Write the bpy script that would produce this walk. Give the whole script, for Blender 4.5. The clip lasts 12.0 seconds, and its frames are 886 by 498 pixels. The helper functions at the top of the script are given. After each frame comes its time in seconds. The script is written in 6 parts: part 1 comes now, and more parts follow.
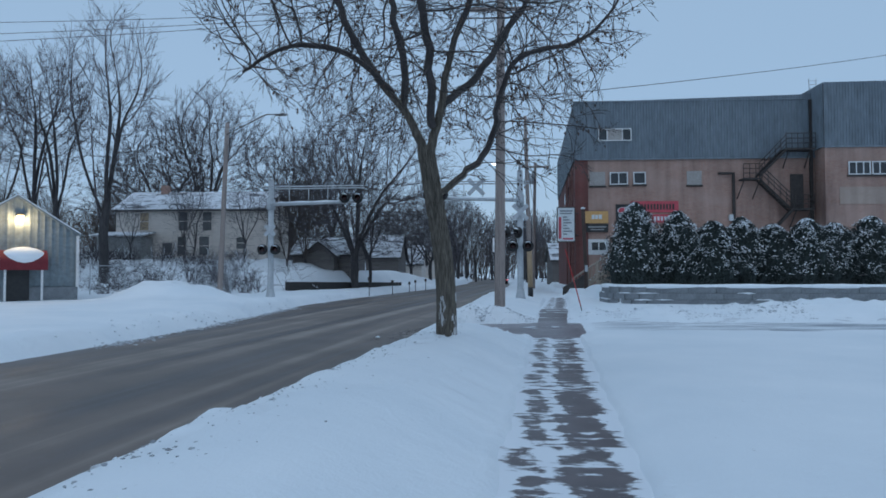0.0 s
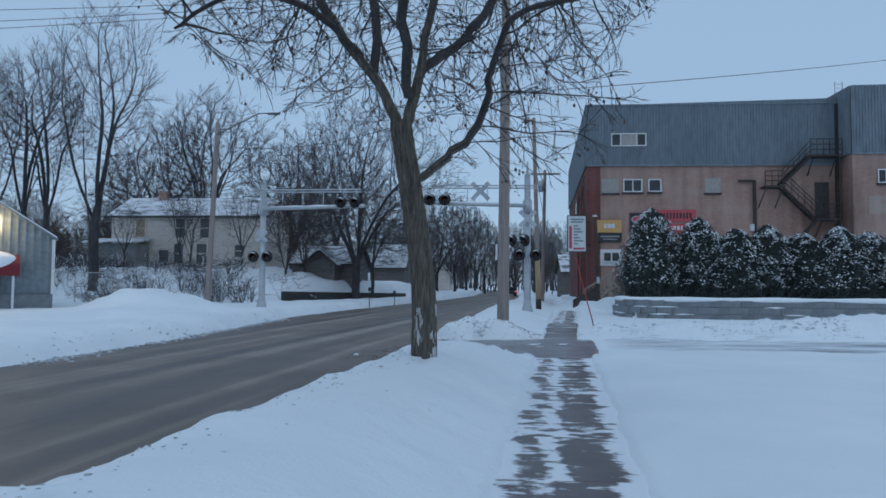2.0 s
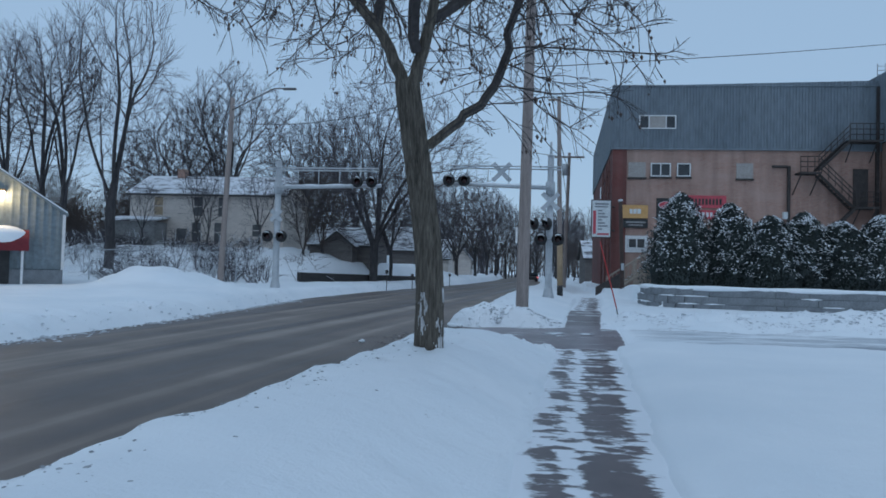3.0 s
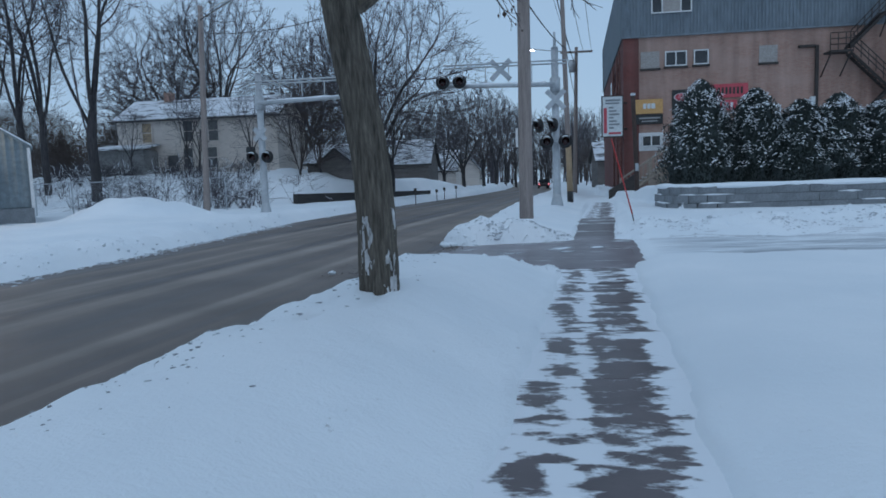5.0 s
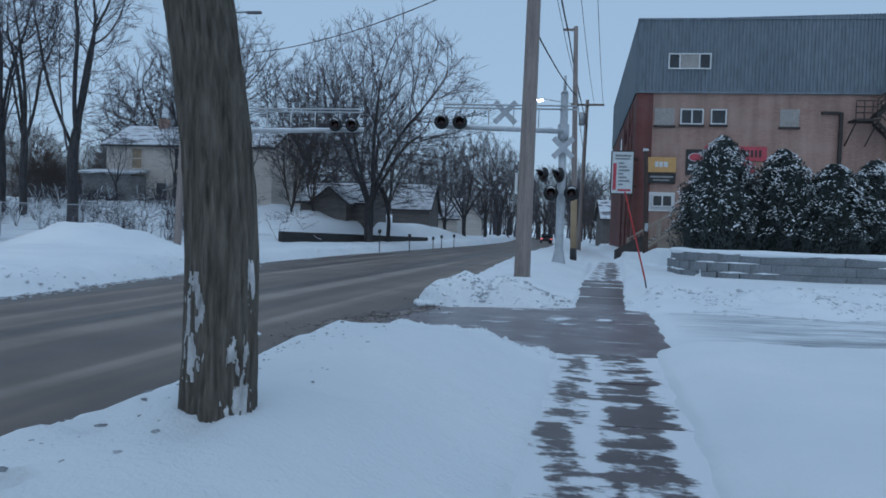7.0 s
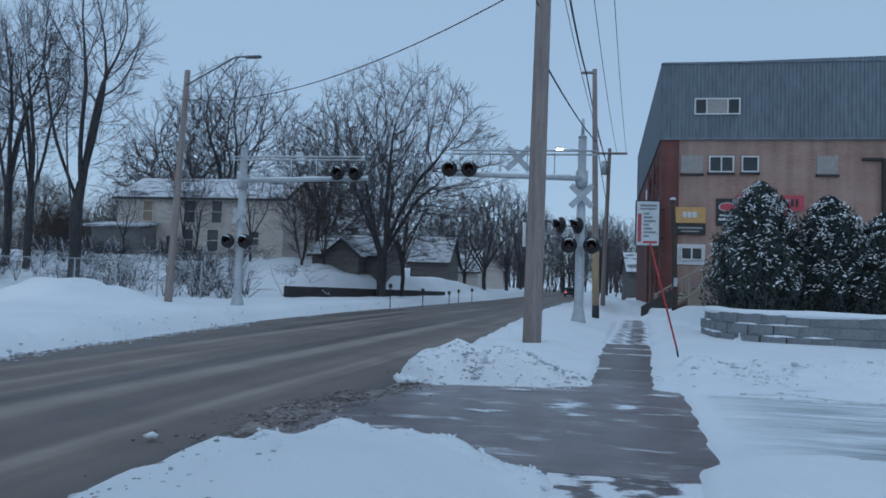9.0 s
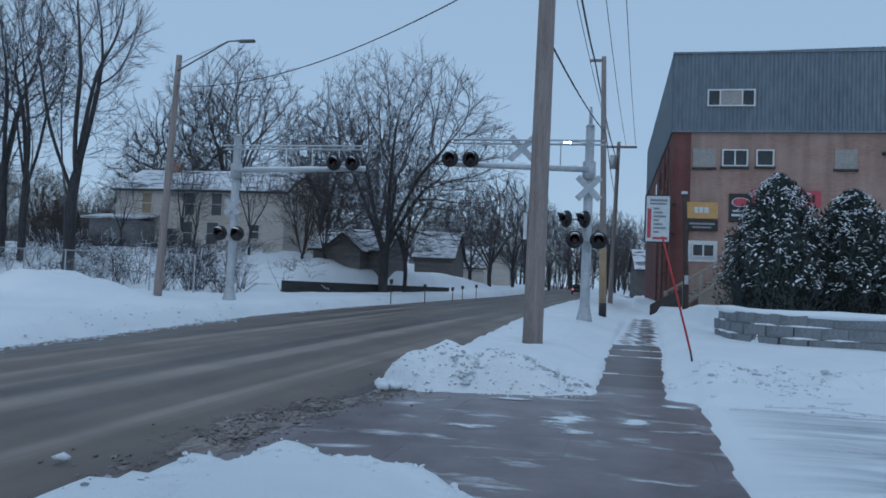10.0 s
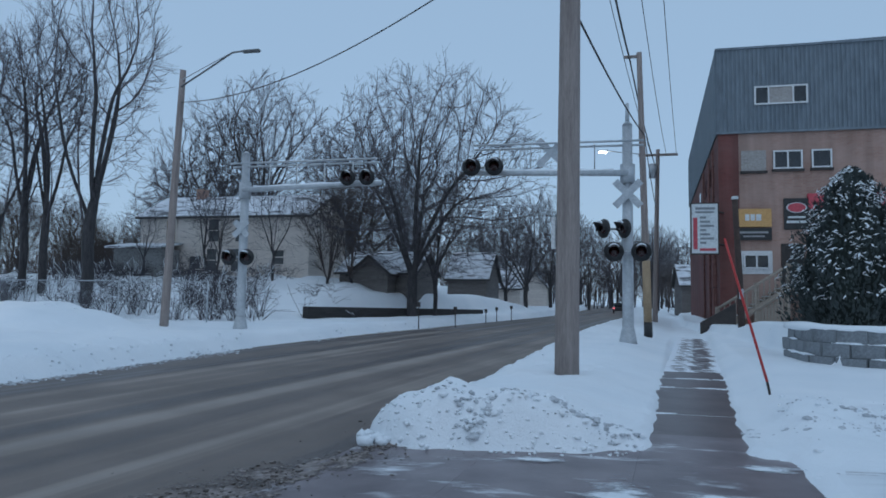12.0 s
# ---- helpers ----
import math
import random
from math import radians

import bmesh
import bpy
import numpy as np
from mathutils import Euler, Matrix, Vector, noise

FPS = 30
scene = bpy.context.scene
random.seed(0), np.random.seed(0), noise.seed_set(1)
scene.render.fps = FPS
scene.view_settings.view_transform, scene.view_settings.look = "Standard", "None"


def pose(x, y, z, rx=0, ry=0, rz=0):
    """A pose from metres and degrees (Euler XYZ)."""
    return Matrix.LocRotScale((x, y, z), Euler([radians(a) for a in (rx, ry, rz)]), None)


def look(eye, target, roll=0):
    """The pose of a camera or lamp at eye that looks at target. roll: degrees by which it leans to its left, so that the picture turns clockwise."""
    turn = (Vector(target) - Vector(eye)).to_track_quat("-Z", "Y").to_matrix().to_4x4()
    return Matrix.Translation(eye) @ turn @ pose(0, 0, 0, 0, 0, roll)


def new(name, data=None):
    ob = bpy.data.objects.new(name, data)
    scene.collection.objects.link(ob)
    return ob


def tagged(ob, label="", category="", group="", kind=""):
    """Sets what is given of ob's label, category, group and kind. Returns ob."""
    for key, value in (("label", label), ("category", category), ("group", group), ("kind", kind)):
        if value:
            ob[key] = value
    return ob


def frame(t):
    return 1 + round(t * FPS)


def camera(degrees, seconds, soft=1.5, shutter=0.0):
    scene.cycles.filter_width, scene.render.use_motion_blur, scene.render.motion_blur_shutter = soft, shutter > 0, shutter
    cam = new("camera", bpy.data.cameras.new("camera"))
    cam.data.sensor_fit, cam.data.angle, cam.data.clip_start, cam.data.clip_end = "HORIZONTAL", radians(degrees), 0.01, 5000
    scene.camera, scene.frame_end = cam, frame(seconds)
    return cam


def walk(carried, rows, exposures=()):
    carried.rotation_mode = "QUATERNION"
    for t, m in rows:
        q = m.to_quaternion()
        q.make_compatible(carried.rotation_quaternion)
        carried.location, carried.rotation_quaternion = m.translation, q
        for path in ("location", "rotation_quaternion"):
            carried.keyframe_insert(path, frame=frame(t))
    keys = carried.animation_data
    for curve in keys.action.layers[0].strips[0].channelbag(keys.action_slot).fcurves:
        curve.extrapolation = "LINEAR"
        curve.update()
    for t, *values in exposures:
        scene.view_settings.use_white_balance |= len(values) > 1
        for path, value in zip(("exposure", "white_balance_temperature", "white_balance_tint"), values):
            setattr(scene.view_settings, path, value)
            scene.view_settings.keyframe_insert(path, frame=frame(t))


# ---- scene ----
cam = camera(66.0, 12.0, soft=1.7)
# seconds, eye x y z, yaw, pitch, roll
EXPOSURE = 0.05
ROWS = [
    (0.0, 0.002, -0.000, 1.587, 3.22, 2.07, -0.08),
    (0.5, 0.086, 0.652, 1.575, 1.54, 4.80, 0.25),
    (1.0, 0.180, 1.239, 1.566, 2.25, 5.18, 0.48),
    (1.5, 0.266, 1.814, 1.535, 2.17, 4.99, 0.22),
    (2.0, 0.334, 2.414, 1.512, 4.14, 3.05, 0.43),
    (2.5, 0.398, 2.966, 1.511, 4.13, 2.89, 0.15),
    (3.0, 0.406, 3.581, 1.483, 5.94, 1.70, 1.54),
    (3.5, 0.473, 4.006, 1.488, 5.20, -3.50, -1.36),
    (3.7, 0.532, 4.220, 1.517, 5.94, -3.94, -1.22),
    (5.5, 0.736, 6.702, 1.462, 7.34, -5.98, -1.87),
    (6.0, 0.725, 7.443, 1.451, 7.71, -5.53, 1.92),
    (6.5, 0.883, 8.119, 1.441, 6.27, -2.02, -0.29),
    (7.0, 0.874, 8.784, 1.434, 7.16, -1.61, 1.91),
    (7.5, 1.024, 9.342, 1.447, 8.28, 0.75, 1.73),
    (7.7, 1.041, 9.589, 1.488, 9.22, 1.33, 2.14),
    (9.5, 1.285, 11.770, 1.578, 9.43, 2.76, 1.91),
    (10.0, 1.314, 12.374, 1.562, 10.07, 2.37, 2.41),
    (10.5, 1.339, 12.891, 1.579, 10.53, 2.53, 2.20),
    (11.0, 1.318, 13.515, 1.539, 11.69, 2.81, 1.98),
    (11.5, 1.394, 14.124, 1.527, 11.80, 2.94, 1.18),
    (12.0, 1.352, 14.770, 1.526, 13.29, 4.18, 0.88),
]
walk(cam, [(t, pose(x, y, z, 90 + pitch, 0, yaw) @ pose(0, 0, 0, 0, 0, roll)) for t, x, y, z, yaw, pitch, roll in ROWS], exposures=((0.0, EXPOSURE), (12.0, EXPOSURE)))

# ---- world and light: overcast winter dusk ----
world = bpy.data.worlds.new("world")
scene.world = world
world.use_nodes = True
wn = world.node_tree.nodes
wl = world.node_tree.links
sky = wn.new("ShaderNodeTexSky")
sky.sky_type, sky.sun_disc = "NISHITA", False
sky.sun_elevation, sky.sun_rotation = radians(40), radians(160)
sky.air_density, sky.dust_density = 1.0, 1.0
veil = wn.new("ShaderNodeRGB")
veil.outputs[0].default_value = (3.34, 4.95, 6.96, 1)
mixer = wn.new("ShaderNodeMix")
mixer.data_type = "RGBA"
mixer.inputs[0].default_value = 0.85
wl.new(sky.outputs[0], mixer.inputs[6])
wl.new(veil.outputs[0], mixer.inputs[7])
back = wn["Background"]
wl.new(mixer.outputs[2], back.inputs[0])
back.inputs[1].default_value = 0.1
sun = new("sun", bpy.data.lights.new("sun", "SUN"))
sun.data.energy, sun.data.angle, sun.data.color = 0.24, radians(75), (0.92, 0.96, 1.0)
sun.matrix_world = look((0, 0, 40), (6, 12, 0))

# ---- small tools ----
UP = Vector((0, 0, 1))


def mesh_of(name, verts, faces, smooth=False):
    me = bpy.data.meshes.new(name)
    me.from_pydata(verts, [], faces)
    me.update()
    if smooth:
        me.shade_smooth()
    return me


def part(name, data, material, parent=None, label="", smooth=False):
    """Links a bmesh or mesh as one object under a thing or a part."""
    if isinstance(data, bmesh.types.BMesh):
        me = bpy.data.meshes.new(name)
        data.to_mesh(me)
        data.free()
        if smooth:
            me.shade_smooth()
    else:
        me = data
    me.materials.clear()
    me.materials.append(material)
    ob = new(name, me)
    if parent is not None:
        ob.parent = parent
    if label:
        ob["label"] = label
    return ob


def thing(name, label, category, at=(0, 0, 0), group="", kind=""):
    ob = new(name)
    ob.location = at
    ob.empty_display_size = 0.2
    return tagged(ob, label, category, group, kind)


def box(bm, x0, y0, z0, x1, y1, z1, bevel=0.0):
    made = bmesh.ops.create_cube(bm, size=1.0)
    m = Matrix.LocRotScale(((x0 + x1) / 2, (y0 + y1) / 2, (z0 + z1) / 2), None, (abs(x1 - x0), abs(y1 - y0), abs(z1 - z0)))
    bmesh.ops.transform(bm, matrix=m, verts=made["verts"])
    if bevel:
        edges = list({e for v in made["verts"] for e in v.link_edges})
        bmesh.ops.bevel(bm, geom=edges, offset=bevel, segments=1, affect="EDGES")
    return bm


def boxed(*a, **k):
    return box(bmesh.new(), *a, **k)


def frame_of(d):
    d = d.normalized()
    side = d.cross(UP) if abs(d.z) < 0.95 else d.cross(Vector((1, 0, 0)))
    side.normalize()
    return side, d.cross(side)


class Tubes:
    """Gathers tapered tubes along polylines into one mesh."""

    def __init__(self):
        self.v, self.f = [], []

    def add(self, pts, radii, sides=6, cap=True):
        pts = [Vector(p) for p in pts]
        start = len(self.v)
        n = len(pts)
        side, up = frame_of(pts[1] - pts[0])
        for i, p in enumerate(pts):
            d = (pts[min(i + 1, n - 1)] - pts[max(i - 1, 0)]).normalized()
            side = (side - d * side.dot(d)).normalized()
            up = d.cross(side)
            r = radii[i]
            for k in range(sides):
                a = 2 * math.pi * k / sides
                q = p + side * (r * math.cos(a)) + up * (r * math.sin(a))
                self.v.append((q.x, q.y, q.z))
        for i in range(n - 1):
            a, b = start + i * sides, start + (i + 1) * sides
            for k in range(sides):
                j = (k + 1) % sides
                self.f.append((a + k, a + j, b + j, b + k))
        if cap:
            self.f.append(tuple(start + k for k in reversed(range(sides))))
            self.f.append(tuple(start + (n - 1) * sides + k for k in range(sides)))
        return self

    def mesh(self, name, smooth=True):
        return mesh_of(name, self.v, self.f, smooth)


def rod(a, b, r0, r1=None, sides=8):
    return Tubes().add([a, b], [r0, r0 if r1 is None else r1], sides).mesh("rod")


def value_noise(x, y, cell, seed):
    """Smooth lattice noise, 0 to 1, for arrays."""
    gx, gy = np.asarray(x) / cell, np.asarray(y) / cell
    ix, iy = np.floor(gx).astype(np.int64), np.floor(gy).astype(np.int64)
    fx, fy = gx - ix, gy - iy
    fx, fy = fx * fx * (3 - 2 * fx), fy * fy * (3 - 2 * fy)

    def h(i, j):
        n = (i * 374761393 + j * 668265263 + seed * 974634777) & 0xFFFFFFFF
        n = ((n ^ (n >> 13)) * 1274126177) & 0xFFFFFFFF
        return ((n ^ (n >> 16)) & 0xFFFF) / 65535.0

    a, b, c, d = h(ix, iy), h(ix + 1, iy), h(ix, iy + 1), h(ix + 1, iy + 1)
    return (a * (1 - fx) + b * fx) * (1 - fy) + (c * (1 - fx) + d * fx) * fy


def smooth01(v, a, b):
    t = np.clip((np.asarray(v) - a) / (b - a), 0, 1)
    return t * t * (3 - 2 * t)


# ---- materials ----
SLOPE = 0.1  # the walk's sideways drift for each metre along it


def material(name, rough=0.7, metal=0.0):
    m = bpy.data.materials.new(name)
    m.use_nodes = True
    b = m.node_tree.nodes["Principled BSDF"]
    b.inputs["Roughness"].default_value, b.inputs["Metallic"].default_value = rough, metal
    return m, m.node_tree.nodes, m.node_tree.links, b


def place(nodes, links, scale=(1, 1, 1), world_space=False):
    """Coordinates in metres."""
    m = nodes.new("ShaderNodeMapping")
    m.inputs["Scale"].default_value = scale
    if world_space:
        g = nodes.new("ShaderNodeNewGeometry")
        links.new(g.outputs["Position"], m.inputs["Vector"])
    else:
        c = nodes.new("ShaderNodeTexCoord")
        links.new(c.outputs["Object"], m.inputs["Vector"])
    return m.outputs[0]


def noisy(nodes, links, vec, scale, detail=4.0, rough=0.6):
    n = nodes.new("ShaderNodeTexNoise")
    n.inputs["Scale"].default_value, n.inputs["Detail"].default_value, n.inputs["Roughness"].default_value = scale, detail, rough
    links.new(vec, n.inputs["Vector"])
    return n.outputs["Fac"]


def ramp(nodes, links, fac, stops):
    r = nodes.new("ShaderNodeValToRGB")
    e = r.color_ramp.elements
    while len(e) < len(stops):
        e.new(0.5)
    for k, (p, c) in zip(e, stops):
        k.position, k.color = p, (*c, 1) if len(c) == 3 else c
    links.new(fac, r.inputs[0])
    return r.outputs[0]


def blend(nodes, links, fac, a, b, mode="MIX"):
    m = nodes.new("ShaderNodeMix")
    m.data_type, m.blend_type = "RGBA", mode
    for slot, v in ((0, fac), (6, a), (7, b)):
        if hasattr(v, "is_linked"):
            links.new(v, m.inputs[slot])
        elif slot == 0:
            m.inputs[0].default_value = v
        else:
            m.inputs[slot].default_value = (*v, 1)
    return m.outputs[2]


def bump(nodes, links, b, height, strength=0.3, distance=0.02):
    n = nodes.new("ShaderNodeBump")
    n.inputs["Strength"].default_value, n.inputs["Distance"].default_value = strength, distance
    links.new(height, n.inputs["Height"])
    links.new(n.outputs[0], b.inputs["Normal"])


def simple(name, c0, c1, scale=6.0, rough=0.7, metal=0.0, relief=0.2, stretch=(1, 1, 1), world_space=False, fine=8.0):
    """Two tones mixed by coarse and fine noise, with slight relief."""
    m, n, l, b = material(name, rough, metal)
    v = place(n, l, stretch, world_space)
    big, small = noisy(n, l, v, scale), noisy(n, l, v, scale * fine, 6.0)
    col = ramp(n, l, big, [(0.3, c0), (0.7, c1)])
    dark = ramp(n, l, small, [(0.3, (0.72, 0.72, 0.72)), (0.7, (1.08, 1.08, 1.08))])
    l.new(blend(n, l, 1.0, col, dark, "MULTIPLY"), b.inputs["Base Color"])
    bump(n, l, b, small, relief, 0.01)
    return m


def snow_material(name, dirt):
    m, n, l, b = material(name, 0.6)
    v = place(n, l, world_space=True)
    big, mid, fine = noisy(n, l, v, 0.35, 3), noisy(n, l, v, 3.5, 5, 0.65), noisy(n, l, v, 38.0, 4)
    col = ramp(n, l, big, [(0.3, (0.765, 0.815, 0.86)), (0.7, (0.865, 0.895, 0.925))])
    spots = noisy(n, l, place(n, l, (1.0, 0.6, 1.0), True), 9.0, 6, 0.7)
    patch = noisy(n, l, v, 0.55, 3)
    speck = ramp(n, l, spots, [(0.66, (0, 0, 0)), (0.74, (1, 1, 1))])
    where = ramp(n, l, patch, [(0.45, (0, 0, 0)), (0.62, (1, 1, 1))])
    f = blend(n, l, 1.0, speck, where, "MULTIPLY")
    f2 = blend(n, l, 1.0, f, (dirt, dirt, dirt), "MULTIPLY")
    l.new(blend(n, l, f2, col, (0.22, 0.21, 0.20)), b.inputs["Base Color"])
    h = n.new("ShaderNodeMath")
    h.operation = "MULTIPLY_ADD"
    h.inputs[1].default_value = 0.25
    l.new(fine, h.inputs[0])
    l.new(mid, h.inputs[2])
    bump(n, l, b, h.outputs[0], 0.5, 0.06)
    b.inputs["Subsurface Weight"].default_value = 0.0
    return m


SNOW = snow_material("snow", 0.55)
SNOW_CAP = snow_material("snow_cap", 0.0)


def thin_roof_snow():
    """Thin snow through which dark shingles show in streaks and patches."""
    m, n, l, b = material("thin_roof_snow", 0.7)
    v = place(n, l, (1, 1, 1), True)
    f = ramp(n, l, noisy(n, l, place(n, l, (0.5, 1.2, 1.6), True), 1.0, 8, 0.7), [(0.40, (0, 0, 0)), (0.50, (1, 1, 1))])
    tone = ramp(n, l, noisy(n, l, v, 2.0, 5), [(0.3, (0.62, 0.65, 0.70)), (0.7, (0.80, 0.82, 0.86))])
    l.new(blend(n, l, f, (0.12, 0.12, 0.13), tone), b.inputs["Base Color"])
    bump(n, l, b, f, 0.4, 0.03)
    return m


ROOF_SNOW = thin_roof_snow()


def road_material():
    """Wet salted asphalt, with pale salt streaks along the lanes and a slushy skin."""
    m, n, l, b = material("wet_salted_asphalt", 0.45)
    v = place(n, l, (1, 1, 1))
    turned = place(n, l, (1, 1, 1))
    turned.node.inputs["Rotation"].default_value = (0, 0, math.atan(0.1))
    squeeze = n.new("ShaderNodeMapping")
    squeeze.inputs["Scale"].default_value = (0.95, 0.018, 1)
    l.new(turned, squeeze.inputs["Vector"])
    lanes = noisy(n, l, squeeze.outputs[0], 1.0, 5, 0.6)
    mottle, grit = noisy(n, l, v, 0.5, 5), noisy(n, l, v, 45.0, 4)
    col = ramp(n, l, lanes, [(0.34, (0.070, 0.057, 0.055)), (0.46, (0.138, 0.108, 0.095)), (0.54, (0.200, 0.158, 0.134)), (0.61, (0.296, 0.248, 0.214)), (0.70, (0.345, 0.296, 0.262))])
    tone = ramp(n, l, mottle, [(0.3, (0.68, 0.68, 0.69)), (0.7, (1.05, 1.05, 1.06))])
    l.new(blend(n, l, 1.0, col, tone, "MULTIPLY"), b.inputs["Base Color"])
    l.new(ramp(n, l, lanes, [(0.35, (0.32, 0.32, 0.32)), (0.6, (0.7, 0.7, 0.7))]), b.inputs["Roughness"])
    bump(n, l, b, grit, 0.25, 0.006)
    return m


ROAD = road_material()


def patchy_concrete(name, low, high, cross, strips=None, tones=((0.105, 0.090, 0.094), (0.195, 0.170, 0.174))):
    """Damp concrete under torn sheets of thin trodden snow."""
    m, n, l, b = material(name, 0.6)
    v = place(n, l, (1, 1, 1), True)
    base = ramp(n, l, noisy(n, l, v, 1.6, 6), [(0.3, tones[0]), (0.7, tones[1])])
    grit = noisy(n, l, v, 60.0, 4)
    cover = noisy(n, l, place(n, l, cross, True), 1.0, 10, 0.68)
    cover.node.inputs["Distortion"].default_value = 0.12
    if strips:
        sep = n.new("ShaderNodeSeparateXYZ")
        c = n.new("ShaderNodeTexCoord")
        l.new(c.outputs["Object"], sep.inputs[0])
        across = n.new("ShaderNodeMath")
        across.operation = "MULTIPLY_ADD"
        across.inputs[1].default_value, across.inputs[2].default_value = 1 / 1.4, 0.5
        l.new(sep.outputs[0], across.inputs[0])
        add = n.new("ShaderNodeMath")
        stretch = n.new("ShaderNodeMath")
        stretch.operation = "MULTIPLY_ADD"
        stretch.inputs[1].default_value, stretch.inputs[2].default_value = 0.45, -0.225
        l.new(noisy(n, l, place(n, l, (1.3, 0.9, 1), True), 1.0, 3), stretch.inputs[0])
        both = n.new("ShaderNodeMath")
        l.new(cover, both.inputs[0])
        l.new(stretch.outputs[0], both.inputs[1])
        l.new(both.outputs[0], add.inputs[0])
        l.new(ramp(n, l, across.outputs[0], strips), add.inputs[1])
        cover = add.outputs[0]
    f = ramp(n, l, cover, [(low, (0, 0, 0)), (high, (1, 1, 1))])
    l.new(blend(n, l, f, base, (0.80, 0.83, 0.87)), b.inputs["Base Color"])
    l.new(ramp(n, l, cover, [(low, (0.35, 0.35, 0.35)), (high, (0.75, 0.75, 0.75))]), b.inputs["Roughness"])
    h = blend(n, l, 0.12, f, grit)
    bump(n, l, b, h, 0.6, 0.012)
    return m


def grey(v):
    return (v, v, v)


WALK = patchy_concrete("trodden_walk_concrete", 0.53, 0.60, (2.4, 4.6, 1), [(0.0, grey(0.35)), (0.15, grey(0.14)), (0.22, grey(0.05)), (0.31, grey(0.05)), (0.38, grey(0.15)), (0.43, grey(0.12)), (0.48, grey(0.0)), (0.74, grey(-0.01)), (0.84, grey(0.16)), (1.0, grey(0.35))], ((0.074, 0.055, 0.058), (0.140, 0.108, 0.110)))
WALK_BARE = patchy_concrete("damp_walk_concrete", 0.64, 0.70, (1.2, 3.2, 1), None, ((0.084, 0.064, 0.066), (0.150, 0.118, 0.120)))
DRIVE = patchy_concrete("damp_driveway_concrete", 0.56, 0.70, (0.8, 2.6, 1), None, ((0.118, 0.096, 0.104), (0.230, 0.192, 0.204)))
BARK = simple("grey_brown_bark", (0.045, 0.039, 0.032), (0.190, 0.165, 0.135), 2.6, 0.9, 0, 1.0, (11, 11, 1.3), False, 2.5)
TWIG = simple("dark_twigs", (0.042, 0.037, 0.038), (0.085, 0.074, 0.073), 2.0, 0.9)
BARK_FAR = simple("dark_winter_bark", (0.036, 0.034, 0.037), (0.085, 0.078, 0.080), 3.0, 0.95, 0, 0.6, (2, 2, 0.5))


def packed_snow_material():
    """White packed snow with soft grey tyre streaks that begin away from the footpath."""
    m, n, l, b = material("packed_streaked_snow", 0.55)
    v = place(n, l, (1, 1, 1), True)
    snow = ramp(n, l, noisy(n, l, v, 0.35, 3), [(0.3, (0.765, 0.815, 0.86)), (0.7, (0.865, 0.895, 0.925))])
    wide, fine = noisy(n, l, place(n, l, (0.22, 1.5, 1), True), 1.0, 4, 0.6), noisy(n, l, place(n, l, (0.5, 5.5, 1), True), 1.0, 6, 0.7)
    streak = ramp(n, l, blend(n, l, 0.45, wide, fine), [(0.42, (0, 0, 0)), (0.56, (1, 1, 1))])
    sep = n.new("ShaderNodeSeparateXYZ")
    l.new(v, sep.inputs[0])
    across = n.new("ShaderNodeMath")
    across.operation = "MULTIPLY_ADD"
    across.inputs[1].default_value = -SLOPE
    l.new(sep.outputs[1], across.inputs[0])
    l.new(sep.outputs[0], across.inputs[2])
    part_of = n.new("ShaderNodeMath")
    part_of.operation = "MULTIPLY_ADD"
    part_of.inputs[1].default_value, part_of.inputs[2].default_value = 1 / 3.0, -1.15 / 3.0
    l.new(across.outputs[0], part_of.inputs[0])
    grip = ramp(n, l, part_of.outputs[0], [(0.0, (0, 0, 0)), (0.5, (1, 1, 1))])
    f = blend(n, l, 1.0, streak, grip, "MULTIPLY")
    l.new(blend(n, l, f, snow, (0.31, 0.34, 0.38)), b.inputs["Base Color"])
    h = blend(n, l, 0.5, fine, noisy(n, l, v, 30.0, 4))
    bump(n, l, b, h, 0.5, 0.03)
    return m


TWIG_FAR = simple("grey_brown_twigs", (0.056, 0.052, 0.062), (0.105, 0.096, 0.108), 1.0, 0.9)
THICKET_BROWN = simple("brown_thicket_twigs", (0.066, 0.050, 0.046), (0.115, 0.090, 0.082), 1.0, 0.9)
DRY_LEAF = simple("dry_brown_leaf", (0.05, 0.035, 0.03), (0.10, 0.065, 0.05), 8.0, 0.8)
FROST = simple("frosted_snow_on_bark", (0.34, 0.335, 0.335), (0.72, 0.72, 0.73), 9.0, 0.8, 0, 0.6, (1, 1, 0.5), False, 5.0)
POLE_WOOD = simple("weathered_pole_wood", (0.25, 0.205, 0.19), (0.38, 0.32, 0.295), 2.2, 0.85, 0, 0.5, (6, 6, 0.35))
ALUMINIUM = simple("dull_galvanised_metal", (0.42, 0.45, 0.48), (0.58, 0.61, 0.64), 4.0, 0.5, 0.25, 0.1)
BLACK = simple("black_painted_metal", (0.018, 0.018, 0.02), (0.036, 0.036, 0.038), 6.0, 0.5, 0, 0.1)
STEEL_DARK = simple("rusty_black_steel", (0.03, 0.026, 0.026), (0.065, 0.052, 0.048), 4.0, 0.7)
WHITE = simple("white_paint", (0.70, 0.71, 0.72), (0.80, 0.80, 0.80), 3.0, 0.5, 0, 0.05)
LENS = simple("dark_red_lens", (0.020, 0.006, 0.006), (0.040, 0.009, 0.009), 10.0, 0.2)
GLASS = simple("dark_window_glass", (0.015, 0.02, 0.026), (0.04, 0.048, 0.058), 1.5, 0.06, 0, 0.02)

# ---- ground: one sheet of snow with banks, ridges, a hill and cut lanes ----


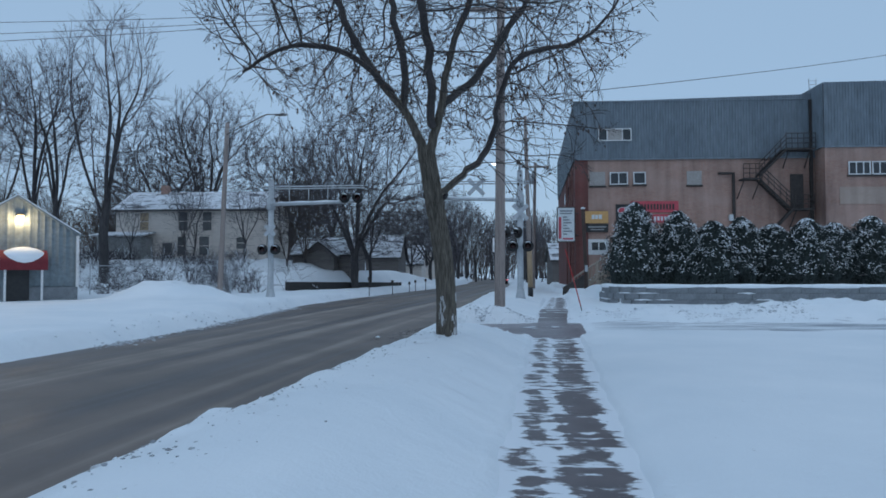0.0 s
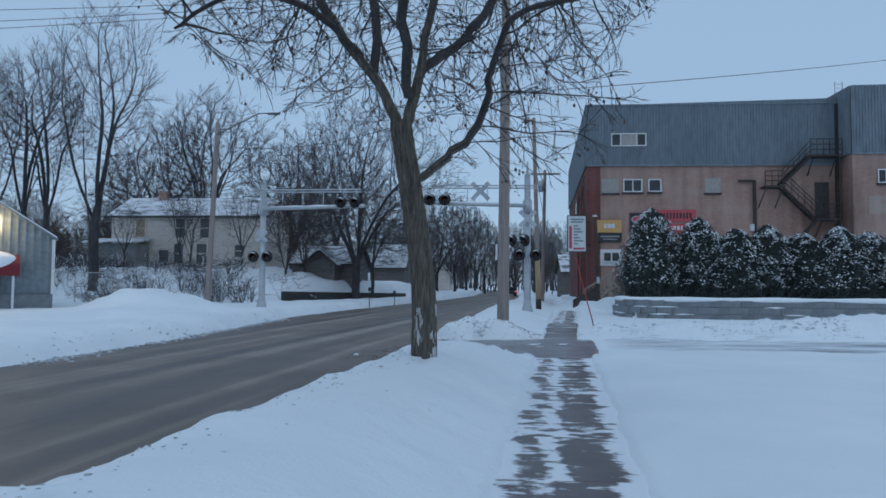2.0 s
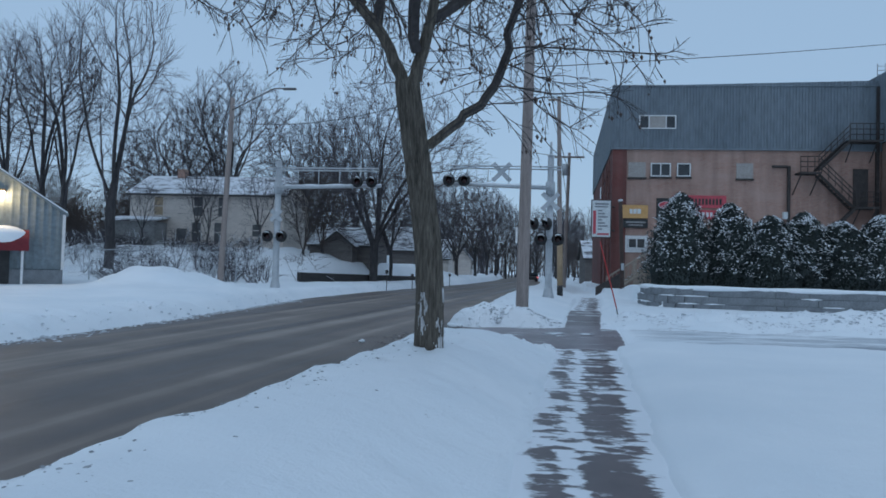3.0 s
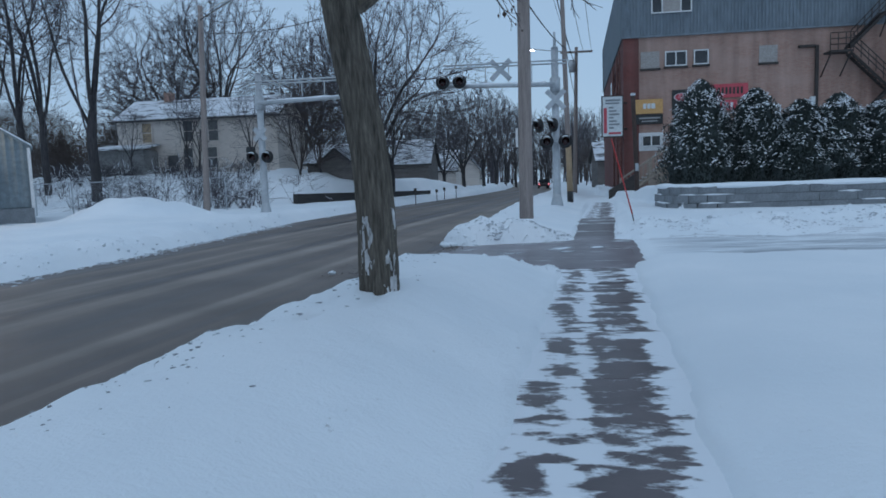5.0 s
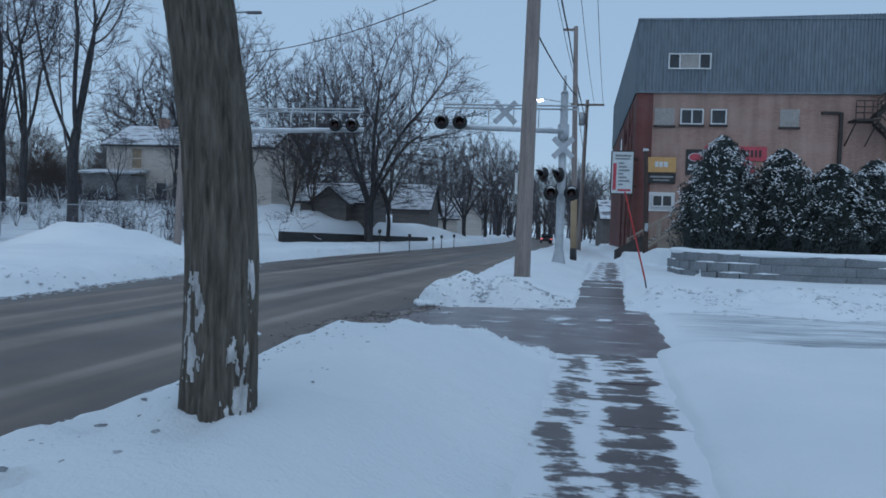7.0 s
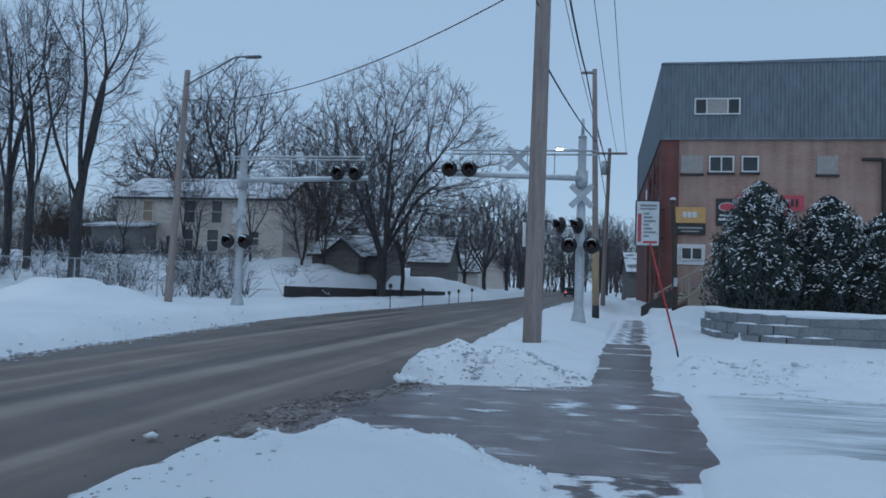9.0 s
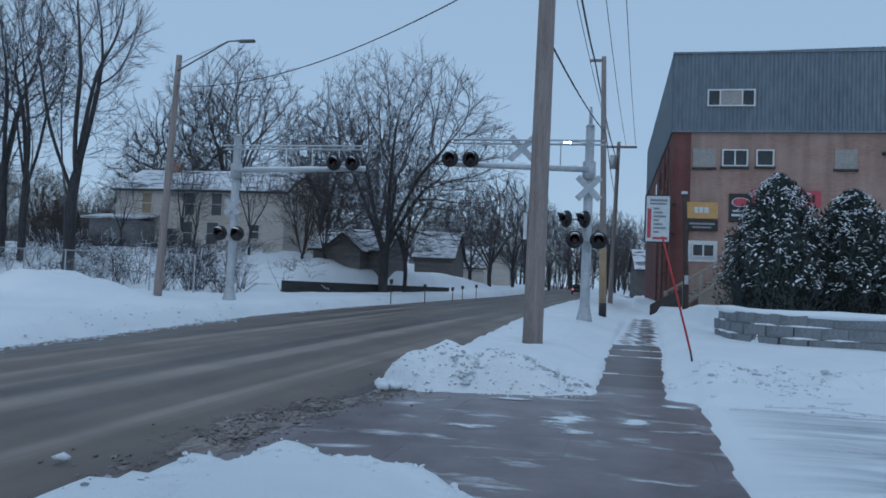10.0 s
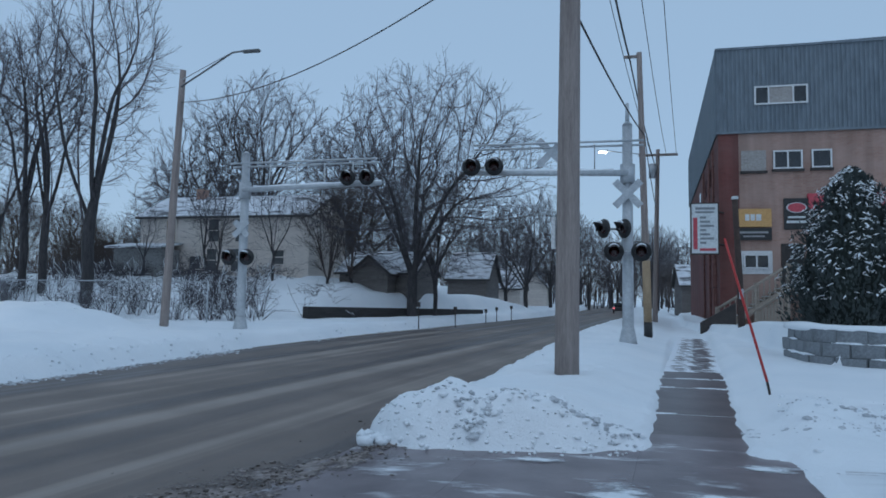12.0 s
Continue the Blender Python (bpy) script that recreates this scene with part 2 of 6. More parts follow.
def street(u, s):
    """From metres across and along the walk to the world's x, y."""
    return 0.15 + SLOPE * s + u, s


NEAR_S = [-60, 0, 18, 30, 41, 54, 80, 110, 160, 240, 420]
NEAR_U = [-3.78, -3.78, -3.6, -3.85, -4.6, -5.0, -5.0, -6.5, -11.0, -22.0, -50.0]
FAR_S = [-60, 0, 15, 20, 27, 35, 45, 60, 80, 110, 160, 240, 420]
FAR_U = [-10.4, -10.4, -10.5, -10.9, -11.9, -13.1, -13.6, -13.2, -12.8, -13.6, -18.0, -29.0, -57.0]


def near_kerb(s):
    return np.interp(s, NEAR_S, NEAR_U)


def far_kerb(s):
    return np.interp(s, FAR_S, FAR_U)


DRIVE_S0, DRIVE_S1 = 17.4, 21.7


def drive_near(u):
    """Where the lawn's snow ends before the driveway."""
    return np.interp(u, [-3.9, -3.55, -3.25, -1.6, -0.95, -0.55, 0.45, 0.75, 1.4, 3.0], [16.2, 16.75, 17.5, 17.45, 17.1, 16.75, 17.4, 17.65, 17.9, 18.0])


def drive_far(u):
    """Where the ploughed snow begins past the driveway."""
    return np.interp(u, [-3.9, -3.5, -2.95, -2.1, -1.1, -0.6, 0.6, 1.4, 3.3, 9.0], [22.6, 22.15, 21.68, 21.6, 21.7, 21.95, 21.75, 21.75, 21.6, 21.5])


def walk_right(s):
    """Cleared right edge of the footpath."""
    return np.interp(s, [0, 21.6, 22.4, 25.8, 34, 43, 50], [0.5, 0.5, 0.31, 0.40, 0.63, 0.83, 0.95])


def near_point(x, y, cx, cy, r):
    return np.exp(-(((x - cx) / r) ** 2 + ((y - cy) / r) ** 2))



def ground_height(x, y):
    x, y = np.asarray(x, float), np.asarray(y, float)
    s = y
    u = x - 0.15 - SLOPE * s
    wob = (value_noise(x, y, 0.9, 3) - 0.5) * 0.30 + (value_noise(x, y, 0.28, 4) - 0.5) * 0.16
    lump = (value_noise(x, y, 2.5, 5) - 0.5) * 0.10 + (value_noise(x, y, 0.7, 6) - 0.5) * 0.05 + (value_noise(x, y, 0.22, 7) - 0.5) * 0.022
    crumb = (value_noise(x, y, 0.35, 8) - 0.5) * 0.16 + (value_noise(x, y, 0.14, 9) - 0.5) * 0.08
    nk, fk = near_kerb(s), far_kerb(s)
    # verge between the walk and the road
    mid = 0.42 - 0.17 * smooth01(s, 22.5, 24.5) - 0.17 * smooth01(s, 15.2, 17.1) * smooth01(s, 21.0, 19.5)
    verge = mid * smooth01(u + wob * 0.4, -0.62, -1.9) ** 0.8
    edge = smooth01(u + wob * (0.6 + 0.6 * smooth01(s, 17, 22)), nk - 0.15, nk + 1.25 - 0.15 * smooth01(s, 17, 22))
    verge = 0.04 + verge * edge + lump * 0.7
    crusty = edge * (1 - smooth01(u, nk + 0.7, nk + 1.3)) + np.exp(-((s - drive_far(u) - 0.45) / 0.45) ** 2) + 0.6 * np.exp(-((s - drive_near(u) + 0.25) / 0.3) ** 2)
    verge = verge + (crumb * 1.25 + (value_noise(x, y, 0.6, 33) - 0.5) * 0.12) * np.clip(crusty, 0, 1)
    dimple = smooth01(value_noise(x * 1.3, y * 0.8, 0.26, 91), 0.70, 0.95) * smooth01(value_noise(x, y, 1.3, 92), 0.35, 0.6)
    verge = verge - 0.10 * dimple * smooth01(u, nk + 0.2, nk + 0.5) * smooth01(u, -1.3, -2.0)
    verge = verge + 0.075 * near_point(x, y, -0.6, 11.95, 0.6) + 0.16 * near_point(x, y, -1.15, 22.35, 0.38)
    # open field beside the walk
    field = 0.05 + 0.10 * smooth01(u + wob * 0.5, 0.62, 1.15) + lump * 0.35
    # ridge pushed up by the plough past the driveway
    d = s - (23.9 - 0.03 * (x - 3) + (value_noise(x, y, 2.0, 12) - 0.5) * 0.9)
    ridge = (0.20 + 0.32 * smooth01(x, 5.5, 12)) * np.exp(-(d / 1.0) ** 2) * smooth01(u, 0.5, 1.4) + 0.10 * smooth01(s, 23, 27) * smooth01(u, 0.6, 1.2)
    field = field + ridge + (crumb * 1.7 + (value_noise(x, y, 0.8, 31) - 0.5) * 0.14) * np.exp(-(d / 1.1) ** 2) * smooth01(u, 0.6, 1.4)
    # terrace held up by the block wall
    terrace = smooth01(s, 30.62, 30.8) * smooth01(x, 6.05, 6.25) * (1 - 0.6 * smooth01(s, 38, 44))
    field = field * (1 - terrace) + terrace * 0.98
    # far side of the road
    far = 0.05 + 0.30 * smooth01(u + wob, fk + 0.35, fk - 1.1) + lump + crumb * 0.5 * np.exp(-((u - fk + 0.4) / 0.8) ** 2)
    chunk = (value_noise(x, y, 0.75, 51) - 0.5) * 0.34 + (value_noise(x, y, 1.5, 52) - 0.5) * 0.42
    mound = 0.92 * np.exp(-(((x + 14.75) / 2.4) ** 2 + ((y - 31.8) / 2.2) ** 2) ** 1.3) + 0.16 * np.exp(-(((x + 12.5) / 4.5) ** 2 + ((y - 27.5) / 2.6) ** 2))
    far = far + mound * (1 + lump * 2.5 + chunk) * smooth01(u, fk + 0.2, fk - 1.4)
    hill = smooth01(s, 43, 58) * smooth01(x, -13.0, -19.0) * 2.5 + smooth01(s, 46, 56) * smooth01(x - (-13.67 + 0.250 * (s - 47.95)), -0.35, -2.0) * smooth01(x, -17.5, -14.5) * smooth01(s, 92, 70) * 1.55 + smooth01(s, 60, 110) * 0.4
    far = far + hill + (value_noise(x, y, 1.1, 13) - 0.5) * 0.5 * smooth01(s, 44, 48) * smooth01(x, -14, -17)
    bank = smooth01(u - wob * 0.7, fk + 0.30, fk - 0.55)
    far = -0.32 * (1 - bank) + far * bank
    z = np.where(u > 0, field, np.where(u > (nk + fk) / 2, verge, far))
    lane = (u < nk + wob) & (u > (nk + fk) / 2)
    walk_cut = smooth01(u + wob * 0.2, -0.60, -0.49) * smooth01(u + wob * 0.2, walk_right(s) + 0.10, walk_right(s)) * smooth01(s, 48, 40)
    z = z * (1 - walk_cut) + walk_cut * -0.12
    drive = smooth01(s + wob * 0.6, drive_near(u) - 0.22, drive_near(u) + 0.06) * smooth01(s + wob * 0.9 + (value_noise(x, y, 1.6, 41) - 0.5) * 0.3, drive_far(u) + 0.5, drive_far(u) - 0.02) * (u > (nk + fk) / 2)
    rut = (value_noise(x * 0.12, y, 0.30, 21) - 0.5) * 0.06 + (value_noise(x * 0.4, y, 0.15, 22) - 0.5) * 0.02
    away = smooth01(u, 0.75, 1.7)
    packed = drive * smooth01(u, 0.66, 0.74)
    z = z * (1 - packed) + packed * (0.012 + 0.035 * away + rut * away)
    bare = drive * smooth01(u + wob * 0.10, 0.81, 0.70)
    z = z * (1 - bare) + bare * -0.12
    z = np.where(lane, -0.32, z)
    apron = (u < nk + 0.8) & (u > nk - 0.4) & (s > drive_near(u)) & (s < drive_far(u))
    return np.where(apron, -0.32, z)


def axis(fine0, fine1, step, lo, hi, mid0, mid1, mid_step):
    a = list(np.arange(fine0, fine1 + 1e-6, step))
    left, right = list(np.arange(mid0, fine0 - mid_step / 2, mid_step)), list(np.arange(fine1 + mid_step, mid1, mid_step))
    grow = [mid1 + 4 * 1.55**k for k in range(14)]
    fall = [mid0 - 4 * 1.55**k for k in range(14)][::-1]
    return np.array([v for v in fall if v > lo] + left + a + right + [v for v in grow if v < hi])


gx = axis(-5.2, 9.0, 0.10, -1500, 1500, -46, 46, 0.30)
gy = axis(5.0, 31.0, 0.105, -1500, 1500, -14, 96, 0.45)
GX, GY = np.meshgrid(gx, gy)
GZ = ground_height(GX, GY)
nx, ny = len(gx), len(gy)
ii = (np.arange(ny - 1)[:, None] * nx + np.arange(nx - 1)[None, :]).ravel()
quads = np.stack([ii, ii + 1, ii + nx + 1, ii + nx], 1)
ground = part("ground", mesh_of("ground", np.stack([GX.ravel(), GY.ravel(), GZ.ravel()], 1).tolist(), quads.tolist(), True), SNOW)
tagged(ground, "snow covered ground with crumbly ploughed banks", "ground", kind="structure")


def ribbon(name, left, right, z, ss, mat, label, cols=8):
    verts, faces = [], []
    for s in ss:
        a, b = left(s), right(s)
        for k in range(cols + 1):
            u = a + (b - a) * k / cols
            x, y = street(u, s)
            crown = 0.06 * (1 - (2 * k / cols - 1) ** 2)
            verts.append((x, y, z + crown))
    w = cols + 1
    for i in range(len(ss) - 1):
        for k in range(cols):
            faces.append((i * w + k, i * w + k + 1, i * w + w + k + 1, i * w + w + k))
    ob = part(name, mesh_of(name, verts, faces, True), mat)
    return tagged(ob, label, name, kind="structure")


road = ribbon("road", lambda s: float(far_kerb(s)) - 0.6, lambda s: float(near_kerb(s)) + 0.7, -0.12, list(np.arange(-40, 120, 1.0)) + list(np.arange(120, 420, 8.0)), ROAD,
              "wet grey asphalt road with pale salt streaks")

# driveway of big concrete bays
driveway = thing("driveway", "damp bare concrete driveway crossing the footpath", "driveway", kind="structure")
for k, (u0, u1) in enumerate([(-3.6, -2.1), (-2.1, -0.66), (0.66, 1.3)]):
    for s0, s1 in ((DRIVE_S0 - 1.0, DRIVE_S1 + 1.3),):
        bm = bmesh.new()
        g = 0.001
        z1 = -0.065 if k == 0 else 0.0
        corners = [street(u0 + g, s0 + g), street(u1 - g, s0 + g), street(u1 - g, s1 - g), street(u0 + g, s1 - g)]
        tops = [-0.08 if k == 0 and c in (0, 3) else -0.006 for c in range(4)]
        lowv = [bm.verts.new((x, y, -0.3)) for x, y in corners]
        top = [bm.verts.new((x, y, t)) for (x, y), t in zip(corners, tops)]
        bm.faces.new(top)
        for a in range(4):
            b = (a + 1) % 4
            bm.faces.new((lowv[a], lowv[b], top[b], top[a]))
        part("concrete_bay", bm, DRIVE, driveway)

# the footpath's slabs
footpath = thing("footpath", "concrete footpath with patches of trodden snow", "footpath", kind="structure")
slab_mesh = {}
for mat in (WALK, WALK_BARE, DRIVE):
    bm = bmesh.new()
    box(bm, -0.66, -0.762, -0.14, 0.66, 0.762, 0.0, 0.003)
    bmesh.ops.transform(bm, matrix=Matrix(((1, SLOPE, 0, 0), (0, 1, 0, 0), (0, 0, 1, 0), (0, 0, 0, 1))), verts=bm.verts)
    me = bpy.data.meshes.new("slab")
    bm.to_mesh(me)
    bm.free()
    slab_mesh[mat.name] = me
for k in range(-4, 32):
    s = 1.0 + 1.53 * k
    x, y = street(float(walk_right(s)) - 0.5 if s > 26 else 0.0, s)
    mat = WALK if s < 17 or s > 31 else (DRIVE if s < 22.5 else WALK_BARE)
    slab = part("slab", slab_mesh[mat.name], mat, footpath)
    slab.location = (x, y, random.uniform(-0.006, 0.004))
    slab.rotation_euler = (radians(random.uniform(-0.25, 0.25)), radians(random.uniform(-0.2, 0.2)), 0)


def on_ground(x, y):
    return float(ground_height(np.array([x]), np.array([y]))[0])

# ---- brick building with a metal upper storey ----
BRICK = None


def brick_material(name, c0, c1, c2, mortar, dark, soot=False):
    m, n, l, b = material(name, 0.85)
    v = place(n, l, world_space=True)
    comb = n.new("ShaderNodeCombineXYZ")
    sep = n.new("ShaderNodeSeparateXYZ")
    l.new(v, sep.inputs[0])
    add = n.new("ShaderNodeMath")
    l.new(sep.outputs[0], add.inputs[0])
    l.new(sep.outputs[1], add.inputs[1])
    l.new(add.outputs[0], comb.inputs[0])
    l.new(sep.outputs[2], comb.inputs[1])
    t = n.new("ShaderNodeTexBrick")
    t.inputs["Scale"].default_value = 1.0
    t.inputs["Brick Width"].default_value, t.inputs["Row Height"].default_value = 0.22, 0.075
    t.inputs["Mortar Size"].default_value, t.inputs["Bias"].default_value = 0.008, -0.1
    for slot, c in (("Color1", c0), ("Color2", c1), ("Mortar", mortar)):
        t.inputs[slot].default_value = (*c, 1)
    l.new(comb.outputs[0], t.inputs["Vector"])
    stain = noisy(n, l, place(n, l, (0.25, 0.25, 0.5), True), 1.0, 6, 0.65)
    mix = blend(n, l, ramp(n, l, stain, [(0.42, (0, 0, 0)), (0.68, (1, 1, 1))]), t.outputs["Color"], c2)
    streak = noisy(n, l, place(n, l, (1.3, 1.3, 0.12), True), 1.0, 5, 0.6)
    l.new(blend(n, l, 1.0, mix, ramp(n, l, streak, [(0.3, (dark, dark, dark)), (0.65, (1.05, 1.05, 1.05))]), "MULTIPLY"), b.inputs["Base Color"])
    bump(n, l, b, t.outputs["Fac"], -0.4, 0.01)
    if soot:
        # rust and soot run down the wall around the fire escape
        d = n.new("ShaderNodeMapping")
        d.inputs["Location"].default_value, d.inputs["Scale"].default_value = (-23.0 / 4.0, 0, -6.0 / 6.0), (1 / 4.0, 0, 1 / 6.0)
        l.new(v, d.inputs["Vector"])
        far_off = n.new("ShaderNodeVectorMath")
        far_off.operation = "LENGTH"
        l.new(d.outputs[0], far_off.inputs[0])
        rag = n.new("ShaderNodeMath")
        rag.operation = "MULTIPLY_ADD"
        rag.inputs[1].default_value = 0.9
        l.new(noisy(n, l, place(n, l, (0.9, 0.9, 0.3), True), 1.0, 6, 0.65), rag.inputs[0])
        l.new(far_off.outputs["Value"], rag.inputs[2])
        clean = ramp(n, l, rag.outputs[0], [(0.55, (0.50, 0.47, 0.47)), (1.0, (1, 1, 1))])
        l.new(blend(n, l, 1.0, b.inputs["Base Color"].links[0].from_socket, clean, "MULTIPLY"), b.inputs["Base Color"])
    return m


BRICK = brick_material("tan_brick", (0.35, 0.195, 0.150), (0.44, 0.265, 0.21), (0.43, 0.295, 0.25), (0.36, 0.28, 0.25), 0.68, True)
BRICK_RED = brick_material("painted_red_brick", (0.16, 0.045, 0.04), (0.20, 0.06, 0.05), (0.19, 0.085, 0.075), (0.13, 0.06, 0.055), 0.6)
CLADDING = simple("blue_grey_metal_cladding", (0.162, 0.200, 0.235), (0.200, 0.240, 0.275), 0.4, 0.5, 0.1, 0.05, (1, 1, 0.3))
INFILL = brick_material("pale_infill_brick", (0.36, 0.26, 0.21), (0.42, 0.31, 0.26), (0.42, 0.33, 0.28), (0.36, 0.30, 0.27), 0.8)
PANEL = simple("pale_board", (0.34, 0.31, 0.29), (0.42, 0.39, 0.37), 1.5, 0.8)
ROOF_FLAT = simple("dark_roof_felt", (0.05, 0.05, 0.05), (0.08, 0.08, 0.08), 2.0, 0.9)

FY, FX0, FX1, F2Y = 50.67, 6.88, 24.2, 48.95
brick_building = thing("commercial_building", "tan brick commercial building with blue-grey metal upper storey", "building", (FX0, FY, 0))
BACK = (8.8, 78.7)


def wall_prism(pts, z0, z1):
    """An upright prism over a plan outline."""
    bm = bmesh.new()
    lo, hi = [bm.verts.new((*p, z0)) for p in pts], [bm.verts.new((*p, z1)) for p in pts]
    bm.faces.new(lo[::-1])
    bm.faces.new(hi)
    for a in range(len(pts)):
        b = (a + 1) % len(pts)
        bm.faces.new((lo[a], lo[b], hi[b], hi[a]))
    return bm


def under(ob, parent):
    """Keeps ob's place in the world while it becomes a child of a thing that is only moved."""
    ob.parent = parent
    ob.matrix_parent_inverse = Matrix.Translation(-parent.location)
    return ob


def bpart(name, bm, mat, label="", parent=None, smooth=False):
    return under(part(name, bm, mat, None, label, smooth), parent or brick_building) if parent is None else part(name, bm, mat, parent, label, smooth)


bpart("wall", wall_prism([(FX0 + 0.12, FY + 0.05), (FX1, FY + 0.05), (FX1 + 2, BACK[1]), (BACK[0] + 0.12, BACK[1])], -0.3, 10.02), BRICK, "weathered tan brick wall")
bpart("wall", wall_prism([(FX0 + 0.05, FY), (FX0 + 1.0, FY), (FX0 + 1.0, FY + 0.049), (FX0 + 0.119, FY + 0.049), (BACK[0] + 0.119, BACK[1]), (BACK[0] + 0.05, BACK[1])], -0.3, 10.0), BRICK_RED, "dark red painted brick corner and side wall")
bpart("wall", wall_prism([(FX1 - 0.15, F2Y), (44, F2Y), (44, BACK[1]), (FX1 + 2.01, BACK[1])], -0.3, 10.45), BRICK, "tan brick wing")


def cladding(p, q, z0, z1a, z1b, pitch=0.2):
    """Ribbed sheet metal between two plan points, as one folded profile."""
    (x0, y0), (x1, y1) = p, q
    length = math.hypot(x1 - x0, y1 - y0)
    dx, dy = (x1 - x0) / length, (y1 - y0) / length
    nxx, nyy = dy, -dx
    verts, faces = [], []
    t, prof = 0.0, []
    while t < length:
        for a, d in ((0, 0), (0.09, 0), (0.115, 0.05), (0.165, 0.05), (0.19, 0)):
            if t + a <= length:
                prof.append((t + a, d))
        t += pitch
    for i, (a, d) in enumerate(prof):
        x, y = x0 + dx * a + nxx * d, y0 + dy * a + nyy * d
        top = z1a + (z1b - z1a) * a / length
        verts += [(x, y, z0), (x, y, top)]
        if i:
            k = 2 * i
            faces.append((k - 2, k, k + 1, k - 1))
    return mesh_of("cladding", verts, faces)


bpart("cladding", cladding((FX0, FY - 0.03), (FX1, FY - 0.03), 10.0, 14.25, 14.62), CLADDING, "ribbed blue-grey metal cladding")
bpart("cladding", cladding((BACK[0], BACK[1]), (FX0, FY - 0.03), 10.0, 14.25, 14.25), CLADDING)
bpart("cladding", cladding((FX1 - 0.17, F2Y - 0.03), (44, F2Y - 0.03), 10.45, 15.0, 15.2), CLADDING)
bpart("cladding", cladding((FX1 - 0.18, FY + 2.0), (FX1 - 0.18, F2Y - 0.03), 10.45, 15.0, 15.0), CLADDING)
bpart("roof", wall_prism([(FX0 + 0.02, FY), (FX1, FY), (FX1 + 2, BACK[1]), (BACK[0] + 0.02, BACK[1])], 10.03, 14.2), ROOF_FLAT)
bpart("roof", wall_prism([(FX1 - 0.15, F2Y + 0.02), (44, F2Y + 0.02), (44, BACK[1]), (FX1 + 2.02, BACK[1])], 10.46, 14.95), ROOF_FLAT)


def trim_strip(name, a, b, z0, z1, d0, d1, mat, label=""):
    """A bar along a facade parallel to x."""
    return bpart(name, boxed(a, d0, z0, b, d1, z1), mat, label)


trim_strip("coping", FX0 - 0.04, FX1, 14.22, 14.32, FY - 0.12, FY + 0.2, CLADDING).rotation_euler = (0, 0, 0)
trim_strip("flashing", FX0 - 0.02, FX1, 9.94, 10.06, FY - 0.11, FY + 0.045, CLADDING)
trim_strip("flashing", FX1 - 0.2, 44, 10.38, 10.5, F2Y - 0.11, F2Y + 0.01, CLADDING)


def facade_window(x0, x1, z0, z1, y, panes, mid_blank=False, sill=True):
    """A white-framed window set in a facade that faces -y."""
    w = bpart("window", boxed(x0, y - 0.03, z0, x1, y + 0.04, z1), GLASS)
    t = 0.075
    bm = bmesh.new()
    for a in ((x0, y - 0.075, z1 - t, x1, y - 0.031, z1), (x0, y - 0.075, z0, x1, y - 0.031, z0 + t), (x0, y - 0.075, z0 + t, x0 + t, y - 0.031, z1 - t), (x1 - t, y - 0.075, z0 + t, x1, y - 0.031, z1 - t)):
        box(bm, *a)
    for p in panes:
        xp = x0 + (x1 - x0) * p
        box(bm, xp - 0.035, y - 0.07, z0 + t, xp + 0.035, y - 0.031, z1 - t)
    f = part("window_frame", bm, WHITE, w)
    if mid_blank:
        part("blind", boxed(x0 + (x1 - x0) * panes[0] + 0.04, y - 0.05, z0 + t, x0 + (x1 - x0) * panes[1] - 0.04, y - 0.035, z1 - t), PANEL, w, "pale closed panel")
    if sill:
        part("window_sill", boxed(x0 - 0.06, y - 0.10, z0 - 0.13, x1 + 0.06, y + 0.03, z0 - 0.005), STEEL_DARK, w)
    return w


facade_window(8.63, 11.06, 11.34, 12.27, FY - 0.06, (0.27, 0.73), True, False)
facade_window(9.46, 10.78, 8.12, 9.04, FY + 0.02, (0.5,))
facade_window(11.18, 12.08, 8.14, 9.04, FY + 0.02, ())
trim_strip("window_surround", 7.86, 9.34, 2.97, 4.10, FY - 0.03, FY + 0.05, WHITE, "wide white window surround")
facade_window(8.02, 9.20, 3.22, 3.94, FY - 0.065, (0.5,), False, False)
for x0, x1 in ((8.0, 9.14), (15.05, 16.12)):
    trim_strip("blocked_window", x0, x1, 8.06, 9.08, FY + 0.01, FY + 0.07, PANEL, "boarded-up window opening")
    trim_strip("window_sill", x0 - 0.05, x1 + 0.05, 7.93, 8.05, FY - 0.06, FY + 0.06, STEEL_DARK)
facade_window(25.6, 27.1, 8.45, 9.38, F2Y - 0.02, (0.35, 0.68))
facade_window(27.2, 28.7, 8.45, 9.38, F2Y - 0.02, (0.35, 0.68))
trim_strip("blocked_window", 25.0, 29.5, 6.4, 7.6, F2Y - 0.03, F2Y + 0.05, INFILL, "bricked-up pale window band")
bpart("fire_door", boxed(22.42, FY - 0.02, 6.25, 23.34, FY + 0.06, 8.78, bevel=0.01), STEEL_DARK, "dark steel fire door")
# dark strip up the wing's inner corner, added in place of its shade
trim_strip("corner_shade_strip", 23.78, 23.98, 1.0, 14.2, FY - 0.16, FY + 0.04, STEEL_DARK, "dark downpipe-like strip standing in for the corner's shade")
bm = bmesh.new()
for z in np.arange(14.6, 15.8, 0.28):
    box(bm, 24.1, FY + 0.5, z, 24.65, FY + 0.53, z + 0.03)
box(bm, 24.1, FY + 0.5, 14.2, 24.14, FY + 0.54, 15.9)
box(bm, 24.61, FY + 0.5, 14.2, 24.65, FY + 0.54, 15.9)
bpart("roof_ladder", bm, ALUMINIUM)

